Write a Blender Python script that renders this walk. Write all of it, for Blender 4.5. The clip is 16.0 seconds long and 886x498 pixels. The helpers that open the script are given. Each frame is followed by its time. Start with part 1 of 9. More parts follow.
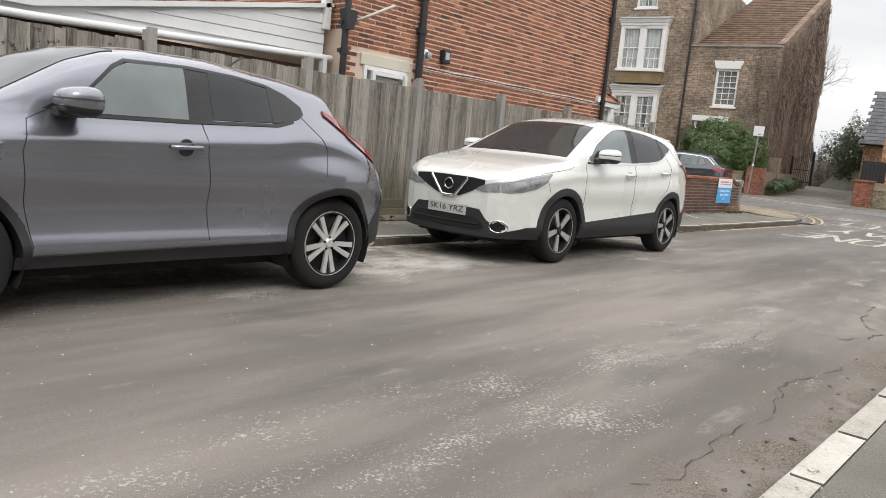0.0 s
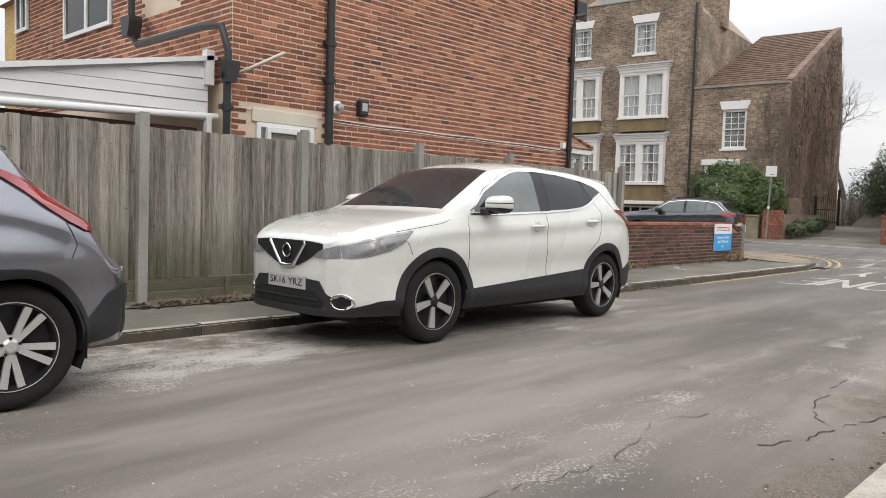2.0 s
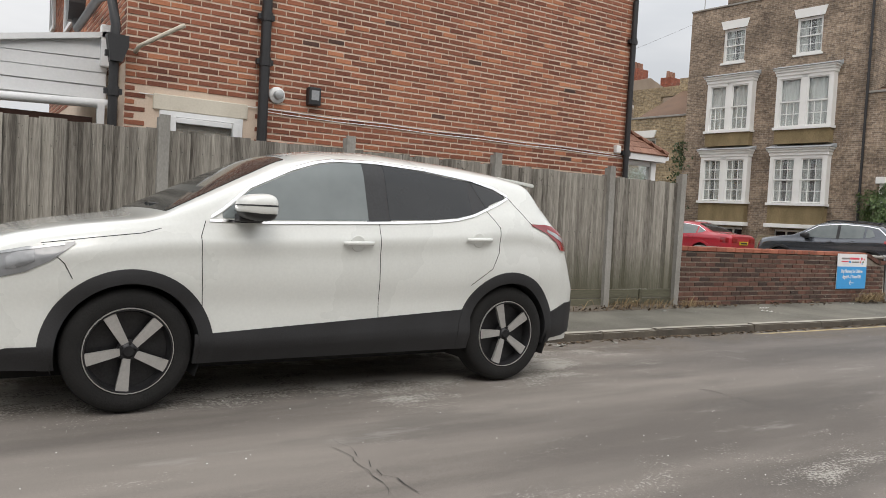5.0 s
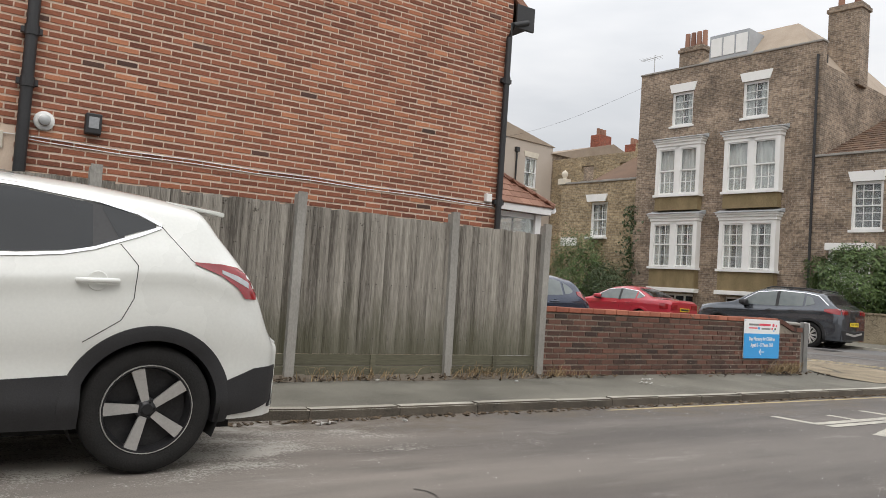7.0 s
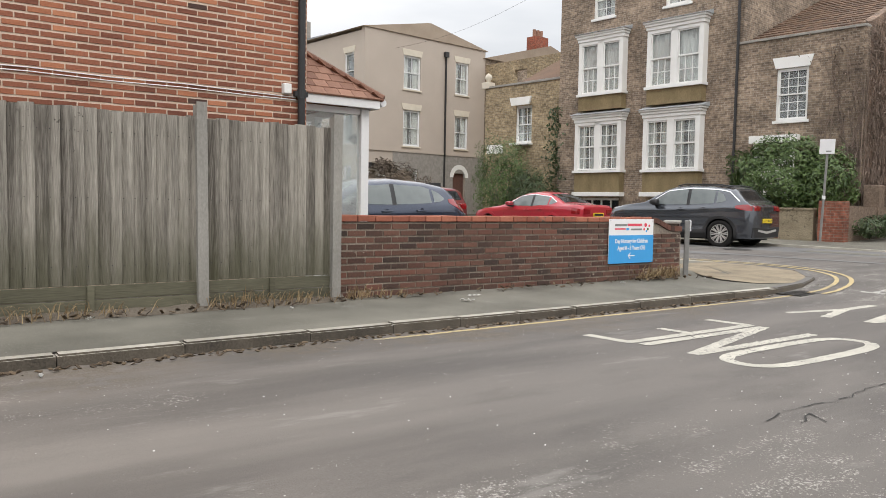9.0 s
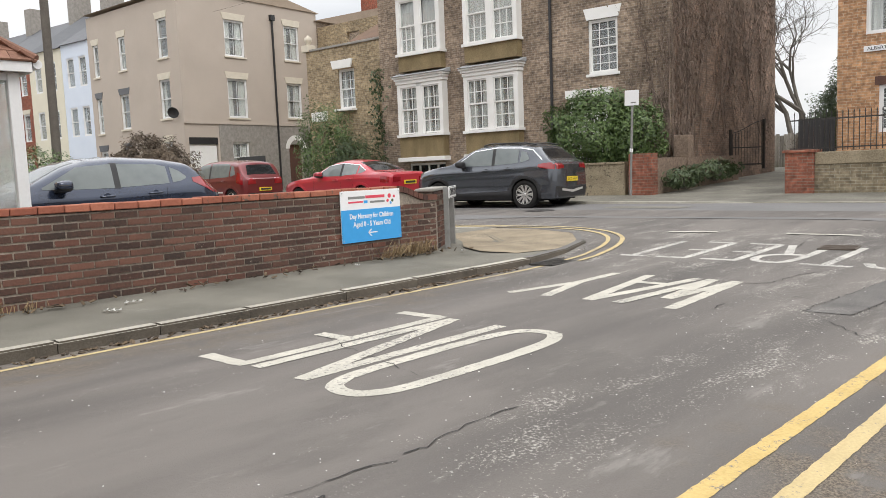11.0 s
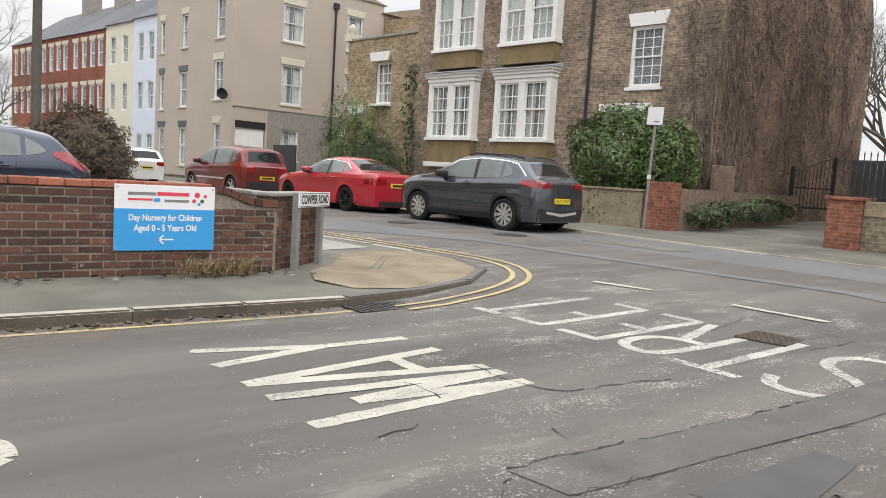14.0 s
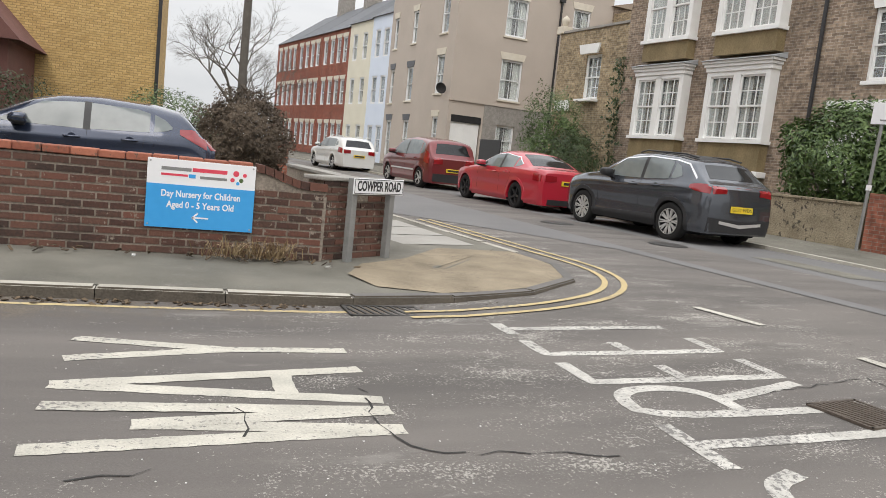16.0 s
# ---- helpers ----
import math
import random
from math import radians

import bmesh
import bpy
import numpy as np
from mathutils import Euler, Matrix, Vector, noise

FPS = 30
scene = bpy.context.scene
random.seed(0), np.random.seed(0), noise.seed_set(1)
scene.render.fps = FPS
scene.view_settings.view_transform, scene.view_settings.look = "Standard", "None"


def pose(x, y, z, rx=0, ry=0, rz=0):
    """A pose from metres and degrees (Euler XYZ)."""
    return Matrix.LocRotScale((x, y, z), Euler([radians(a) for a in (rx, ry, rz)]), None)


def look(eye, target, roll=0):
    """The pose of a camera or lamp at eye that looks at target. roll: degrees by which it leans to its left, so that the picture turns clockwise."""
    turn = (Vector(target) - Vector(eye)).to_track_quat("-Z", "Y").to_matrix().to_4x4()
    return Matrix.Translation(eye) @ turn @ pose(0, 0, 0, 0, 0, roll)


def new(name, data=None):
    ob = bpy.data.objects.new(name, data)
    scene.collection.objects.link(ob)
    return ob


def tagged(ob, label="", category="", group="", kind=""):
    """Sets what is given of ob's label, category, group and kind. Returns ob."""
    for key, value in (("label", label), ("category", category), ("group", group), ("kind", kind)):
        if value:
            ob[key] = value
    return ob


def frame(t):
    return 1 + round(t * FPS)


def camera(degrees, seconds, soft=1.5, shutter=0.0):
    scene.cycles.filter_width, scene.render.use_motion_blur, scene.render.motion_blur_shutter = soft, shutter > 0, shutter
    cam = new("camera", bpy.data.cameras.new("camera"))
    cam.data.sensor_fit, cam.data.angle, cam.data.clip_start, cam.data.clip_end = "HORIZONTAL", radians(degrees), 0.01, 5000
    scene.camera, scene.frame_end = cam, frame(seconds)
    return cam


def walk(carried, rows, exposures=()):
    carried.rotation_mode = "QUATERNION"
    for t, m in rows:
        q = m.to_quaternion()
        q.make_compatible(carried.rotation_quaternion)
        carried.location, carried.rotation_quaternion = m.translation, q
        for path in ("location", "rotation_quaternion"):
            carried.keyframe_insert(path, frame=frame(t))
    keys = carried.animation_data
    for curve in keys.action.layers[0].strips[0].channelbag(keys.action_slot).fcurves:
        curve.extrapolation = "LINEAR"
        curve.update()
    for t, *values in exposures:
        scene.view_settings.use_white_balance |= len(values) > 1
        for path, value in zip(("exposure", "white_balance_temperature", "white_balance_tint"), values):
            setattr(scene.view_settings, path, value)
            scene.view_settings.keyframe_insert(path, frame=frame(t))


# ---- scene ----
cam = camera(60.8, 16.0, soft=0.8)
PATH = [
    (0, (0.564, -0.116, 1.179), (2.078, 1.161, 0.899), 5.6),
    (0.5, (1.078, -0.257, 1.203), (2.567, 1.051, 0.942), 4.0),
    (1, (1.689, -0.207, 1.164), (3.157, 1.13, 0.921), 2.1),
    (1.5, (2.318, -0.278, 1.202), (3.776, 1.081, 1.034), 1.6),
    (2, (2.983, -0.263, 1.167), (4.43, 1.112, 1.053), 1.7),
    (2.5, (3.652, -0.398, 1.168), (5.087, 0.991, 1.064), 1.9),
    (3, (4.3, -0.378, 1.159), (5.723, 1.023, 1.052), 1.6),
    (3.2, (4.574, -0.406, 1.197), (5.983, 1.009, 1.089), 1.4),
    (5.3, (7.124, -0.275, 1.196), (8.15, 1.44, 1.117), 3.8),
    (5.5, (7.37, -0.296, 1.191), (8.369, 1.435, 1.114), 4.3),
    (6, (7.978, -0.273, 1.167), (8.965, 1.464, 1.078), 5.3),
    (6.5, (8.668, -0.225, 1.149), (9.707, 1.483, 1.094), 3.8),
    (7, (9.223, -0.195, 1.146), (10.321, 1.474, 1.241), 3.9),
    (7.5, (9.927, -0.12, 1.154), (11.173, 1.432, 1.349), 3.1),
    (8, (10.552, -0.069, 1.134), (11.756, 1.528, 1.112), 2.7),
    (8.2, (10.808, -0.025, 1.101), (11.983, 1.592, 1.031), 1.5),
    (10.3, (13.537, 0.087, 1.13), (14.75, 1.666, 0.939), 0.4),
    (10.5, (13.774, 0.081, 1.151), (15.063, 1.597, 0.952), -0.6),
    (11, (14.382, -0.009, 1.14), (15.794, 1.392, 0.933), -2.3),
    (11.5, (15.027, 0.011, 1.136), (16.515, 1.332, 0.935), -2.5),
    (12, (15.615, -0.11, 1.167), (17.086, 1.234, 0.984), -1.3),
    (12.5, (16.239, -0.155, 1.171), (17.616, 1.284, 0.992), 0.8),
    (13, (16.911, -0.286, 1.206), (18.211, 1.224, 1.032), 2.5),
    (13.5, (17.478, -0.227, 1.186), (18.747, 1.309, 1.012), 3.2),
    (14, (18.054, -0.208, 1.194), (19.282, 1.359, 1.002), 3.6),
    (14.5, (18.594, -0.143, 1.185), (19.738, 1.483, 0.971), 4.0),
    (15, (19.178, -0.154, 1.202), (20.207, 1.547, 0.986), 4.6),
    (15.5, (19.649, -0.154, 1.212), (20.498, 1.641, 0.972), 5.2),
    (16, (20.215, -0.145, 1.23), (20.889, 1.722, 0.985), 6.1),
]
walk(cam, [(t, look(eye, target, roll)) for t, eye, target, roll in PATH], [(0, 0.12, 6680, 11), (2, 0.0, 6680, 11), (5.5, -0.16, 6680, 11), (6.5, -0.08, 6680, 11), (7, -0.12, 6680, 11), (7.5, -0.22, 6680, 11), (8, 0.02, 6680, 11), (11, 0.17, 6680, 11), (14, 0.14, 6680, 11), (16, 0.03, 6680, 11)])

# ---- sky and daylight: bright overcast ----
world = bpy.data.worlds.new("overcast_sky")
scene.world = world
world.use_nodes = True
wn, wl = world.node_tree.nodes, world.node_tree.links
for n in list(wn):
    wn.remove(n)
w_out = wn.new("ShaderNodeOutputWorld")
w_bg = wn.new("ShaderNodeBackground")
w_sky = wn.new("ShaderNodeTexSky")
w_sky.sky_type, w_sky.sun_disc = "NISHITA", False
w_sky.sun_elevation, w_sky.sun_rotation = radians(38), radians(200)
w_sky.air_density, w_sky.dust_density = 1.0, 3.0
w_scale = wn.new("ShaderNodeMix")
w_scale.data_type, w_scale.blend_type = "RGBA", "MULTIPLY"
w_scale.inputs[0].default_value = 1.0
w_scale.inputs[7].default_value = (0.09, 0.09, 0.09, 1)
w_co = wn.new("ShaderNodeTexCoord")
w_map = wn.new("ShaderNodeMapping")
w_map.inputs["Scale"].default_value = (1.0, 1.0, 4.0)
w_noise = wn.new("ShaderNodeTexNoise")
w_noise.inputs["Scale"].default_value, w_noise.inputs["Detail"].default_value = 2.2, 5
w_ramp = wn.new("ShaderNodeValToRGB")
w_ramp.color_ramp.elements[0].position, w_ramp.color_ramp.elements[0].color = 0.30, (0.59, 0.62, 0.655, 1)
w_ramp.color_ramp.elements[1].position, w_ramp.color_ramp.elements[1].color = 0.70, (0.855, 0.87, 0.885, 1)
w_sep = wn.new("ShaderNodeSeparateXYZ")
w_grad = wn.new("ShaderNodeMapRange")
w_grad.inputs["From Min"].default_value, w_grad.inputs["From Max"].default_value = 0.15, 1.0
w_grad.inputs["To Min"].default_value, w_grad.inputs["To Max"].default_value = 0.88, 2.3
w_mul = wn.new("ShaderNodeMix")
w_mul.data_type, w_mul.blend_type = "RGBA", "MULTIPLY"
w_mul.inputs[0].default_value = 1.0
w_mix = wn.new("ShaderNodeMix")
w_mix.data_type = "RGBA"
w_mix.inputs[0].default_value = 0.93
wl.new(w_co.outputs["Generated"], w_map.inputs[0])
wl.new(w_map.outputs[0], w_noise.inputs["Vector"])
wl.new(w_noise.outputs["Fac"], w_ramp.inputs[0])
wl.new(w_co.outputs["Generated"], w_sep.inputs[0])
wl.new(w_sep.outputs["Z"], w_grad.inputs["Value"])
wl.new(w_ramp.outputs[0], w_mul.inputs[6])
wl.new(w_grad.outputs[0], w_mul.inputs[7])
wl.new(w_sky.outputs[0], w_scale.inputs[6])
wl.new(w_scale.outputs[2], w_mix.inputs[6])
wl.new(w_mul.outputs[2], w_mix.inputs[7])
wl.new(w_mix.outputs[2], w_bg.inputs["Color"])
w_bg.inputs["Strength"].default_value = 1.28
wl.new(w_bg.outputs[0], w_out.inputs[0])

sun = new("sun", bpy.data.lights.new("sun", "SUN"))
sun.data.energy, sun.data.angle, sun.data.color = 0.9, radians(30), (1.0, 0.97, 0.93)
sun.matrix_world = look((0, -20, 30), (10, 6, 0))


# ---- materials ----
def link(nt, a, b):
    nt.links.new(a, b)


def surface(name, dark, light, rough=0.8, scale=6.0, fine=60.0, bump=0.15, metal=0.0, spread=0.5, coat=0.0, stretch=(1, 1, 1),
            per_piece=0.0, spots=None, spot_scale=40.0, spot_size=0.2, transmission=0.0, spec=0.5, dist=0.01):
    """A surface whose colour wanders between two tones at two scales, with fine relief; spots: scattered flecks of that colour."""
    m = bpy.data.materials.new(name)
    m.use_nodes = True
    nt = m.node_tree
    b = nt.nodes["Principled BSDF"]
    b.inputs["Metallic"].default_value = metal
    b.inputs["Coat Weight"].default_value = coat
    b.inputs["Coat Roughness"].default_value = 0.06
    b.inputs["Transmission Weight"].default_value = transmission
    b.inputs["Specular IOR Level"].default_value = spec
    geo = nt.nodes.new("ShaderNodeNewGeometry")
    mp = nt.nodes.new("ShaderNodeMapping")
    mp.inputs["Scale"].default_value = stretch
    link(nt, geo.outputs["Position"], mp.inputs[0])
    big = nt.nodes.new("ShaderNodeTexNoise")
    big.inputs["Scale"].default_value, big.inputs["Detail"].default_value = scale, 4
    small = nt.nodes.new("ShaderNodeTexNoise")
    small.inputs["Scale"].default_value, small.inputs["Detail"].default_value = fine, 3
    for n in (big, small):
        link(nt, mp.outputs[0], n.inputs["Vector"])
    add = nt.nodes.new("ShaderNodeMath")
    add.operation = "MULTIPLY_ADD"
    add.inputs[1].default_value = 0.45
    link(nt, small.outputs["Fac"], add.inputs[0])
    half = nt.nodes.new("ShaderNodeMath")
    half.operation = "MULTIPLY"
    half.inputs[1].default_value = 0.55
    link(nt, big.outputs["Fac"], half.inputs[0])
    link(nt, half.outputs[0], add.inputs[2])
    last = add.outputs[0]
    if per_piece:
        oi = nt.nodes.new("ShaderNodeObjectInfo")
        isl = nt.nodes.new("ShaderNodeMath")
        isl.operation = "ADD"
        link(nt, oi.outputs["Random"], isl.inputs[0])
        link(nt, geo.outputs["Random Per Island"], isl.inputs[1])
        fr = nt.nodes.new("ShaderNodeMath")
        fr.operation = "FRACT"
        link(nt, isl.outputs[0], fr.inputs[0])
        pm = nt.nodes.new("ShaderNodeMath")
        pm.operation = "MULTIPLY_ADD"
        pm.inputs[1].default_value = per_piece
        link(nt, fr.outputs[0], pm.inputs[0])
        sh = nt.nodes.new("ShaderNodeMath")
        sh.operation = "SUBTRACT"
        sh.inputs[1].default_value = per_piece / 2
        link(nt, last, sh.inputs[0])
        link(nt, sh.outputs[0], pm.inputs[2])
        last = pm.outputs[0]
    ramp = nt.nodes.new("ShaderNodeValToRGB")
    e = ramp.color_ramp.elements
    e[0].position, e[0].color = 0.5 - spread / 2, (*dark, 1)
    e[1].position, e[1].color = 0.5 + spread / 2, (*light, 1)
    link(nt, last, ramp.inputs[0])
    colour = ramp.outputs[0]
    if spots:
        vor = nt.nodes.new("ShaderNodeTexNoise")
        vor.inputs["Scale"].default_value, vor.inputs["Detail"].default_value, vor.inputs["Roughness"].default_value = spot_scale, 4, 0.75
        link(nt, geo.outputs["Position"], vor.inputs["Vector"])
        gate = nt.nodes.new("ShaderNodeTexNoise")
        gate.inputs["Scale"].default_value, gate.inputs["Detail"].default_value = spot_scale / 40, 3
        link(nt, geo.outputs["Position"], gate.inputs["Vector"])
        gm = nt.nodes.new("ShaderNodeMath")
        gm.operation = "MULTIPLY_ADD"
        gm.inputs[1].default_value, gm.inputs[2].default_value = 0.55, -0.27
        link(nt, gate.outputs["Fac"], gm.inputs[0])
        sm = nt.nodes.new("ShaderNodeMath")
        sm.operation = "ADD"
        link(nt, vor.outputs["Fac"], sm.inputs[0])
        link(nt, gm.outputs[0], sm.inputs[1])
        mr = nt.nodes.new("ShaderNodeMapRange")
        mr.inputs["From Min"].default_value, mr.inputs["From Max"].default_value = 0.72 - spot_size * 0.5, 0.78 - spot_size * 0.5
        link(nt, sm.outputs[0], mr.inputs["Value"])
        mx = nt.nodes.new("ShaderNodeMix")
        mx.data_type = "RGBA"
        mx.inputs[7].default_value = (*spots, 1)
        link(nt, mr.outputs[0], mx.inputs[0])
        link(nt, colour, mx.inputs[6])
        colour = mx.outputs[2]
    link(nt, colour, b.inputs["Base Color"])
    rr = nt.nodes.new("ShaderNodeMapRange")
    rr.inputs["To Min"].default_value, rr.inputs["To Max"].default_value = max(0.02, rough - 0.08), min(1, rough + 0.08)
    link(nt, big.outputs["Fac"], rr.inputs["Value"])
    link(nt, rr.outputs[0], b.inputs["Roughness"])
    if bump:
        bp = nt.nodes.new("ShaderNodeBump")
        bp.inputs["Strength"].default_value, bp.inputs["Distance"].default_value = bump, dist
        link(nt, small.outputs["Fac"], bp.inputs["Height"])
        link(nt, bp.outputs[0], b.inputs["Normal"])
    return m


def brickwork(name, tones, mortar, turn, width=0.225, height=0.075, gap=0.012, stain=0.5, bump=0.5, blotch=0.35):
    """Far brickwork: courses at true size on walls; turn: the angle of the wall's run in degrees."""
    m = bpy.data.materials.new(name)
    m.use_nodes = True
    nt = m.node_tree
    b = nt.nodes["Principled BSDF"]
    geo = nt.nodes.new("ShaderNodeNewGeometry")
    rot = nt.nodes.new("ShaderNodeVectorRotate")
    rot.rotation_type = "Z_AXIS"
    rot.inputs["Angle"].default_value = radians(-turn)
    link(nt, geo.outputs["Position"], rot.inputs["Vector"])
    sep = nt.nodes.new("ShaderNodeSeparateXYZ")
    link(nt, rot.outputs[0], sep.inputs[0])
    along = nt.nodes.new("ShaderNodeMath")
    along.operation = "ADD"
    link(nt, sep.outputs["X"], along.inputs[0])
    link(nt, sep.outputs["Y"], along.inputs[1])
    com = nt.nodes.new("ShaderNodeCombineXYZ")
    link(nt, along.outputs[0], com.inputs["X"])
    link(nt, sep.outputs["Z"], com.inputs["Y"])
    br = nt.nodes.new("ShaderNodeTexBrick")
    br.inputs["Scale"].default_value = 1.0
    br.inputs["Brick Width"].default_value, br.inputs["Row Height"].default_value = width, height
    br.inputs["Mortar Size"].default_value, br.inputs["Mortar Smooth"].default_value = gap / 2, 0.3
    br.inputs["Color1"].default_value, br.inputs["Color2"].default_value = (*tones[0], 1), (*tones[1], 1)
    br.inputs["Mortar"].default_value = (*mortar, 1)
    br.inputs["Bias"].default_value = 0.0
    link(nt, com.outputs[0], br.inputs["Vector"])
    big = nt.nodes.new("ShaderNodeTexNoise")
    big.inputs["Scale"].default_value, big.inputs["Detail"].default_value = 0.9, 6
    link(nt, geo.outputs["Position"], big.inputs["Vector"])
    fine = nt.nodes.new("ShaderNodeTexNoise")
    fine.inputs["Scale"].default_value, fine.inputs["Detail"].default_value = 9.0, 4
    link(nt, geo.outputs["Position"], fine.inputs["Vector"])
    mr = nt.nodes.new("ShaderNodeMapRange")
    mr.inputs["From Min"].default_value, mr.inputs["From Max"].default_value = 0.3, 0.7
    mr.inputs["To Min"].default_value, mr.inputs["To Max"].default_value = 1 - stain, 1 + stain * 0.5
    link(nt, big.outputs["Fac"], mr.inputs["Value"])
    mf = nt.nodes.new("ShaderNodeMapRange")
    mf.inputs["From Min"].default_value, mf.inputs["From Max"].default_value = 0.3, 0.7
    mf.inputs["To Min"].default_value, mf.inputs["To Max"].default_value = 1 - blotch, 1 + blotch
    link(nt, fine.outputs["Fac"], mf.inputs["Value"])
    mm = nt.nodes.new("ShaderNodeMath")
    mm.operation = "MULTIPLY"
    link(nt, mr.outputs[0], mm.inputs[0])
    link(nt, mf.outputs[0], mm.inputs[1])
    mx = nt.nodes.new("ShaderNodeMix")
    mx.data_type, mx.blend_type = "RGBA", "MULTIPLY"
    mx.inputs[0].default_value = 1.0
    link(nt, br.outputs["Color"], mx.inputs[6])
    link(nt, mm.outputs[0], mx.inputs[7])
    link(nt, mx.outputs[2], b.inputs["Base Color"])
    b.inputs["Roughness"].default_value = 0.9
    bp = nt.nodes.new("ShaderNodeBump")
    bp.inputs["Strength"].default_value, bp.inputs["Distance"].default_value = bump, 0.012
    bp.invert = True
    link(nt, br.outputs["Fac"], bp.inputs["Height"])
    link(nt, bp.outputs[0], b.inputs["Normal"])
    return m


def clear_glass(name, tint, rough=0.02):
    m = bpy.data.materials.new(name)
    m.use_nodes = True
    b = m.node_tree.nodes["Principled BSDF"]
    b.inputs["Base Color"].default_value = (*tint, 1)
    b.inputs["Roughness"].default_value = rough
    b.inputs["Transmission Weight"].default_value = 0.9
    b.inputs["IOR"].default_value = 1.45
    return m


def band(nt, value, a, b):
    """Rises smoothly from 0 at a to 1 at b."""
    n = nt.nodes.new("ShaderNodeMapRange")
    n.interpolation_type = "SMOOTHSTEP"
    n.inputs["From Min"].default_value, n.inputs["From Max"].default_value = a, b
    link(nt, value, n.inputs["Value"])
    return n.outputs[0]


def sums(nt, op, a, b):
    n = nt.nodes.new("ShaderNodeMath")
    n.operation = op
    for i, v in enumerate((a, b)):
        if isinstance(v, (int, float)):
            n.inputs[i].default_value = v
        else:
            link(nt, v, n.inputs[i])
    return n.outputs[0]


def grains(nt, at, scale, detail=3, rough=0.5, stretch=(1, 1, 1)):
    mp = nt.nodes.new("ShaderNodeMapping")
    mp.inputs["Scale"].default_value = stretch
    link(nt, at, mp.inputs[0])
    n = nt.nodes.new("ShaderNodeTexNoise")
    n.inputs["Scale"].default_value, n.inputs["Detail"].default_value, n.inputs["Roughness"].default_value = scale, detail, rough
    link(nt, mp.outputs[0], n.inputs["Vector"])
    return n.outputs["Fac"]


def blend(nt, fac, a, b):
    n = nt.nodes.new("ShaderNodeMix")
    n.data_type = "RGBA"
    link(nt, fac, n.inputs[0])
    for i, v in ((6, a), (7, b)):
        if isinstance(v, tuple):
            n.inputs[i].default_value = (*v, 1)
        else:
            link(nt, v, n.inputs[i])
    return n.outputs[2]


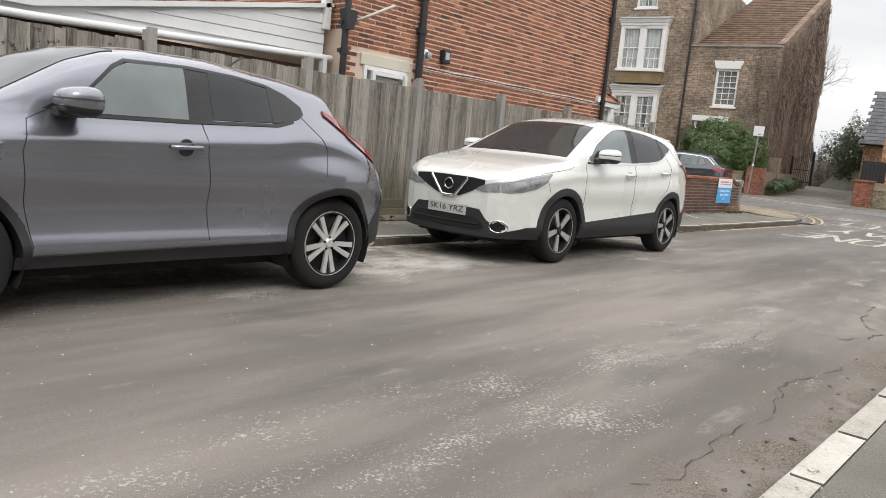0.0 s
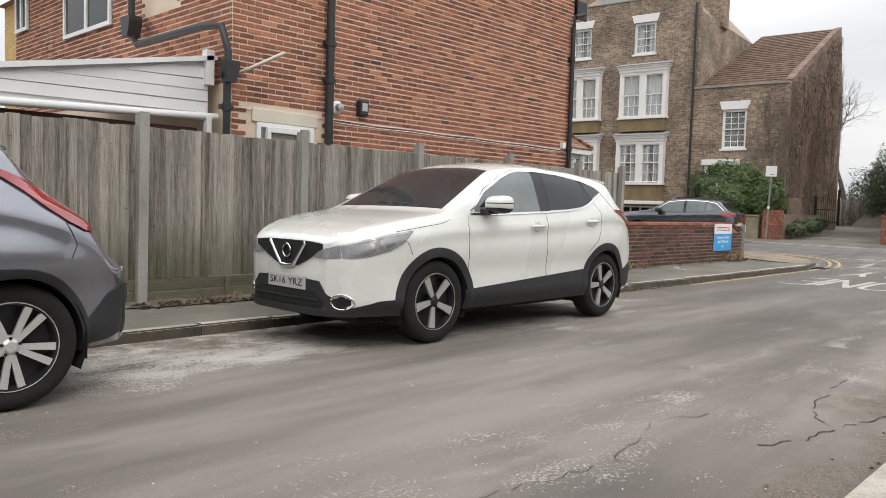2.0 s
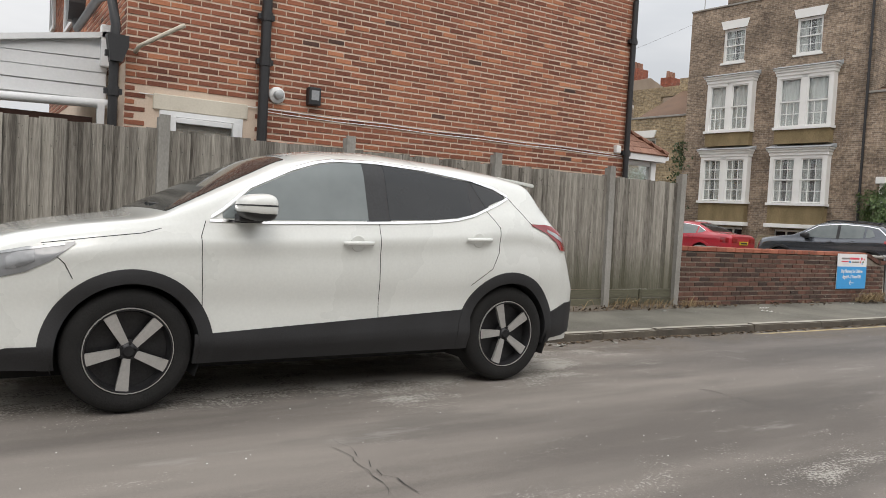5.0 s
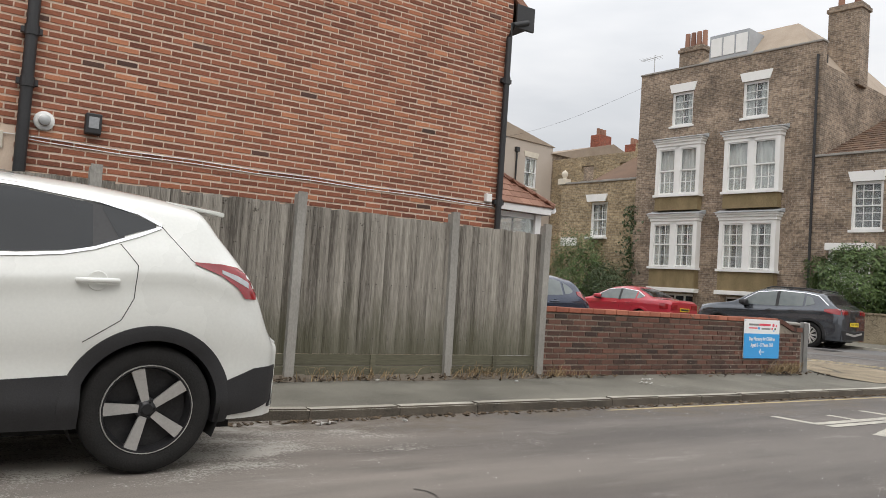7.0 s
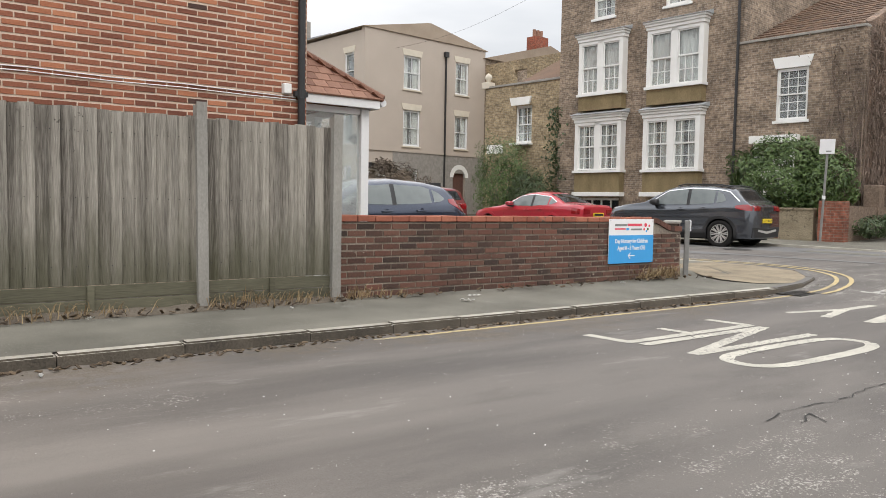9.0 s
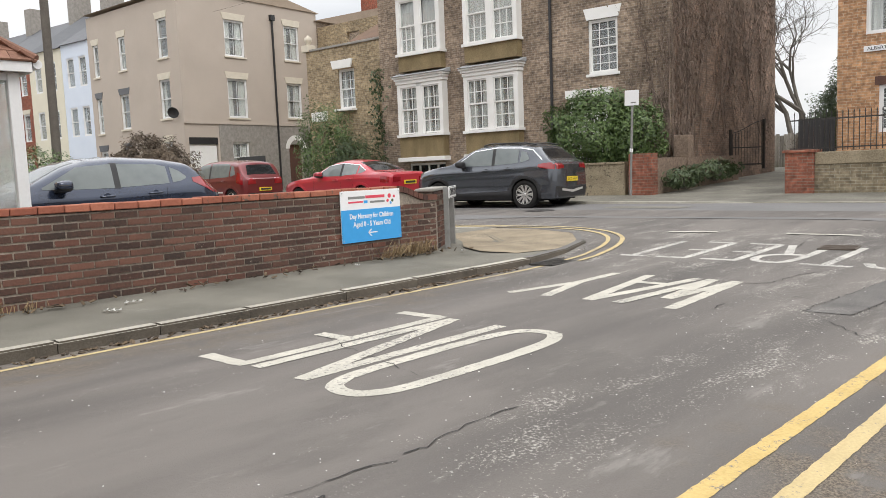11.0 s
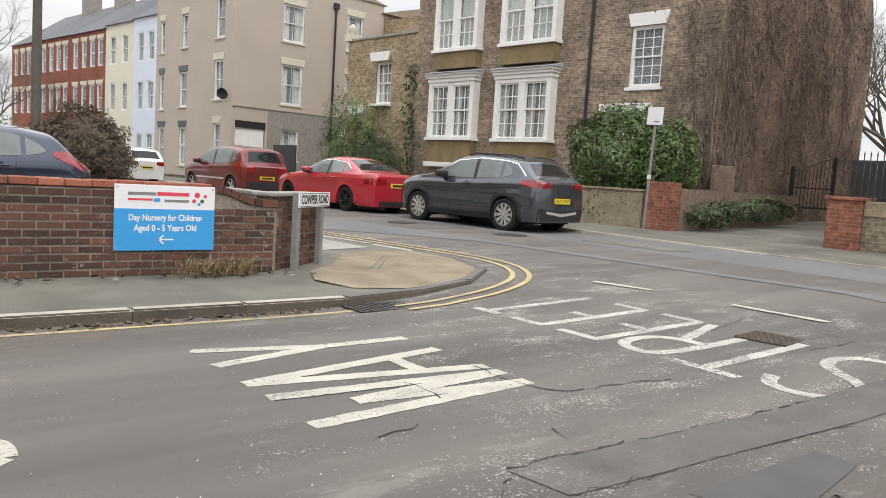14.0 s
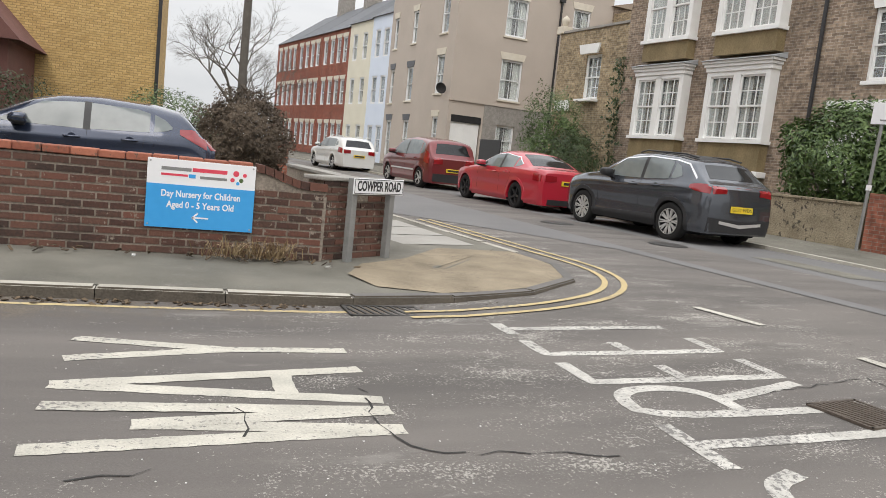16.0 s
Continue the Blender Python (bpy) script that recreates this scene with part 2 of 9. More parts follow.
def street():
    """Old asphalt: smooth traffic streaks along the street, pale stripped stretches with bare stone, and brown grit in the gutters."""
    m = bpy.data.materials.new("worn_street_asphalt")
    m.use_nodes = True
    nt = m.node_tree
    b = nt.nodes["Principled BSDF"]
    pos = nt.nodes.new("ShaderNodeNewGeometry").outputs["Position"]
    sep = nt.nodes.new("ShaderNodeSeparateXYZ")
    link(nt, pos, sep.inputs[0])
    x, y = sep.outputs[0], sep.outputs[1]
    wander = sums(nt, "MULTIPLY", sums(nt, "SUBTRACT", grains(nt, pos, 0.9, 4, 0.6), 0.5), 2.2)
    yw = sums(nt, "ADD", y, wander)
    streak = grains(nt, pos, 1.0, 4, 0.55, (0.22, 1.3, 1.0))
    fine = grains(nt, pos, 150, 3, 0.6)
    tone = sums(nt, "ADD", sums(nt, "MULTIPLY", streak, 0.75), sums(nt, "MULTIPLY", fine, 0.25))
    colour = blend(nt, band(nt, tone, 0.36, 0.64), (0.113, 0.099, 0.087), (0.238, 0.211, 0.185))
    colour = blend(nt, sums(nt, "MULTIPLY", band(nt, sums(nt, "ADD", x, wander), 10.5, 15.5), 0.5), colour, (0.090, 0.085, 0.082))
    damp = sums(nt, "MULTIPLY", band(nt, grains(nt, pos, 0.8, 5, 0.65, (0.5, 1.2, 1)), 0.52, 0.66), 0.45)
    colour = blend(nt, damp, colour, (0.080, 0.073, 0.066))
    scuff = sums(nt, "MULTIPLY", band(nt, grains(nt, pos, 2.1, 6, 0.72, (0.4, 1.4, 1)), 0.585, 0.69), 0.40)
    colour = blend(nt, scuff, colour, (0.30, 0.283, 0.258))
    # how far the binder has gone
    kerbside = sums(nt, "MULTIPLY", band(nt, yw, 3.75, 4.7), sums(nt, "SUBTRACT", 1.0, band(nt, x, 10.0, 14.0)))
    middle = sums(nt, "MULTIPLY", band(nt, yw, 2.6, 2.0), band(nt, yw, 1.0, 1.6))
    mouth = sums(nt, "MULTIPLY", band(nt, sums(nt, "ADD", x, wander), 18.2, 22.5), band(nt, x, 27.0, 25.0))
    bare = sums(nt, "MAXIMUM", sums(nt, "MULTIPLY", kerbside, 0.265), sums(nt, "MAXIMUM", sums(nt, "MULTIPLY", middle, 0.10), sums(nt, "MULTIPLY", mouth, 0.105)))
    clumps = sums(nt, "MULTIPLY", sums(nt, "SUBTRACT", grains(nt, pos, 2.6, 4, 0.6, (0.6, 1.3, 1)), 0.5), 0.56)
    speck = sums(nt, "ADD", grains(nt, pos, 58, 5, 0.75), sums(nt, "ADD", bare, clumps))
    stones = band(nt, speck, 0.665, 0.755)
    colour = blend(nt, sums(nt, "MULTIPLY", stones, 0.85), colour, (0.47, 0.445, 0.40))
    dirt = sums(nt, "MAXIMUM", band(nt, yw, 1.25, 0.75), sums(nt, "MULTIPLY", sums(nt, "MULTIPLY", band(nt, yw, 4.7, 5.6), 0.8), band(nt, x, 22.0, 19.0)))
    dirt = sums(nt, "MULTIPLY", dirt, band(nt, x, 22.5, 20.5))
    patchy = sums(nt, "MULTIPLY", dirt, band(nt, grains(nt, pos, 5.0, 5, 0.65), 0.36, 0.56))
    colour = blend(nt, patchy, colour, blend(nt, band(nt, grains(nt, pos, 90, 3, 0.7), 0.38, 0.66), (0.075, 0.060, 0.045), (0.215, 0.178, 0.135)))
    link(nt, colour, b.inputs["Base Color"])
    b.inputs["Roughness"].default_value = 0.84
    bp = nt.nodes.new("ShaderNodeBump")
    bp.inputs["Strength"].default_value, bp.inputs["Distance"].default_value = 0.55, 0.006
    link(nt, sums(nt, "ADD", fine, stones), bp.inputs["Height"])
    link(nt, bp.outputs[0], b.inputs["Normal"])
    return m


def mossed(m, low, high, colour):
    """Green growth creeping up a surface from its foot, in an uneven line."""
    nt = m.node_tree
    b = nt.nodes["Principled BSDF"]
    old = b.inputs["Base Color"].links[0].from_socket
    pos = nt.nodes.new("ShaderNodeNewGeometry").outputs["Position"]
    sep = nt.nodes.new("ShaderNodeSeparateXYZ")
    link(nt, pos, sep.inputs[0])
    h = sums(nt, "ADD", sep.outputs[2], sums(nt, "MULTIPLY", sums(nt, "SUBTRACT", grains(nt, pos, 2.5, 4, 0.6, (2, 2, 0.5)), 0.5), 1.1))
    link(nt, blend(nt, sums(nt, "MULTIPLY", band(nt, h, high, low), 0.72), old, colour), b.inputs["Base Color"])
    return m


TURN = -83.74
ASPHALT = street()
GRITTY = surface("gritty_worn_asphalt", (0.105, 0.096, 0.088), (0.20, 0.185, 0.17), 0.92, 1.2, 110, 0.7, spread=0.34, spots=(0.42, 0.395, 0.355), spot_scale=38, spot_size=0.31, dist=0.008)
NEW_ASPHALT = surface("smooth_grey_asphalt", (0.125, 0.122, 0.121), (0.19, 0.185, 0.182), 0.85, 0.6, 170, 0.35, spread=0.4, dist=0.004)
PATCH = surface("dark_patch_asphalt", (0.07, 0.07, 0.068), (0.12, 0.115, 0.11), 0.9, 3, 160, 0.6, spread=0.4, dist=0.006)
TRENCH = surface("coarse_trench_asphalt", (0.075, 0.071, 0.067), (0.165, 0.155, 0.145), 0.9, 3, 120, 0.7, spread=0.4, spots=(0.30, 0.285, 0.26), spot_scale=60, spot_size=0.16, dist=0.007)
CRACK = surface("tar_crack", (0.015, 0.014, 0.013), (0.04, 0.038, 0.035), 0.8, 8, 80, 0.2)
PAVING = surface("pavement_asphalt", (0.068, 0.064, 0.051), (0.235, 0.222, 0.184), 0.9, 1.1, 120, 0.45, spread=0.4, spots=(0.32, 0.31, 0.28), spot_scale=60, spot_size=0.12, dist=0.005)
TAN = surface("tan_gravel_surface", (0.15, 0.12, 0.080), (0.37, 0.305, 0.215), 0.92, 2.4, 60, 0.9, spread=0.4, dist=0.01, spots=(0.10, 0.082, 0.058), spot_scale=50, spot_size=0.24)
SLAB = surface("concrete_slab", (0.27, 0.255, 0.23), (0.40, 0.385, 0.35), 0.9, 1.6, 90, 0.3, spread=0.5)
KERB = surface("granite_kerb", (0.24, 0.22, 0.18), (0.54, 0.51, 0.445), 0.85, 3.5, 70, 0.4, spread=0.5, per_piece=0.25)
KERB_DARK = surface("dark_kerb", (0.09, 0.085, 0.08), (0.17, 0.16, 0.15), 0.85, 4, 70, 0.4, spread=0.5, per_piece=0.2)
KERB_FACE = surface("dark_kerb_face", (0.045, 0.038, 0.030), (0.15, 0.128, 0.10), 0.9, 4, 70, 0.4, spread=0.45, per_piece=0.25)
PALE_KERB = surface("pale_kerb", (0.30, 0.275, 0.235), (0.58, 0.55, 0.49), 0.85, 7, 60, 0.35, spread=0.45, per_piece=0.2, spots=(0.19, 0.165, 0.13), spot_scale=18, spot_size=0.18)
EARTH = surface("dirt", (0.085, 0.07, 0.053), (0.19, 0.16, 0.125), 0.95, 3, 60, 0.8, spread=0.5, dist=0.02)
WHITE_LINE = surface("worn_white_paint", (0.34, 0.325, 0.28), (0.62, 0.59, 0.51), 0.8, 3.5, 90, 0.4, spread=0.4, spots=(0.19, 0.18, 0.168), spot_scale=30, spot_size=0.30)
FADED_LINE = surface("faded_white_paint", (0.30, 0.287, 0.262), (0.62, 0.60, 0.55), 0.85, 4, 60, 0.5, spread=0.35, spots=(0.17, 0.162, 0.152), spot_scale=34, spot_size=0.34)
YELLOW = surface("worn_yellow_paint", (0.42, 0.295, 0.10), (0.61, 0.45, 0.185), 0.8, 4, 70, 0.4, spread=0.4, spots=(0.20, 0.175, 0.14), spot_scale=24, spot_size=0.27)
FADED_YELLOW = surface("faded_yellow_paint", (0.40, 0.31, 0.16), (0.58, 0.46, 0.24), 0.85, 4, 70, 0.4, spread=0.4, spots=(0.22, 0.2, 0.17), spot_scale=30, spot_size=0.32)
OLD_WOOD = mossed(surface("weathered_fence_board", (0.092, 0.081, 0.068), (0.42, 0.39, 0.34), 0.92, 3.2, 26, 1.0, spread=0.36, stretch=(6.0, 6.0, 0.26), per_piece=0.2, spots=(0.06, 0.05, 0.04), spot_scale=13, spot_size=0.15), 0.25, 1.15, (0.070, 0.070, 0.034))
GREEN_WOOD = surface("mossy_fence_board", (0.058, 0.056, 0.037), (0.15, 0.142, 0.098), 0.92, 3.0, 30, 0.5, spread=0.5, stretch=(0.3, 1, 3), per_piece=0.25)
CONCRETE = surface("weathered_concrete", (0.20, 0.19, 0.17), (0.38, 0.365, 0.335), 0.9, 3.0, 60, 0.4, spread=0.5, stretch=(1, 1, 0.5))
RED_BRICK = surface("orange_red_brick", (0.135, 0.047, 0.030), (0.37, 0.138, 0.078), 0.9, 0.9, 40, 0.35, spread=0.62, per_piece=0.45)
BURNT_BRICK = surface("burnt_brick", (0.055, 0.03, 0.024), (0.13, 0.062, 0.045), 0.85, 5, 50, 0.3, spread=0.5, per_piece=0.3)
PALE_BRICK = surface("pale_orange_brick", (0.31, 0.108, 0.056), (0.52, 0.22, 0.118), 0.9, 2, 40, 0.35, spread=0.6, per_piece=0.4)
MORTAR = surface("lime_mortar", (0.56, 0.43, 0.335), (0.74, 0.61, 0.49), 0.95, 3, 60, 0.3, spread=0.5)
OLD_BRICK = surface("old_dark_red_brick", (0.040, 0.027, 0.022), (0.165, 0.078, 0.055), 0.92, 1.4, 40, 0.5, spread=0.55, per_piece=0.5, spots=(0.30, 0.25, 0.205), spot_scale=11, spot_size=0.20)
NEW_BRICK = surface("red_engineering_brick", (0.042, 0.023, 0.018), (0.16, 0.066, 0.045), 0.85, 1.6, 40, 0.35, spread=0.55, per_piece=0.5, spots=(0.25, 0.205, 0.165), spot_scale=13, spot_size=0.07)
COPING = surface("red_coping_brick", (0.24, 0.075, 0.045), (0.42, 0.155, 0.095), 0.85, 3, 40, 0.35, spread=0.55, per_piece=0.4, spots=(0.12, 0.08, 0.06), spot_scale=18, spot_size=0.12)
OLD_MORTAR = surface("dirty_mortar", (0.085, 0.068, 0.055), (0.43, 0.37, 0.305), 0.95, 1.3, 40, 0.4, spread=0.5)
BROWN_BRICK = brickwork("brown_stock_brick", ((0.335, 0.255, 0.185), (0.185, 0.138, 0.102)), (0.37, 0.325, 0.275), TURN, stain=0.4)
YELLOW_STOCK = brickwork("yellow_stock_brick", ((0.42, 0.325, 0.20), (0.25, 0.188, 0.115)), (0.38, 0.335, 0.26), TURN, stain=0.35)
ROW_RED = brickwork("terrace_red_brick", ((0.30, 0.085, 0.05), (0.20, 0.06, 0.036)), (0.26, 0.16, 0.12), TURN, stain=0.2)
MEWS_BRICK = brickwork("mews_orange_brick", ((0.50, 0.285, 0.15), (0.32, 0.17, 0.09)), (0.45, 0.36, 0.27), TURN, stain=0.15)
GOLD_BRICK = brickwork("golden_yellow_brick", ((0.62, 0.43, 0.18), (0.50, 0.33, 0.125)), (0.34, 0.235, 0.11), 0, gap=0.02, stain=0.08, blotch=0.1)
MAROON_TILE = surface("maroon_hanging_tile", (0.10, 0.045, 0.040), (0.21, 0.10, 0.085), 0.88, 2.0, 40, 0.4, spread=0.55, per_piece=0.4)
STUMP_BRICK = brickwork("garden_red_brick", ((0.34, 0.12, 0.075), (0.22, 0.08, 0.05)), (0.25, 0.2, 0.16), TURN, stain=0.3)
BUFF_BLOCK = brickwork("buff_wall_brick", ((0.30, 0.25, 0.17), (0.22, 0.175, 0.115)), (0.36, 0.33, 0.26), TURN, stain=0.25)
WHITE_PAINT = surface("white_gloss_paint", (0.72, 0.72, 0.70), (0.86, 0.86, 0.84), 0.45, 3, 50, 0.05, spread=0.6)
UPVC = surface("white_plastic", (0.66, 0.67, 0.67), (0.82, 0.82, 0.82), 0.35, 2, 30, 0.03, spread=0.6)
CREAM_STONE = surface("cream_lintel_stone", (0.52, 0.47, 0.38), (0.72, 0.67, 0.57), 0.8, 4, 50, 0.15, spread=0.6)
OCHRE = surface("ochre_stained_panel", (0.13, 0.095, 0.045), (0.31, 0.24, 0.13), 0.85, 2.5, 40, 0.2, spread=0.45, stretch=(1, 1, 0.5))
BEIGE = surface("beige_render", (0.40, 0.345, 0.295), (0.52, 0.455, 0.395), 0.92, 0.7, 60, 0.15, spread=0.6)
ROUGHCAST = surface("grey_roughcast", (0.20, 0.185, 0.165), (0.40, 0.375, 0.345), 0.95, 6, 34, 0.9, spread=0.45, dist=0.03)
CREAM_WALL = surface("cream_painted_wall", (0.62, 0.585, 0.47), (0.74, 0.70, 0.58), 0.85, 1.2, 40, 0.08, spread=0.6)
BLUE_WALL = surface("pale_blue_painted_wall", (0.58, 0.645, 0.75), (0.68, 0.74, 0.83), 0.85, 1.2, 40, 0.08, spread=0.6)
SLATE = surface("grey_slate", (0.075, 0.08, 0.09), (0.15, 0.155, 0.165), 0.7, 2.5, 30, 0.3, spread=0.5, per_piece=0.3)
CLAY = surface("clay_roof_tile", (0.19, 0.095, 0.066), (0.36, 0.20, 0.14), 0.88, 2.0, 40, 0.4, spread=0.55, per_piece=0.4)
BROWN_TILE = surface("mossy_brown_pantile", (0.085, 0.055, 0.038), (0.19, 0.115, 0.075), 0.92, 1.6, 40, 0.4, spread=0.5, per_piece=0.35)
TAN_TILE = surface("tan_roof_tile", (0.26, 0.20, 0.15), (0.40, 0.33, 0.26), 0.9, 1.5, 30, 0.35, spread=0.5, per_piece=0.3)
LEAD = surface("lead_sheet", (0.30, 0.32, 0.34), (0.45, 0.47, 0.49), 0.6, 3, 40, 0.1, spread=0.6)
BLACK_PLASTIC = surface("black_plastic", (0.012, 0.012, 0.013), (0.032, 0.032, 0.034), 0.45, 4, 60, 0.05)
TRIM_BLACK = surface("dusty_black_cladding", (0.011, 0.011, 0.012), (0.028, 0.028, 0.030), 0.6, 5, 120, 0.1)
RUBBER = surface("tyre_rubber", (0.010, 0.010, 0.010), (0.024, 0.023, 0.022), 0.9, 8, 90, 0.3, spec=0.3)
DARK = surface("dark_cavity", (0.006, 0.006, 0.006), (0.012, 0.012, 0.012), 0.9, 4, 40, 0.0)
ALLOY = surface("silver_alloy", (0.56, 0.555, 0.54), (0.72, 0.71, 0.69), 0.34, 10, 90, 0.05, metal=0.5)
DARK_ALLOY = surface("dark_alloy", (0.02, 0.02, 0.022), (0.05, 0.05, 0.052), 0.4, 10, 90, 0.05, metal=0.6)
MACHINED = surface("machined_grey_alloy", (0.40, 0.39, 0.375), (0.55, 0.54, 0.52), 0.36, 10, 90, 0.05, metal=0.5)
STEEL = surface("galvanised_steel", (0.36, 0.37, 0.37), (0.50, 0.51, 0.51), 0.45, 8, 60, 0.1, metal=0.7)
IRON = surface("cast_iron", (0.03, 0.028, 0.026), (0.09, 0.085, 0.08), 0.6, 12, 60, 0.3, metal=0.5)
CHROME = surface("chrome", (0.72, 0.72, 0.73), (0.82, 0.82, 0.83), 0.10, 4, 30, 0.0, metal=1.0)
GREY_POST = surface("grey_painted_post", (0.17, 0.17, 0.165), (0.27, 0.27, 0.26), 0.6, 8, 50, 0.1)
SIGN_WHITE = surface("white_sign_face", (0.78, 0.78, 0.79), (0.84, 0.84, 0.85), 0.35, 2, 20, 0.0)
SIGN_BLUE = surface("blue_sign_face", (0.035, 0.32, 0.70), (0.05, 0.36, 0.75), 0.35, 2, 20, 0.0)
SIGN_RED = surface("red_sign_print", (0.66, 0.05, 0.09), (0.74, 0.08, 0.12), 0.4, 2, 20, 0.0)
SIGN_BLACK = surface("black_sign_print", (0.02, 0.02, 0.022), (0.035, 0.035, 0.037), 0.4, 2, 20, 0.0)
PLATE_YELLOW = surface("yellow_number_plate", (0.72, 0.52, 0.03), (0.80, 0.60, 0.05), 0.35, 2, 20, 0.0)
RUST = surface("rusty_iron", (0.05, 0.038, 0.030), (0.12, 0.095, 0.075), 0.85, 8, 60, 0.3)
GRIT = surface("pale_loose_grit", (0.22, 0.205, 0.18), (0.55, 0.53, 0.49), 0.9, 30, 90, 0.0, per_piece=0.8)
GLASS = clear_glass("window_glass", (0.86, 0.90, 0.90))
# opaque; reflected sky and the view through are put into the pale base
CAR_GLASS = surface("sky_pale_car_glass", (0.13, 0.15, 0.152), (0.205, 0.23, 0.228), 0.03, 1.3, 6, 0.0, spread=0.5, spec=0.6)
SCREEN_GLASS = surface("windscreen_glass", (0.016, 0.019, 0.020), (0.050, 0.056, 0.058), 0.03, 1.6, 6, 0.0, spread=0.5, spec=0.3)
LAMP_HOUSING = surface("headlamp_lens", (0.13, 0.135, 0.14), (0.30, 0.305, 0.31), 0.10, 7, 20, 0.0, spread=0.6, coat=1.0)
LAMP_BOWL = surface("headlamp_reflector", (0.20, 0.205, 0.21), (0.34, 0.345, 0.35), 0.25, 14, 40, 0.0, metal=0.6)
PLATE_GREY = surface("grey_white_number_plate", (0.42, 0.42, 0.41), (0.52, 0.52, 0.50), 0.4, 4, 30, 0.0)
DARK_GLASS = surface("privacy_car_glass", (0.010, 0.012, 0.014), (0.018, 0.020, 0.022), 0.03, 1.2, 4, 0.0, spec=0.5)
CURTAIN = surface("white_curtain", (0.50, 0.49, 0.46), (0.72, 0.71, 0.67), 0.9, 3, 40, 0.1, stretch=(3, 3, 0.3))
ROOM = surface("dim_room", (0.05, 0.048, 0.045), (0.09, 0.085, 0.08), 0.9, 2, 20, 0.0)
LEAF = surface("glossy_shrub_leaf", (0.034, 0.070, 0.017), (0.135, 0.205, 0.06), 0.45, 1.2, 20, 0.0, spread=0.7, per_piece=0.6)
LEAF_DARK = surface("dark_shrub_leaf", (0.025, 0.045, 0.015), (0.075, 0.11, 0.04), 0.5, 1.2, 20, 0.0, spread=0.7, per_piece=0.6)
LEAF_BROWN = surface("brown_hedge_leaf", (0.068, 0.050, 0.036), (0.155, 0.118, 0.082), 0.85, 1.2, 20, 0.0, spread=0.7, per_piece=0.6)
BARK = surface("bare_branch_bark", (0.075, 0.065, 0.055), (0.16, 0.145, 0.125), 0.9, 5, 40, 0.3)
IVY_STEM = surface("dead_creeper_stem", (0.105, 0.080, 0.065), (0.27, 0.205, 0.165), 0.95, 3, 40, 0.4, per_piece=0.4)
STRAW = surface("dead_grass", (0.22, 0.15, 0.08), (0.45, 0.34, 0.20), 0.9, 6, 40, 0.0, per_piece=0.6)
LITTER = surface("pale_litter", (0.62, 0.61, 0.58), (0.78, 0.77, 0.75), 0.7, 8, 40, 0.0)
DEAD_LEAF = surface("dead_leaf", (0.045, 0.032, 0.021), (0.13, 0.092, 0.056), 0.9, 6, 40, 0.0, per_piece=0.6)
TAIL_RED = surface("red_tail_lens", (0.19, 0.005, 0.009), (0.32, 0.010, 0.015), 0.12, 8, 60, 0.0, coat=1.0)
LAMP_CLEAR = surface("clear_lamp_lens", (0.30, 0.31, 0.32), (0.52, 0.53, 0.54), 0.10, 9, 40, 0.0, coat=1.0, metal=0.3)
DULL_STONE = surface("rendered_garden_wall", (0.15, 0.122, 0.078), (0.42, 0.35, 0.245), 0.95, 2.6, 30, 0.9, spread=0.45, dist=0.03, spots=(0.07, 0.06, 0.045), spot_scale=7, spot_size=0.14)
FLINT = surface("rubble_garden_wall", (0.11, 0.075, 0.055), (0.33, 0.25, 0.19), 0.95, 9, 26, 0.9, spread=0.45, dist=0.03)
CREEPER_WALL = brickwork("creeper_stained_brick", ((0.27, 0.178, 0.125), (0.17, 0.115, 0.085)), (0.26, 0.215, 0.175), TURN + 90, stain=0.5)


# ---- making meshes ----
def part(name, bm, material, parent=None, label="", smooth=0.0):
    """Links a bmesh as one mesh object, under a thing or a part if given. smooth: the angle in degrees under which edges are soft."""
    me = bpy.data.meshes.new(name)
    bm.to_mesh(me)
    bm.free()
    me.materials.append(material)
    if smooth:
        me.shade_smooth()
        me.set_sharp_from_angle(angle=radians(smooth))
    ob = new(name, me)
    if parent:
        ob.parent = parent
    if label:
        tagged(ob, label)
    return ob


def thing(name, m, label, category, group="", kind=""):
    ob = new(name)
    ob.empty_display_size = 0.1
    ob.matrix_world = m
    return tagged(ob, label, category, group, kind)


def box(bm, x0, x1, y0, y1, z0, z1, m=None):
    v = [bm.verts.new((x, y, z)) for x in (x0, x1) for y in (y0, y1) for z in (z0, z1)]
    for f in ((0, 1, 3, 2), (4, 6, 7, 5), (0, 4, 5, 1), (2, 3, 7, 6), (0, 2, 6, 4), (1, 5, 7, 3)):
        bm.faces.new([v[i] for i in f])
    if m:
        bmesh.ops.transform(bm, matrix=m, verts=v)
    return v


def boxed(*sizes, bevel=0.0, m=None):
    bm = bmesh.new()
    for s in sizes:
        box(bm, *s, m=m)
    if bevel:
        bmesh.ops.bevel(bm, geom=bm.edges[:], offset=bevel, segments=2, affect="EDGES", profile=0.5)
    return bm


def prism(bm, outline, a, b, axis="z"):
    """A solid with the given flat outline, from a to b along an axis. outline: (x, y) for z, (x, z) for y, (y, z) for x."""
    def at(p, h):
        return {"z": (p[0], p[1], h), "y": (p[0], h, p[1]), "x": (h, p[0], p[1])}[axis]
    lo = [bm.verts.new(at(p, a)) for p in outline]
    hi = [bm.verts.new(at(p, b)) for p in outline]
    n = len(outline)
    bm.faces.new(lo)
    bm.faces.new(hi[::-1])
    for i in range(n):
        bm.faces.new((lo[i], hi[i], hi[(i + 1) % n], lo[(i + 1) % n]))
    bmesh.ops.recalc_face_normals(bm, faces=bm.faces[:])


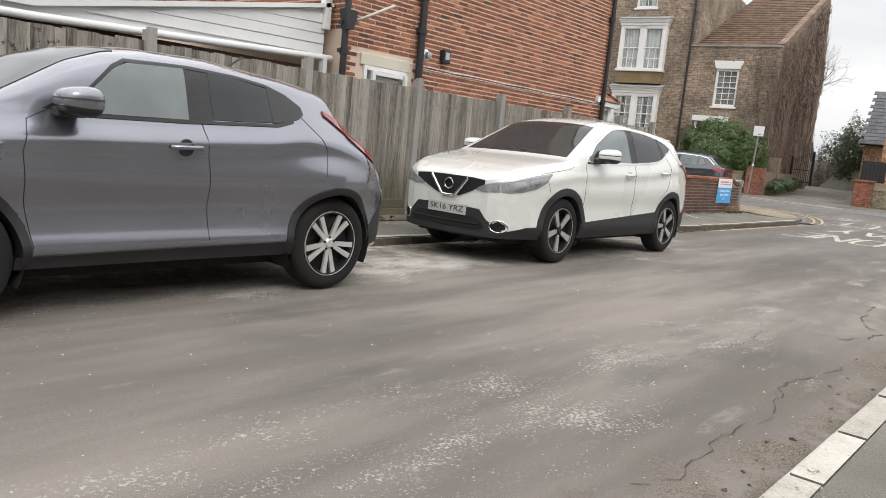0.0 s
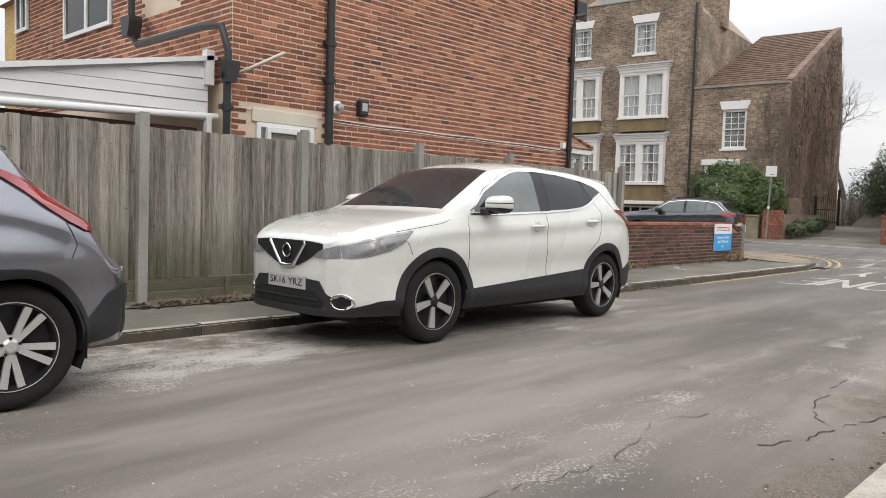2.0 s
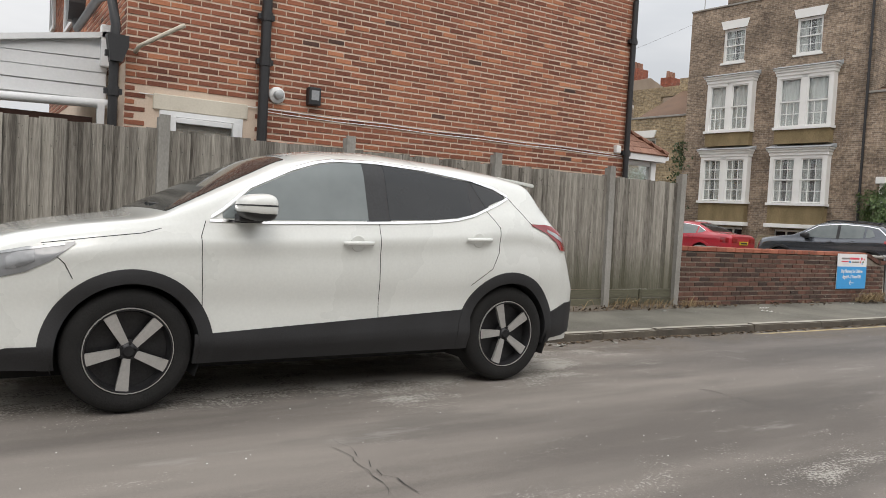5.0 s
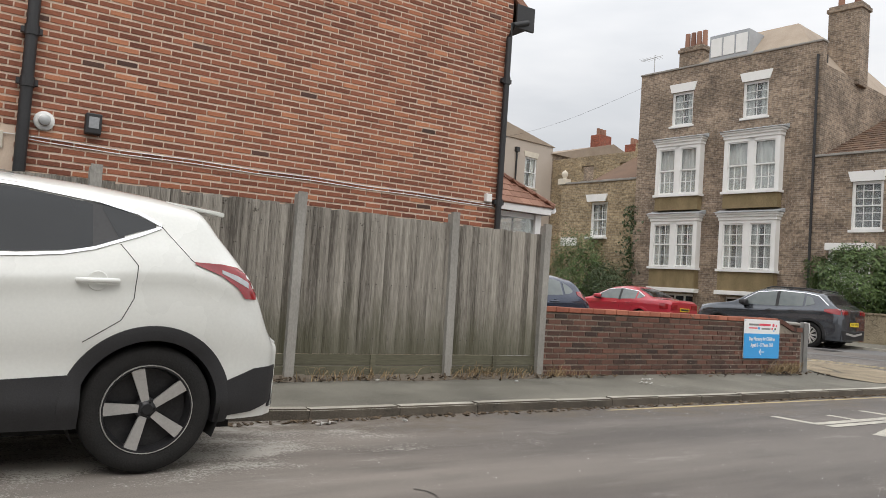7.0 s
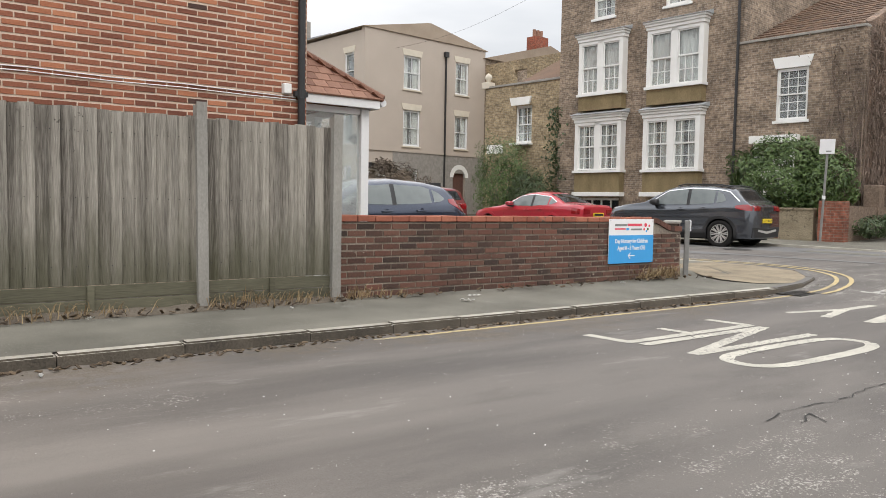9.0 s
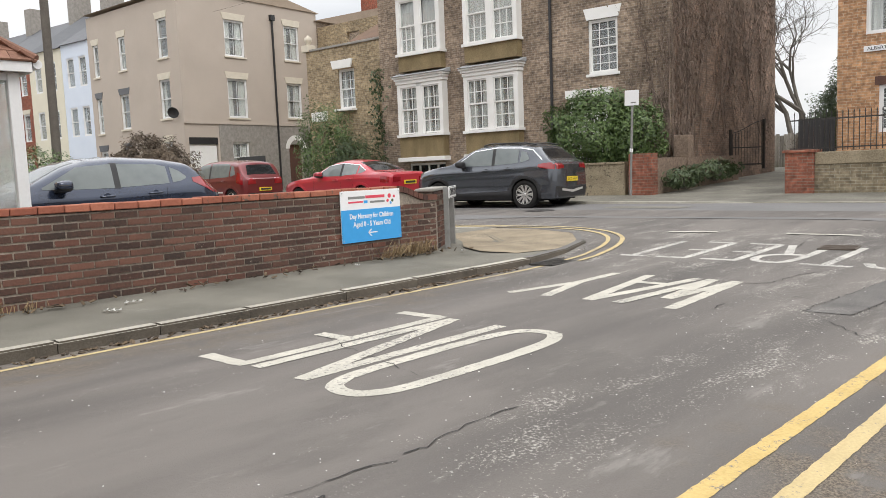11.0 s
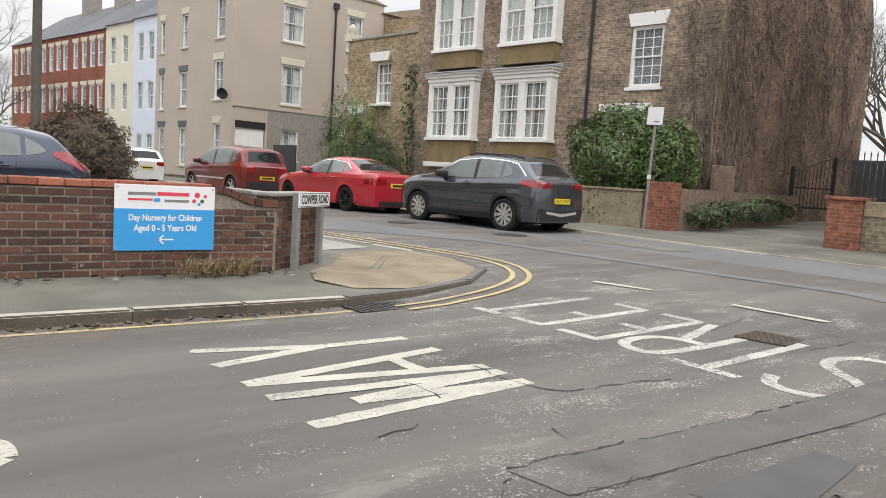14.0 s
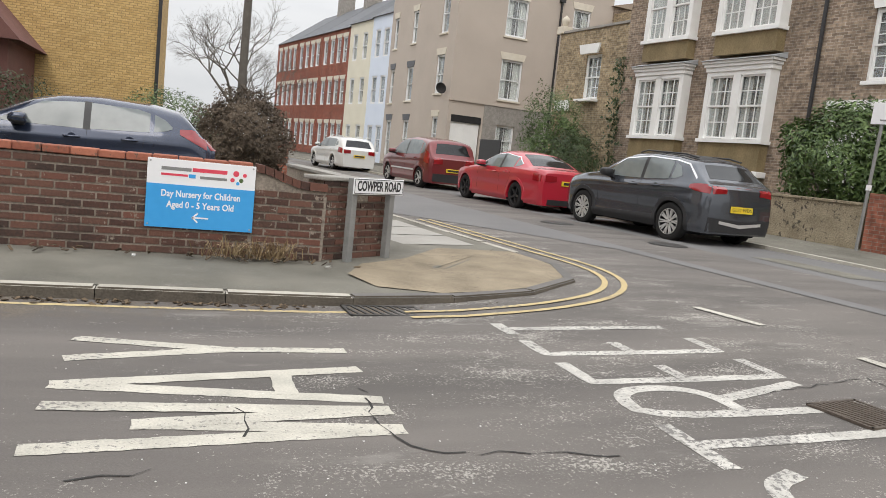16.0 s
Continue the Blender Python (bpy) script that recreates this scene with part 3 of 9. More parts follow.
def tube(bm, pts, radius, sides=8, taper=None, cap=True):
    """A round tube along points; taper: the radius at the end."""
    pts = [Vector(p) for p in pts]
    rings = []
    for i, p in enumerate(pts):
        d = (pts[min(i + 1, len(pts) - 1)] - pts[max(i - 1, 0)]).normalized()
        a = d.orthogonal().normalized() if abs(d.z) > 0.95 else d.cross(Vector((0, 0, 1))).normalized()
        b = d.cross(a)
        r = radius if taper is None else radius + (taper - radius) * i / (len(pts) - 1)
        rings.append([bm.verts.new(p + r * (math.cos(k * math.tau / sides) * a + math.sin(k * math.tau / sides) * b)) for k in range(sides)])
    for r0, r1 in zip(rings, rings[1:]):
        for k in range(sides):
            bm.faces.new((r0[k], r0[(k + 1) % sides], r1[(k + 1) % sides], r1[k]))
    if cap:
        bm.faces.new(rings[0][::-1])
        bm.faces.new(rings[-1])


def lathe(bm, profile, sides=24, m=None):
    """Turns a profile of (radius, height) round the y axis."""
    rings = []
    for r, h in profile:
        rings.append([bm.verts.new((r * math.cos(k * math.tau / sides), h, r * math.sin(k * math.tau / sides))) for k in range(sides)])
    for r0, r1 in zip(rings, rings[1:]):
        for k in range(sides):
            bm.faces.new((r0[k], r0[(k + 1) % sides], r1[(k + 1) % sides], r1[k]))
    if m:
        bmesh.ops.transform(bm, matrix=m, verts=[v for r in rings for v in r])


def letters(text, size, m, material, parent, name="lettering", depth=0.002, width=None, bold=0.0):
    """Raised lettering in the built-in font, centred on m, as a mesh."""
    cu = bpy.data.curves.new(name, "FONT")
    cu.body, cu.size, cu.extrude, cu.offset = text, size, depth, bold
    cu.align_x, cu.align_y = "CENTER", "CENTER"
    cu.resolution_u = 3
    tmp = bpy.data.objects.new("temp", cu)
    scene.collection.objects.link(tmp)
    dg = bpy.context.evaluated_depsgraph_get()
    me = bpy.data.meshes.new_from_object(tmp.evaluated_get(dg))
    bpy.data.objects.remove(tmp)
    me.materials.clear()
    me.materials.append(material)
    ob = new(name, me)
    xs = [v.co.x for v in me.vertices]
    k = width / (max(xs) - min(xs)) if width and xs else 1.0
    me.transform(m @ Matrix.Diagonal((k, 1, 1, 1)))
    ob.parent = parent
    return ob


# ---- the ground ----
F = pose(34.88, 19.23, 0, 0, 0, TURN)   # the cross road: x along its far facades, y into them
KY = 5.84                               # the kerb face beside the parked cars
RY = 0.62                               # the kerb face on the walker's side


def step(a, b, v):
    t = min(1.0, max(0.0, (v - a) / (b - a)))
    return t * t * (3 - 2 * t)


def gz(x, y):
    """Height of the carriageway."""
    camber = -0.06 * min(1.0, ((y - 3.2) / 2.64) ** 2) * (1 - step(20.5, 24.0, x))
    return camber + 0.16 * step(21.0, 28.5, x)


def sheet(xs, ys, height, hole=None):
    bm = bmesh.new()
    grid = [[bm.verts.new((x, y, height(x, y))) for y in ys] for x in xs]
    for i in range(len(xs) - 1):
        for j in range(len(ys) - 1):
            bm.faces.new((grid[i][j], grid[i + 1][j], grid[i + 1][j + 1], grid[i][j + 1]))
    return bm


xs = [-900, -300, -100, -40, -15] + [-8 + 0.5 * i for i in range(90)] + [40, 60, 120, 300, 900]
ys = [-900, -300, -100, -40, -15, -6] + [-3 + 0.4 * i for i in range(40)] + [16, 20, 30, 60, 120, 300, 900]
ground = part("ground", sheet(xs, ys, gz), ASPHALT, smooth=40)
tagged(ground, "worn grey asphalt street with loose grit and cracks", "road", kind="structure")


def laid(name, outline, material, lift, label="", category="", parent=None, kind="structure", top=None):
    """A thin sheet of another surface laid on the ground, with the given outline."""
    bm = bmesh.new()
    vs = [bm.verts.new((x, y, (top or gz)(x, y) + lift)) for x, y in outline]
    f = bm.faces.new(vs)
    if f.calc_area() and f.normal.z < 0:
        f.normal_flip()
    bmesh.ops.triangulate(bm, faces=bm.faces[:])
    bmesh.ops.subdivide_edges(bm, edges=[e for e in bm.edges if e.calc_length() > 1.5], cuts=2, use_grid_fill=True)
    for v in bm.verts:
        v.co.z = (top or gz)(v.co.x, v.co.y) + lift
    bmesh.ops.recalc_face_normals(bm, faces=bm.faces[:])
    if sum(f.normal.z for f in bm.faces) < 0:
        bmesh.ops.reverse_faces(bm, faces=bm.faces[:])
    ob = part(name, bm, material, parent)
    return tagged(ob, label, category, kind=kind) if label else ob


def f_xy(lx, ly):
    v = F @ Vector((lx, ly, 0))
    return v.x, v.y


def blob(cx, cy, rx, ry, n=18, rough=0.25, seed=1):
    r = random.Random(seed)
    return [(cx + rx * math.cos(a) * (1 + r.uniform(-rough, rough)), cy + ry * math.sin(a) * (1 + r.uniform(-rough, rough)))
            for a in (i * math.tau / n for i in range(n))]


cross_road = [f_xy(lx, ly) for lx, ly in ((-60, -11.5), (-60, -5.4), (45, -5.4), (45, -11.5), (18, -11.2), (14.6, -9.6), (8.8, -9.5), (4, -11.6), (-20, -11.6))]
laid("cross_road", cross_road, NEW_ASPHALT, 0.006, "smooth grey asphalt road crossing the end of the street", "road")

def ribbon(bm, pts, width, lift, height=gz, worn=0.0, gap=0.5):
    """A flat band along points, laid on the ground."""
    pts = [Vector((p[0], p[1])) for p in pts]
    fine = [pts[0]]
    for a, b in zip(pts, pts[1:]):
        n = max(1, int((b - a).length / gap))
        fine += [a + (b - a) * k / n for k in range(1, n + 1)]
    rows = []
    wr = random.Random(int(pts[0].x * 100 + pts[0].y * 1000))
    for i, p in enumerate(fine):
        d = fine[min(i + 1, len(fine) - 1)] - fine[max(i - 1, 0)]
        n = Vector((-d.y, d.x)).normalized() * width / 2
        rows.append([bm.verts.new((q.x, q.y, height(q.x, q.y) + lift)) for q in (p + n * (1 - worn * wr.random()), p - n * (1 - worn * wr.random()))])
    for r0, r1 in zip(rows, rows[1:]):
        f = bm.faces.new((r0[0], r0[1], r1[1], r1[0]))
        f.normal_update()
        if f.normal.z < 0:
            f.normal_flip()


def crack(pts, width=0.02, seed=0):
    r = random.Random(seed)
    fine = []
    for a, b in zip(pts, pts[1:]):
        n = max(2, int(math.dist(a, b) / 0.07))
        fine += [(a[0] + (b[0] - a[0]) * k / n + r.uniform(-0.025, 0.025), a[1] + (b[1] - a[1]) * k / n + r.uniform(-0.025, 0.025)) for k in range(n)]
    bm = bmesh.new()
    for a, b in zip(fine, fine[1:]):
        if r.random() < 0.12:
            continue
        w = width * r.uniform(0.15, 1.2)
        d = Vector((b[0] - a[0], b[1] - a[1]))
        n = Vector((-d.y, d.x)).normalized() * w / 2
        v = [bm.verts.new((p[0] + s * n.x, p[1] + s * n.y, gz(*p) + (0.0085 if p[0] > 24.7 else 0.0045))) for p, s in ((a, 1), (a, -1), (b, -1), (b, 1))]
        bm.faces.new(v)
    return tagged(part("road_crack", bm, CRACK), "dark crack in the worn asphalt", "crack", kind="structure")


for w, c in ((0.006, [(5.2, 1.7), (6.1, 1.55), (6.9, 1.75), (7.6, 1.5)]), (0.011, [(6.9, 1.22), (7.25, 1.07), (7.62, 1.03), (8.11, 0.9), (8.91, 0.82)]), (0.008, [(7.62, 1.03), (7.9, 1.25), (8.5, 1.32), (9.14, 1.36)]),
             (0.006, [(3.17, 1.03), (3.38, 0.94), (4.1, 1.0), (4.51, 0.95), (5.2, 1.08), (6.11, 0.94)]), (0.006, [(9.51, 0.97), (10.4, 1.1), (11.6, 0.95)]), (0.008, [(8.42, 3.3), (8.46, 3.05), (8.43, 2.7), (8.5, 2.4)]),
             (0.010, [(11.53, 3.4), (11.55, 3.1), (11.52, 2.75)]), (0.006, [(8.38, 3.17), (8.4, 2.7), (8.25, 2.16)]), (0.009, [(17.17, 2.27), (16.71, 2.25), (16.29, 2.21), (15.97, 2.26), (15.67, 2.24), (15.47, 2.22)]), (0.012, [(15.91, 2.18), (15.62, 2.05)]), (0.010, [(15.91, 2.18), (15.82, 1.98)]), (0.008, [(17.2, 3.0), (17.4, 3.9), (17.6, 4.6)]),
             (0.016, [(20.19, 2.0), (20.65, 1.98), (21.25, 1.96), (22.07, 1.88), (23.35, 1.84)]), (0.012, [(20.19, 2.0), (19.91, 1.72), (19.55, 1.36)]), (0.008, [(20.25, 1.69), (20.69, 1.66), (21.28, 1.63), (22.39, 1.51)]),
             (0.012, [(21.17, 3.52), (21.14, 3.08), (21.19, 2.75), (21.43, 2.66), (21.8, 2.64), (22.27, 2.51)]), (0.010, [(19.91, 2.56), (20.10, 2.59), (20.34, 2.65)]), (0.009, [(20.73, 2.27), (20.72, 1.99)]), (0.010, [(20.54, 3.26), (20.58, 3.0), (20.54, 2.83)]),
             (0.010, [(23.58, 3.27), (24.56, 3.47), (24.50, 2.9), (24.45, 2.46), (23.7, 2.5)]), (0.005, [(24.9, 6.2), (25.25, 4.2), (25.3, 1.0), (25.2, -3)])):
    crack(c, w, int(c[0][0] * 100))
laid("gully_repair", [(20.71, 1.47), (21.7, 1.44), (21.74, 1.25), (20.84, 1.12)], PATCH, 0.003, "dark square of newer asphalt round the gully", "road")
laid("trench_repair", [(20.19, 1.99), (20.65, 1.97), (21.25, 1.95), (22.07, 1.87), (23.35, 1.83), (24.6, 1.78), (24.6, 1.42), (22.39, 1.52), (21.28, 1.63), (20.69, 1.66), (20.25, 1.69)], TRENCH, 0.004, "coarse darker strip of trench repair in the road", "road")


# ---- painted words and lines ----
def rounded(line, times=2):
    """Cuts the corners of a line."""
    for _ in range(times):
        out = [line[0]]
        for a, b in zip(line, line[1:]):
            if math.dist(a, b) < 3:
                out += [(a[0] * 0.75 + b[0] * 0.25, a[1] * 0.75 + b[1] * 0.25), (a[0] * 0.25 + b[0] * 0.75, a[1] * 0.25 + b[1] * 0.75)]
            else:
                out += [a, b]
        out.append(line[-1])
        line = [p for i, p in enumerate(out) if i == 0 or math.dist(p, out[i - 1]) > 0.01]
    return line


STROKES = {
    "O": [[(0.3, 0), (0.08, 0.08), (0, 0.25), (0, 0.75), (0.08, 0.92), (0.3, 1), (0.7, 1), (0.92, 0.92), (1, 0.75), (1, 0.25), (0.92, 0.08), (0.7, 0), (0.3, 0)]],
    "N": [[(0, 0), (0, 1)], [(0, 1), (1, 0)], [(1, 0), (1, 1)]],
    "E": [[(1, 1), (0, 1), (0, 0), (1, 0)], [(0, 0.52), (0.75, 0.52)]],
    "W": [[(0, 1), (0.25, 0)], [(0.25, 0), (0.5, 0.75)], [(0.5, 0.75), (0.75, 0)], [(0.75, 0), (1, 1)]],
    "A": [[(0, 0), (0.5, 1)], [(0.5, 1), (1, 0)], [(0.18, 0.3), (0.82, 0.3)]],
    "Y": [[(0, 1), (0.5, 0.45)], [(1, 1), (0.5, 0.45)], [(0.5, 0.45), (0.5, 0)]],
    "S": [[(1, 0.8), (0.85, 0.96), (0.5, 1), (0.12, 0.93), (0, 0.75), (0.15, 0.58), (0.85, 0.4), (1, 0.22), (0.85, 0.05), (0.5, 0), (0.12, 0.05), (0, 0.2)]],
    "T": [[(0, 1), (1, 1)], [(0.5, 1), (0.5, 0)]],
    "R": [[(0, 0), (0, 1), (0.7, 1), (1, 0.88), (1, 0.68), (0.7, 0.55), (0, 0.55)], [(0.5, 0.55), (1, 0)]],
}


def road_word(word, x_top, x_base, spans, stroke, material, label):
    """Tall letters on the road, read by one who drives towards -x."""
    holder = thing("road_lettering", Matrix(), label, "road marking", kind="structure")
    for ch, (ya, yb) in zip(word, spans):
        bm = bmesh.new()
        for k, line in enumerate(STROKES[ch]):
            curved = rounded(line, 2) if ch in "OSR" and len(line) > 3 else line
            pts = [(x_base + (x_top - x_base) * v, ya + (yb - ya) * u) for u, v in curved]
            ribbon(bm, pts, stroke, 0.0025 + 0.0006 * k, worn=0.16, gap=0.05)
        ob = part("painted_letter", bm, material, holder)
    return holder


road_word("ONE", 16.75, 18.5, ((2.894, 3.366), (3.514, 3.986), (4.134, 4.606)), 0.115, WHITE_LINE, "worn white painted word ONE on the road")
road_word("WAY", 19.72, 21.24, ((2.83, 3.30), (3.33, 3.85), (4.03, 4.45)), 0.12, WHITE_LINE, "worn white painted word WAY on the road")
road_word("STREET", 22.56, 23.93, ((1.74, 2.28), (2.36, 2.88), (2.98, 3.42), (3.56, 3.95), (4.15, 4.5), (4.66, 5.0)), 0.105, FADED_LINE, "faded white painted word STREET on the road")
for a, b in (((24.80, 5.54), (24.96, 4.85)), ((24.97, 3.88), (25.02, 2.95)), ((25.05, 2.1), (25.08, 1.1)), ((25.08, 0.2), (25.08, -0.8))):
    bm = bmesh.new()
    ribbon(bm, [a, b], 0.11, 0.009, worn=0.25, gap=0.07)
    tagged(part("give_way_dash", bm, WHITE_LINE), "white painted dash across the road mouth", "road marking", "dashes across the road mouth", "structure")
KERB_LINE = rounded([(-12, 5.92), (10.3, 5.92), (11.1, 5.82), (11.9, 5.68), (21.6, 5.66), (22.3, 5.73), (23.1, 5.93), (23.78, 6.27), (24.22, 6.72), (24.48, 7.25), (24.54, 7.9), (24.40, 9.0), (23.98, 12.5), (20.5, 45)], 3)


def offset(line, d):
    """The line moved sideways by d, to its left."""
    out = []
    for i, p in enumerate(line):
        a, b = line[max(i - 1, 0)], line[min(i + 1, len(line) - 1)]
        n = Vector((-(b[1] - a[1]), b[0] - a[0])).normalized()
        out.append((p[0] + n.x * d, p[1] + n.y * d))
    return out


# the corner lines
bm = bmesh.new()
ribbon(bm, [(15.1, 5.44), (21.5, 5.40)], 0.08, 0.003, worn=0.3, gap=0.08)
tagged(part("yellow_line", bm, FADED_YELLOW), "single worn yellow line along the kerb", "road marking", kind="structure")
for k in (0.0, -0.2):
    bm = bmesh.new()
    ribbon(bm, [(21.95, 5.40 + k), (22.4, 5.44 + k)] + [p for p in offset(KERB_LINE, -0.30 + k) if p[0] > 22.9], 0.07, 0.009, worn=0.2, gap=0.08)
    tagged(part("yellow_line", bm, FADED_YELLOW), "worn double yellow line round the kerb corner", "road marking", "double yellow lines", "structure")
for y, w, mt in ((1.17, 0.09, YELLOW), (0.93, 0.085, FADED_YELLOW)):
    bm = bmesh.new()
    ribbon(bm, [(15.6, y + 0.02), (20.6, y - 0.02)], w, 0.003, worn=0.16, gap=0.04)
    tagged(part("yellow_line", bm, mt), "cracked yellow line beside the kerb", "road marking", "double yellow lines", "structure")


# ---- kerbs and pavements ----
def kerb_run(name, line, inner, top, material, lengths, label, face_mat):
    """Kerb stones one by one along a line; each is an object of its own."""
    holder = thing(name, Matrix(), label, "kerb", kind="structure")
    r = random.Random(len(line))
    pts = [Vector((x, y)) for x, y in line]
    total = sum((b - a).length for a, b in zip(pts, pts[1:]))

    def at(s):
        for a, b in zip(pts, pts[1:]):
            l = (b - a).length
            if s <= l:
                return a + (b - a) * s / l, (b - a).normalized()
            s -= l
        return pts[-1], (pts[-1] - pts[-2]).normalized()
    s = 0.0
    while s < total - 0.1:
        here = at(s)[0]
        near = -1 < here.x < 26 and here.y < 16
        l = min(lengths * r.uniform(0.8, 1.15) if near else 4.0, total - s)
        a, b = at(s + 0.0035)[0], at(s + l - 0.0035)[0]
        d = (b - a).normalized()
        n = Vector((-d.y, d.x)) * inner
        bm = bmesh.new()
        lo, hi = [], []
        dz = r.uniform(-0.006, 0.006)
        for p in (a, b, b + n, a + n):
            z = gz(p.x, p.y)
            lo.append(bm.verts.new((p.x, p.y, -0.3)))
            hi.append(bm.verts.new((p.x, p.y, top(p.x, p.y) + dz)))
        bm.faces.new(hi)
        for i in range(4):
            bm.faces.new((lo[i], lo[(i + 1) % 4], hi[(i + 1) % 4], hi[i]))
        bmesh.ops.recalc_face_normals(bm, faces=bm.faces[:])
        if near:
            bmesh.ops.bevel(bm, geom=[e for e in bm.edges if all(v in hi for v in e.verts)], offset=0.014, segments=2, affect="EDGES")
        # upright faces take the second material, tops and bevels the first
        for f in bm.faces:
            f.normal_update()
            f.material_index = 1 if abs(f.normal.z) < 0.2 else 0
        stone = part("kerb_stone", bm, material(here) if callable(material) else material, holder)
        stone.data.materials.append(face_mat)
        s += l


def left_top(x, y):
    return 0.036 + 0.16 * step(21.0, 28.5, x)


def pave(x, y):
    return left_top(x, y) + 0.045 * min(1, max(0, (y - KY) / 1.4)) * (1 - step(21.5, 23, x)) - 0.004


def right_top(x, y):
    return 0.03 + 0.16 * step(21.0, 28.5, x)


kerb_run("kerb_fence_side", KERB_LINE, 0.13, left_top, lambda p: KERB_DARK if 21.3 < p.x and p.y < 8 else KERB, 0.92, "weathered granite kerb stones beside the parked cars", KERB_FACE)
R_LINE = [(25, -12), (23.6, -4), (22.8, -0.6), (22.0, 0.25), (21.0, 0.58), (20, RY), (-12, RY)]
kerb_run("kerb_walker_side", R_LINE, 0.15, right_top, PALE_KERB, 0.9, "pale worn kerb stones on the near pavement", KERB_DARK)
laid("pavement_fence_side", offset(KERB_LINE, 0.12) + [(18.5, 45), (22.2, 12.5), (22.5, 9.0), (22.6, 8.0), (21.6, 7.3), (-12, 7.3)], PAVING, 0, "grey asphalt pavement with worn patches", "pavement", top=pave)
laid("pavement_walker_side", [(x, y - 0.14) if y > 0 else (x - 0.1, y) for x, y in R_LINE[::-1]] + [(20, -12), (-12, -12)], PAVING, -0.004, "grey asphalt pavement along the street", "pavement", top=right_top)
laid("tan_corner_surface", [p for p in offset(KERB_LINE, 0.14) if 22.4 < p[0] and p[1] < 8.7] + [(23.35, 8.75), (22.62, 7.75), (22.0, 7.15), (21.75, 6.6), (21.9, 6.1)], TAN, 0.004, "tan gravel surface on the pavement corner", "pavement", top=pave)
for i in range(3):
    laid("paving_slab", [(22.9 - 0.1 * i, 9.0 + 0.95 * i), (24.0 - 0.1 * i, 9.1 + 0.95 * i), (23.9 - 0.1 * i, 10.0 + 0.95 * i), (22.8 - 0.1 * i, 9.9 + 0.95 * i)], SLAB, 0.005, "pale concrete paving slab", "slab", top=pave)
laid("front_yard", [(-12, 7.28), (15.9, 7.28), (21.4, 7.38), (22.45, 8.1), (22.3, 12), (18.5, 45), (-12, 45)], SLAB, 0.055, "concrete yard behind the fence and wall", "yard", top=lambda x, y: 0.0)


def far_top(x, y):
    v = F.inverted() @ Vector((x, y, 0))
    return 0.23 - 0.05 * step(7.8, 8.9, v.x) + 0.02 * (v.y + 5.4) + (0.07 * max(0.0, v.y + 2) if 8 < v.x < 11.6 else 0.0)


kerb_run("kerb_far_side", [f_xy(45, -5.4), f_xy(12.2, -5.4), f_xy(8.9, -5.4), f_xy(-60, -5.4)][::-1], -0.13,
         lambda x, y: 0.235 - 0.05 * step(7.8, 8.9, (F.inverted() @ Vector((x, y, 0))).x), KERB, 0.92, "pale kerb of the far pavement", KERB)
laid("pavement_far_side", [f_xy(*p) for p in ((-60, -5.28), (45, -5.28), (45, -2.0), (11.5, -2.0), (11.4, 16), (8.0, 16), (8.0, -2.0), (-60, -2.0))], PAVING, 0, "worn grey pavement in front of the old houses", "pavement", top=far_top)
laid("pale_asphalt_patch", [f_xy(*p) for p in ((9.3, -6.6), (11.2, -6.7), (11.0, -7.3), (9.2, -7.2))], PAVING, 0.010, "pale rectangular repair patch in the road", "road")
laid("gravel_ground", [f_xy(*p) for p in ((-60, -2.05), (8.0, -2.05), (8.0, 40), (-60, 40))], EARTH, 0.0, "bare earth front gardens of the old houses", "garden", top=lambda x, y: 0.3)


# ---- drains and covers ----
def grating(x, y, turn, length, width, bars, label, height=gz, metal=IRON):
    g = thing("drain_grating", pose(x, y, height(x, y) - 0.004, 0, 0, turn), label, "drain")
    part("frame", boxed((-length / 2, length / 2, -width / 2, -width / 2 + 0.02, 0, 0.015), (-length / 2, length / 2, width / 2 - 0.02, width / 2, 0, 0.015),
                        (-length / 2, -length / 2 + 0.02, -width / 2, width / 2, 0, 0.015), (length / 2 - 0.02, length / 2, -width / 2, width / 2, 0, 0.015)), metal, g)
    part("pit", boxed((-length / 2 + 0.01, length / 2 - 0.01, -width / 2 + 0.01, width / 2 - 0.01, 0.0, 0.006)), EARTH, g)
    bm = bmesh.new()
    box(bm, -0.011, 0.011, -width / 2 + 0.01, width / 2 - 0.01, 0.003, 0.014)
    bar = part("bar", bm, metal, g)
    for i in range(bars):
        b = bar if i == 0 else new("bar", bar.data)
        b.parent = g
        b.matrix_basis = pose(-length / 2 + length * (i + 0.8) / (bars + 0.6), 0, 0, 0, 0, 12)


grating(21.8, 5.44, 2, 0.62, 0.34, 9, "cast iron gully grating in the gutter")
grating(21.04, 0.94, 0, 0.50, 0.42, 8, "cast iron gully grating beside the kerb")
grating(23.88, 2.88, 8, 0.42, 0.40, 9, "rusty sunken drain cover in the road", metal=RUST)
for lx, ly in ((8.1, -7.9), (5.3, -8.2)):
    x, y = f_xy(lx, ly)
    bm = bmesh.new()
    lathe(bm, [(0.001, 0.012), (0.27, 0.012), (0.30, 0.008), (0.33, 0.0)], 28, Matrix.Rotation(radians(90), 4, "X"))
    cover = part("manhole_cover", bm, IRON)
    cover.matrix_world = pose(x, y, gz(x, y) + 0.006)
    tagged(cover, "dark round iron manhole cover in the road", "manhole cover", "manhole covers")

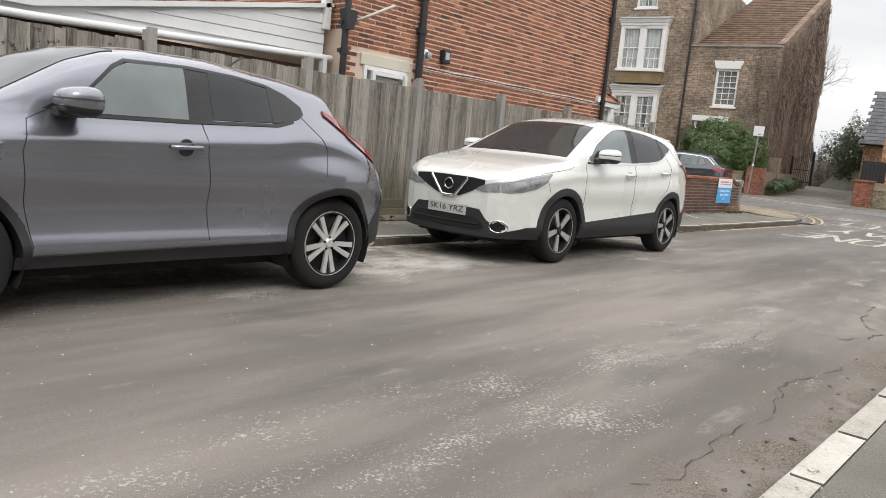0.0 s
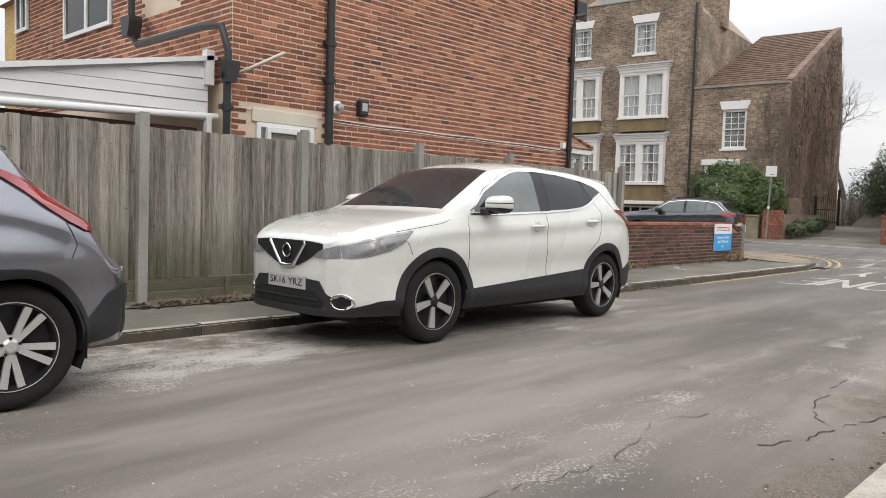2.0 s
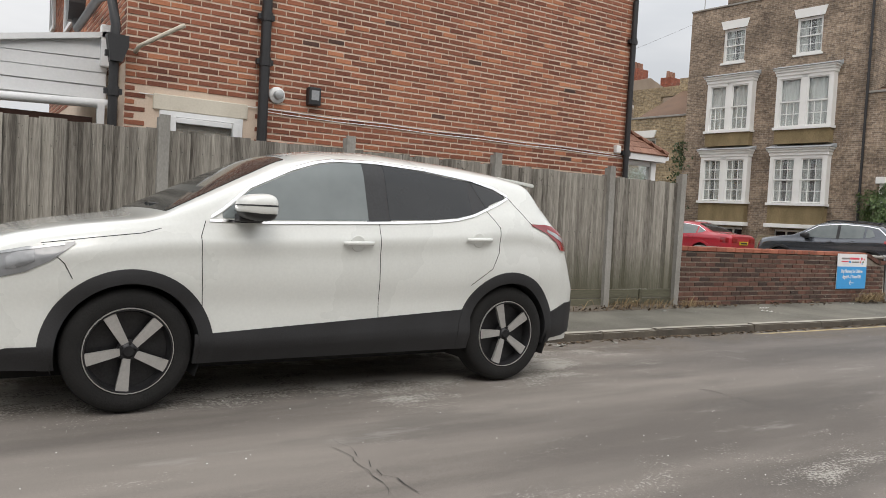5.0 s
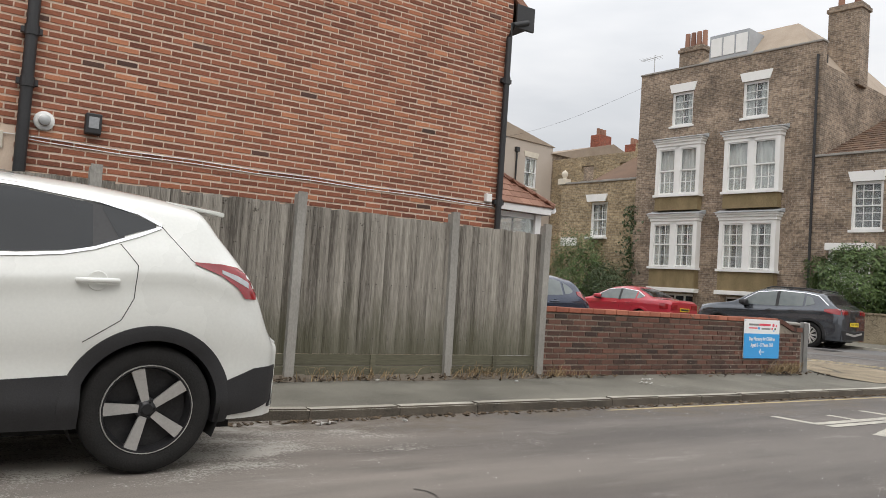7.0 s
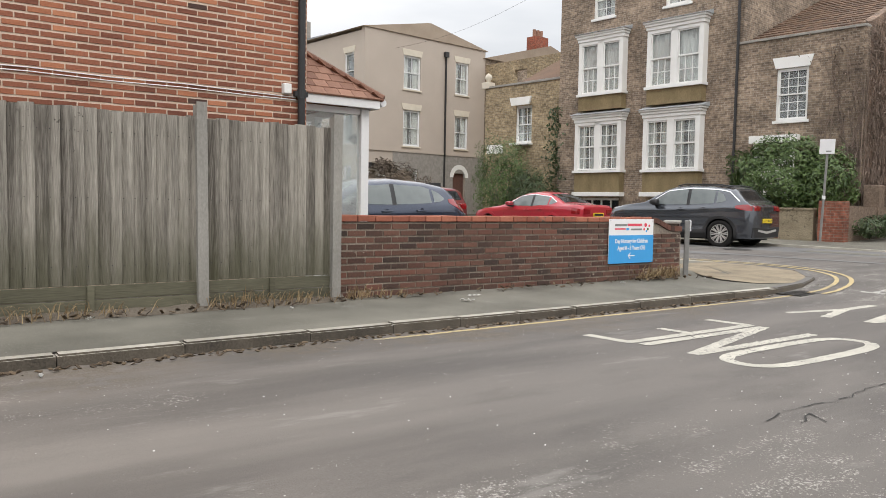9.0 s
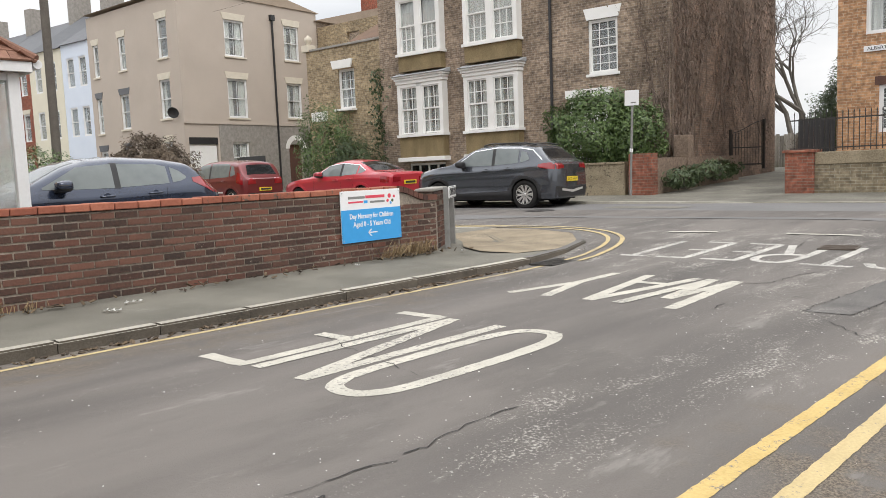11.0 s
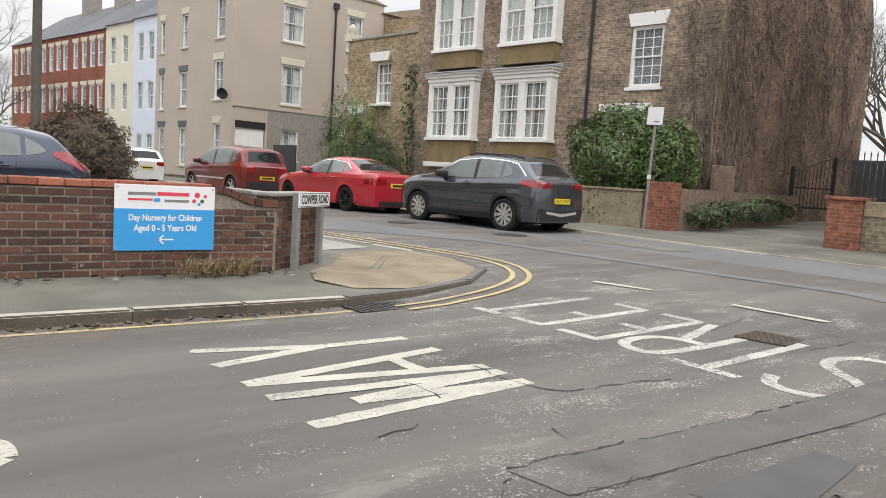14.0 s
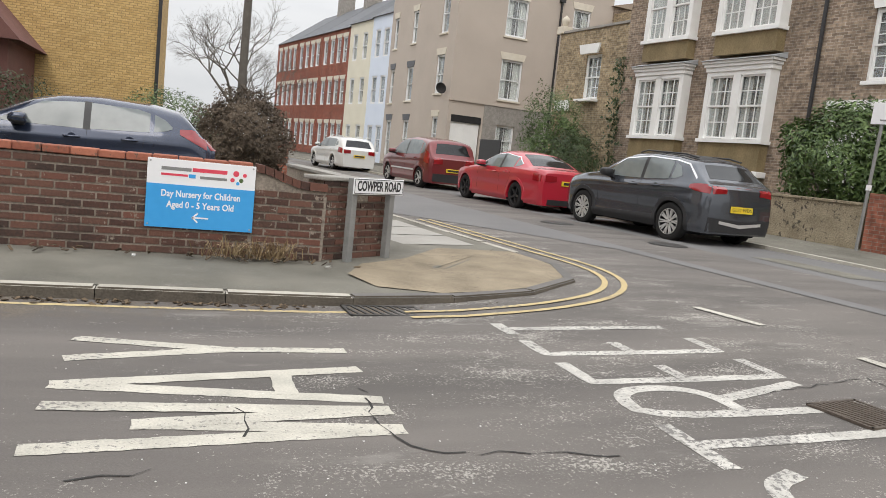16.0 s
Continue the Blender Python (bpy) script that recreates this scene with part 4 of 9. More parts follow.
vr = random.Random(80)
bm = bmesh.new()
rows = []
for k in range(280):
    x = -1.0 + 0.06 * k
    wide = 0.19 + 0.12 * noise.noise(Vector((x * 0.9, 3, 0))) + 0.06 * noise.noise(Vector((x * 5, 7, 0))) + vr.uniform(-0.012, 0.012)
    rows.append([bm.verts.new((x, 7.24 - wide * q, pave(x, 7.24 - wide * q) + h * (0.7 + 0.6 * noise.noise(Vector((x * 6, q * 4, 1)))) + (0 if h > 0 else -0.012)))
                 for q, h in ((0, 0.05), (0.3, 0.045), (0.55, 0.035), (0.8, 0.018), (1.0, 0.0))])
for a, b in zip(rows, rows[1:]):
    for k in range(4):
        bm.faces.new((a[k], a[k + 1], b[k + 1], b[k]))
bmesh.ops.recalc_face_normals(bm, faces=bm.faces[:])
tagged(part("verge_soil", bm, EARTH, smooth=60), "uneven strip of soil along the foot of the fence", "soil", kind="structure")


def scatter(name, spots, size, material, label, category, seed, flat=0.4):
    """Loose bits lying on the ground at given places, joined."""
    r = random.Random(seed)
    bm = bmesh.new()
    for x, y, z in spots:
        a, q = r.uniform(0, math.tau), size * r.uniform(0.4, 1.3)
        ca, sa = math.cos(a) * q, math.sin(a) * q
        t = bm.verts.new((x + r.uniform(-0.3, 0.3) * q, y + r.uniform(-0.3, 0.3) * q, z + q * flat))
        rim = [bm.verts.new((x + u * ca - v * sa, y + u * sa + v * ca, z)) for u, v in ((1, 0.1), (0.2, 0.6), (-0.9, 0.3), (-0.3, -0.6))]
        for k in range(4):
            bm.faces.new((rim[k], rim[(k + 1) % 4], t))
    return tagged(part(name, bm, material), label, category, kind="stuff")


r = random.Random(5)
spots = []
for _ in range(3000):
    x = r.uniform(0.5, 25)
    y = r.choice((r.gauss(1.7, 0.5), r.gauss(1.0, 0.2), r.gauss(4.6, 0.5), r.uniform(1, 5.3)))
    if 0.7 < y < 5.5:
        spots.append((x, y, gz(x, y) + 0.001))
scatter("loose_grit", spots, 0.0055, GRIT, "scattered pale grit on the road", "grit", 6)
spots = []
line = [p for p in offset(KERB_LINE, -0.07) if -1 < p[0] < 23]
for _ in range(1500):
    k = r.randrange(len(line) - 1)
    if math.dist(line[k], line[k + 1]) * 0.14 < r.random():
        continue
    f = r.random()
    x, y = line[k][0] * (1 - f) + line[k + 1][0] * f, line[k][1] * (1 - f) + line[k + 1][1] * f - abs(r.gauss(0, 0.07))
    spots.append((x, y, gz(x, y) + 0.002))
for _ in range(80):
    x = r.uniform(0.6, 21)
    y = 0.68 + abs(r.gauss(0, 0.13))
    spots.append((x, y, gz(x, y) + 0.002))
scatter("gutter_leaves", spots, 0.020, DEAD_LEAF, "dead leaf litter lying along the gutter", "leaf litter", 7, 0.5)


# ---- the timber fence ----
def fence_boards(x0, x1, holder, r):
    n = round((x1 - x0) / 0.098)
    w = (x1 - x0) / n
    for i in range(n):
        top = 1.875 + r.uniform(-0.012, 0.012)
        x = x0 + i * w
        bm = bmesh.new()
        lean = r.uniform(-0.004, 0.004)
        e = r.uniform(-0.004, 0.004)
        prism(bm, [(x + 0.004, 7.238), (x + w + 0.018 + e, 7.203 + r.uniform(-0.005, 0.005)), (x + w + 0.018 + e, 7.224), (x + 0.004, 7.246)], 0.33, top, "z")
        for v in bm.verts:
            if v.co.z > 1:
                v.co.x += lean
                v.co.z += r.uniform(-0.004, 0.004)
        part("board", bm, OLD_WOOD, holder)


fence = thing("timber_fence", Matrix(), "weathered grey feather-edge timber fence with concrete posts", "fence", kind="structure")
posts = [0.50, 2.47, 4.44, 6.40, 8.36, 10.31, 12.27, 14.24, 15.65]
rnd = random.Random(3)
post_bm = bmesh.new()
prism(post_bm, [(-0.05, -0.055), (0.05, -0.055), (0.05, 0.055), (-0.05, 0.055)], 0.0, 1.94, "z")
prism(post_bm, [(-0.05, -0.055), (0.05, -0.055), (0.025, 0.03), (-0.025, 0.03)], 1.94, 1.965, "z")
post_mesh = bpy.data.meshes.new("fence_post")
post_bm.to_mesh(post_mesh)
post_bm.free()
post_mesh.materials.append(CONCRETE)
for i, x in enumerate([-9.35, -7.38, -5.41, -3.44, -1.47] + posts):
    p = new("fence_post", post_mesh)
    p.parent = fence
    p.matrix_basis = pose(x, 7.205, 0.05, rnd.uniform(-0.6, 0.6), rnd.uniform(-0.5, 0.5), 0)
    tagged(p, "weathered grey concrete post")
for a, b in zip(posts, posts[1:]):
    panel = new("fence_panel")
    panel.parent = fence
    fence_boards(a + 0.045, b - 0.045, panel, rnd)
    part("gravel_board", boxed((a + 0.05, b - 0.05, 7.20, 7.235, 0.05, 0.20), bevel=0.006), GREEN_WOOD, panel, "mossy timber gravel board")
    part("gravel_board", boxed((a + 0.05, b - 0.05, 7.205, 7.24, 0.207, 0.325), bevel=0.006), GREEN_WOOD, panel, "mossy timber gravel board")
    part("cleat", boxed(((a + b) / 2 - 0.03, (a + b) / 2 + 0.03, 7.18, 7.205, 0.05, 0.33), bevel=0.004), GREEN_WOOD, panel)
    for z in (0.5, 1.1, 1.7):
        part("rail", boxed((a + 0.03, b - 0.03, 7.245, 7.29, z - 0.04, z + 0.04)), OLD_WOOD, panel)
    bm = bmesh.new()
    for k in range(int((b - a) / 0.1)):
        for z in (0.5, 1.1, 1.68):
            box(bm, a + 0.09 + k * 0.098, a + 0.096 + k * 0.098, 7.213, 7.222, z - 0.004, z + 0.004)
    tagged(part("nails", bm, IRON, panel), kind="stuff")
panel = new("fence_panel")
panel.parent = fence
bm = bmesh.new()
for k in range(98):
    x = -9.3 + k * 0.1
    prism(bm, [(x, 7.232), (x + 0.118, 7.218), (x + 0.118, 7.236), (x, 7.24)], 0.06, 1.875 + rnd.uniform(-0.01, 0.01), "z")
tagged(part("boards", bm, OLD_WOOD, panel), kind="stuff")


# ---- brick laying ----
def brick_mesh(l, h, d, name, material, seed):
    r = random.Random(seed)
    bm = bmesh.new()
    vs = box(bm, 0, l, 0, d, 0, h)
    front = [v for v in vs if v.co.y == 0]
    for v in front:
        v.co.x += 0.003 if v.co.x < l / 2 else -0.003
        v.co.z += 0.003 if v.co.z < h / 2 else -0.003
        v.co.y += r.uniform(-0.0015, 0.0015)
    bm.normal_update()
    me = bpy.data.meshes.new(name)
    bm.to_mesh(me)
    bm.free()
    me.materials.append(material)
    return me


def lay(holder, origin, angle, length, z0, z1, pick, holes=(), depth=0.05, single=lambda s, z: False, seed=1, flemish=False, joint=0.014, course=0.075, limit=300, proud=0.004, perp=None):
    """Courses of brick on a wall's face. single: which bricks are objects of their own; the rest are joined, one mesh a kind of brick."""
    r = random.Random(seed)
    ox, oy = origin
    ca, sa = math.cos(radians(angle)), math.sin(radians(angle))
    rest, shared, made = {}, {}, 0
    row = 0
    z = z0
    while z + course * 0.6 < z1:
        s = -0.1125 * (row % 2)
        h = min(course - joint, z1 - z)
        k = 0
        while s < length - 0.03:
            full = 0.225 if not flemish or (k + row) % 2 else 0.1125
            a, b = max(s, 0) + (perp or joint) / 2, min(s + full, length) - (perp or joint) / 2
            s += full
            k += 1
            if b - a < 0.03 or any(a < hx1 and b > hx0 and z < hz1 and z + h > hz0 for hx0, hx1, hz0, hz1 in holes):
                continue
            m = pick(r, a, z)
            out = proud + r.uniform(-0.002, 0.003)
            if single(a, z) and made < limit and b - a > 0.2:
                key = (m.name, r.randrange(2))
                if key not in shared:
                    shared[key] = brick_mesh(0.225 - (perp or joint), course - joint, depth, "brick", m, len(shared))
                o = new("brick", shared[key])
                o.matrix_basis = pose(ox + a * ca + out * sa, oy + a * sa - out * ca, z, 0, 0, angle)
                o.parent = holder
                made += 1
            else:
                verts, faces = rest.setdefault(m, ([], []))
                n = len(verts)
                for ss, yy, zz in ((a, depth, z), (b, depth, z), (b, depth, z + h), (a, depth, z + h), (a + 0.003, -out, z + 0.003), (b - 0.003, -out, z + 0.003), (b - 0.003, -out, z + h - 0.003), (a + 0.003, -out, z + h - 0.003)):
                    ss, zz = ss + r.uniform(-0.0025, 0.0025), zz + r.uniform(-0.002, 0.002)
                    verts.append((ox + ss * ca - yy * sa, oy + ss * sa + yy * ca, zz))
                faces += [(n + 4, n + 5, n + 6, n + 7), (n, n + 1, n + 5, n + 4), (n + 1, n + 2, n + 6, n + 5), (n + 2, n + 3, n + 7, n + 6), (n + 3, n, n + 4, n + 7)]
        z += course
        row += 1
    for m, (verts, faces) in rest.items():
        me = bpy.data.meshes.new("bricks")
        me.from_pydata(verts, [], faces)
        me.materials.append(m)
        ob = new("bricks", me)
        ob.parent = holder
        tagged(ob, kind="stuff")


# ---- the low garden wall at the corner ----
garden_wall = thing("garden_wall", Matrix(), "low weathered dark red brick wall with coping at the street corner", "wall", kind="structure")
part("core", boxed((15.72, 20.95, 7.262, 7.46, -0.1, 0.885), (20.95, 21.62, 7.262, 7.46, -0.1, 0.70)), OLD_MORTAR, garden_wall)


def wall_pick(r, s, z):
    if r.random() < 0.006:
        return OLD_MORTAR
    return (NEW_BRICK if r.random() < 0.5 else OLD_BRICK) if s > 2.4 and z > 0.25 else (OLD_BRICK if r.random() < 0.8 else NEW_BRICK)


bm = bmesh.new()
r = random.Random(8)
for i in range(int(5.25 / 0.225)):
    x = 15.72 + i * 0.225
    if i * 0.225 < 5.2:
        box(bm, x + 0.004, x + 0.221, 7.235 + r.uniform(-0.004, 0.004), 7.48, 0.893, 0.962 + r.uniform(-0.005, 0.004))
bmesh.ops.bevel(bm, geom=[e for e in bm.edges], offset=0.008, segments=1, affect="EDGES")
part("coping", bm, COPING, garden_wall, "orange-red brick coping")
sweep = [(20.92 + 0.52 * k / 6, 0.962 - 0.135 * step(0, 1, k / 6)) for k in range(7)] + [(21.62, 0.827)]
for (xa, za), (xb, zb) in zip(sweep, sweep[1:]):
    bm = bmesh.new()
    prism(bm, [(xa + 0.004, za - 0.075), (xb - 0.004, zb - 0.075), (xb - 0.004, zb), (xa + 0.004, za)], 7.238, 7.478, "y")
    part("coping_brick", bm, NEW_BRICK, garden_wall, "coping brick swept down in a curve")
bm = bmesh.new()
prism(bm, [(20.92, 0.70), (21.6, 0.70), *((x, z - 0.08) for x, z in sweep[::-1])], 7.264, 7.458, "y")
part("core", bm, OLD_MORTAR, garden_wall)
ang = math.degrees(math.atan2(0.62, 0.88))
SP = (21.58, 7.29)
splay = thing("splayed_wall", Matrix(), "splayed end of the low brick wall behind the street sign", "wall", kind="structure")
part("core", boxed((0.0, 1.06, 0.003, 0.2, -0.1, 0.86), m=pose(SP[0], SP[1], 0, 0, 0, ang)), OLD_MORTAR, splay)
part("cap", boxed((-0.06, 1.09, -0.03, 0.23, 0.862, 0.905), bevel=0.012, m=pose(SP[0], SP[1], 0, 0, 0, ang)), CONCRETE, splay, "worn grey capping")
return_wall = thing("return_wall", Matrix(), "low brick wall running back along the cross road", "wall", kind="structure")
RW = (SP[0] + 1.06 * math.cos(radians(ang)), SP[1] + 1.06 * math.sin(radians(ang)))
part("core", boxed((0, 4.0, 0.003, 0.2, -0.1, 0.80), m=pose(RW[0], RW[1], 0, 0, 0, 96)), OLD_MORTAR, return_wall)
part("cap", boxed((0, 4.0, -0.02, 0.22, 0.802, 0.85), bevel=0.01, m=pose(RW[0], RW[1], 0, 0, 0, 96)), CONCRETE, return_wall, "worn grey capping")
gate_pier = thing("gate_pier", pose(22.5, 18.8, 0), "square red brick gate pier with a flat cap", "pier")
part("shaft", boxed((-0.23, 0.23, -0.23, 0.23, 0, 1.15)), STUMP_BRICK, gate_pier)
part("cap", boxed((-0.27, 0.27, -0.27, 0.27, 1.15, 1.22), bevel=0.012), CONCRETE, gate_pier)


# ---- the orange-red brick house beside the street ----
HY, HX0, HX1, EAVE, RIDGE = 8.63, 8.25, 16.0, 5.45, 8.3
house = thing("brick_house", Matrix(), "two-storey orange-red brick house seen over the fence", "house")
bm = bmesh.new()
gable = [(HX0, 0), (HX1, 0), (HX1, EAVE), ((HX0 + HX1) / 2, RIDGE), (HX0, EAVE)]
prism(bm, gable, HY + 0.004, HY + 0.3, "y")
part("side_wall", bm, MORTAR, house)
part("back_wall", boxed((HX0 + 0.004, HX0 + 0.3, HY + 0.3, 17, 0, EAVE)), MORTAR, house)
part("front_wall", boxed((HX1 - 0.3, HX1 - 0.004, HY + 0.3, 17, 0, EAVE)), MORTAR, house)
part("far_wall", boxed((HX0 + 0.3, HX1 - 0.3, 16.7, 17, 0, EAVE)), MORTAR, house)
bm = bmesh.new()
mid = (HX0 + HX1) / 2
for sgn in (-1, 1):
    e = mid + sgn * (HX1 - mid + 0.35)
    ze = EAVE - 0.25
    prism(bm, [(e, ze), (mid, RIDGE), (mid, RIDGE + 0.12), (e, ze + 0.12)], HY - 0.05, 17.1, "y")
part("roof", bm, CLAY, house, "clay tiled pitched roof")
part("fascia", boxed((HX1 + 0.3, HX1 + 0.34, HY - 0.03, 17, EAVE - 0.35, EAVE - 0.12), bevel=0.006), BLACK_PLASTIC, house, "dark eaves board")
part("soffit", boxed((HX1 + 0.0, HX1 + 0.3, HY - 0.03, 17, EAVE - 0.35, EAVE - 0.33)), BLACK_PLASTIC, house)
part("bargeboard_end", boxed((HX1 + 0.02, HX1 + 0.36, HY - 0.07, HY - 0.03, EAVE - 0.42, EAVE - 0.05), bevel=0.01), BLACK_PLASTIC, house)


def pipe(bm, pts, r=0.05, sides=12):
    tube(bm, pts, r, sides)


def drainpipe(name, pts, label, brackets, r=0.052):
    p = thing(name, Matrix(), label, "drainpipe")
    bm = bmesh.new()
    tube(bm, pts, r, 12)
    part("pipe", bm, BLACK_PLASTIC, p, smooth=50)
    for x, y, z in brackets:
        bm = bmesh.new()
        tube(bm, [(x, y, z - 0.05), (x, y, z + 0.05)], r + 0.012, 12)
        for dx in (-r - 0.02, r + 0.02):
            box(bm, x + dx - 0.02, x + dx + 0.02, y - 0.01, y + 0.05, z - 0.03, z + 0.03)
        part("socket", bm, BLACK_PLASTIC, p)
    return p


drainpipe("soil_pipe", [(9.78, 8.54, 1.2), (9.78, 8.54, 6.4)], "black plastic soil pipe down the brick wall", [(9.78, 8.54, z) for z in (2.92, 3.45, 4.9, 5.4)], 0.06)
drainpipe("corner_drainpipe", [(15.9, 8.56, 0.2), (15.9, 8.56, 4.85), (15.95, 8.55, 5.05), (16.22, 8.55, 5.15)], "dark drainpipe at the corner of the brick house", [(15.9, 8.56, z) for z in (2.4, 4.2)], 0.045)
drainpipe("rainwater_pipe", [(8.12, 8.52, 1.6), (8.12, 8.52, 2.72), (8.12, 8.5, 3.05), (8.08, 8.6, 3.38), (8.02, 9.0, 3.42), (8.02, 10.9, 3.42), (8.02, 11.1, 3.6)],
          "black rainwater pipe running round the house corner", [(8.12, 8.52, z) for z in (2.35, 2.75)], 0.05)
hop = thing("rain_hopper", pose(8.02, 11.1, 3.55), "black rainwater hopper on the brick wall", "hopper")
bm = bmesh.new()
prism(bm, [(-0.08, 0), (0.08, 0), (0.15, 0.22), (0.15, 0.3), (-0.15, 0.3), (-0.15, 0.22)], -0.1, 0.1, "x")
part("hopper_box", bm, BLACK_PLASTIC, hop)
bm = bmesh.new()
tube(bm, [(0, 0, 0.3), (0, 0, 2.2)], 0.05, 10)
part("downpipe", bm, BLACK_PLASTIC, hop)
junction = thing("pipe_hopper", pose(8.13, 8.5, 2.78), "black plastic pipe branch at the wall corner", "pipe")
bm = bmesh.new()
prism(bm, [(-0.06, -0.12), (0.06, -0.12), (0.12, 0.05), (0.12, 0.16), (-0.10, 0.16)], -0.07, 0.07, "y")
part("branch_box", bm, BLACK_PLASTIC, junction)
overflow = thing("overflow_pipe", Matrix(), "cream plastic overflow pipe sticking out of the brick wall", "pipe")
bm = bmesh.new()
tube(bm, [(8.35, 8.64, 2.82), (8.35, 8.42, 2.85), (8.72, 8.2, 3.08), (8.76, 8.18, 3.10)], 0.024, 10)
part("pipe", bm, CREAM_STONE, overflow, smooth=50)
vent = thing("boiler_flue", pose(9.97, 8.60, 2.56), "round white boiler flue terminal on the brick wall", "flue")
bm = bmesh.new()
lathe(bm, [(0.001, -0.02), (0.075, -0.02), (0.10, 0.0), (0.10, 0.03)], 24)
part("collar", bm, WHITE_PAINT, vent, smooth=40)
bm = bmesh.new()
lathe(bm, [(0.001, -0.10), (0.03, -0.10), (0.055, -0.09), (0.055, -0.015)], 20)
part("terminal", bm, STEEL, vent, smooth=40)
flood = thing("wall_light", pose(10.43, 8.60, 2.60), "small black square bulkhead light on the brick wall", "light")
part("case", boxed((-0.08, 0.08, -0.08, 0.03, -0.11, 0.11), bevel=0.012), BLACK_PLASTIC, flood)
part("lens", boxed((-0.05, 0.05, -0.086, -0.078, -0.05, 0.07)), LAMP_CLEAR, flood)
for k, (z, y) in enumerate(((2.38, 8.612), (2.35, 8.605))):
    cable = thing("wall_cable", Matrix(), "thin white cable clipped along the brick wall", "cable", "cables on the brick wall")
    bm = bmesh.new()
    tube(bm, [(9.85 if k else 8.4, y, z)] + [(10 + 0.75 * i, y, z - 0.012 * (i % 2) - 0.01 * k) for i in range(8)] + [(15.85, y, z - 0.02)], 0.006, 6)
    part("cable_run", bm, WHITE_PAINT, cable)
alarm = thing("junction_box", pose(15.72, 8.6, 2.45), "small white junction box on the brick wall", "box")
part("case", boxed((-0.05, 0.05, -0.05, 0.03, -0.06, 0.06), bevel=0.01), WHITE_PAINT, alarm)


def sash(parent, x0, x1, z0, z1, y=0.1, cols=3, rows=2, name="window", bar=0.022, frame=0.06, curtain=True, stone="lintel", lintel_h=0.33, lintel_mat=None, sill=True, frame_mat=None, curtain_mat=None):
    """A sliding sash window set in the plane y, looking towards -y: frame, two sashes with glazing bars, panes, curtains, sill and flared lintel."""
    fm = frame_mat or WHITE_PAINT
    w = boxed((x0, x0 + frame, y - 0.05, y + 0.06, z0, z1), (x1 - frame, x1, y - 0.05, y + 0.06, z0, z1), (x0 + frame, x1 - frame, y - 0.05, y + 0.06, z1 - frame, z1),
              (x0 + frame, x1 - frame, y - 0.05, y + 0.06, z0, z0 + frame))
    win = part(name, w, fm, parent, "white sash window")
    zm = (z0 + z1) / 2
    for lo, hi, yy in ((z0 + frame, zm + 0.02, y + 0.01), (zm - 0.02, z1 - frame, y - 0.03)):
        bm = bmesh.new()
        a, b = x0 + frame, x1 - frame
        box(bm, a, b, yy, yy + 0.03, lo, lo + 0.045)
        box(bm, a, b, yy, yy + 0.03, hi - 0.045, hi)
        box(bm, a, a + 0.04, yy, yy + 0.03, lo + 0.045, hi - 0.045)
        box(bm, b - 0.04, b, yy, yy + 0.03, lo + 0.045, hi - 0.045)
        for i in range(1, cols):
            x = a + (b - a) * i / cols
            box(bm, x - bar / 2, x + bar / 2, yy + 0.004, yy + 0.026, lo + 0.045, hi - 0.045)
        for j in range(1, rows):
            z = lo + (hi - lo) * j / rows
            box(bm, a + 0.04, b - 0.04, yy + 0.006, yy + 0.024, z - bar / 2, z + bar / 2)
        part("sash", bm, fm, win)
    p = part("pane", boxed((x0 + frame, x1 - frame, y + 0.024, y + 0.030, z0 + frame, z1 - frame)), GLASS, win)
    p.visible_shadow = False
    if curtain:
        bm = bmesh.new()
        for a, b in ((x0 + 0.05, x0 + (x1 - x0) * 0.36), (x1 - (x1 - x0) * 0.36, x1 - 0.05)) if curtain == 1 else ((x0 + 0.05, x1 - 0.05),):
            n = max(4, int((b - a) / 0.05))
            cols_v = [[bm.verts.new((a + (b - a) * k / n, y + 0.12 + 0.02 * math.sin(k * 2.3), z)) for z in (z0 + 0.04, z1 - 0.04)] for k in range(n + 1)]
            for c0, c1 in zip(cols_v, cols_v[1:]):
                bm.faces.new((c0[0], c1[0], c1[1], c0[1]))
        part("curtain", bm, curtain_mat or CURTAIN, win, "hanging net curtain")
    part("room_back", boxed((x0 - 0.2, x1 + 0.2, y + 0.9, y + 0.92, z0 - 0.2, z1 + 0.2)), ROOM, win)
    if sill:
        part("sill", boxed((x0 - 0.07, x1 + 0.07, -0.07, y - 0.05, z0 - 0.09, z0), bevel=0.01), fm if sill is True else sill, win)
    if stone:
        bm = bmesh.new()
        prism(bm, [(x0 - 0.04, z1), (x1 + 0.04, z1), (x1 + 0.15, z1 + lintel_h), (x0 - 0.15, z1 + lintel_h)], -0.025, 0.05, "y")
        part("lintel", bm, lintel_mat or WHITE_PAINT, win, "flared white lintel")
    return win


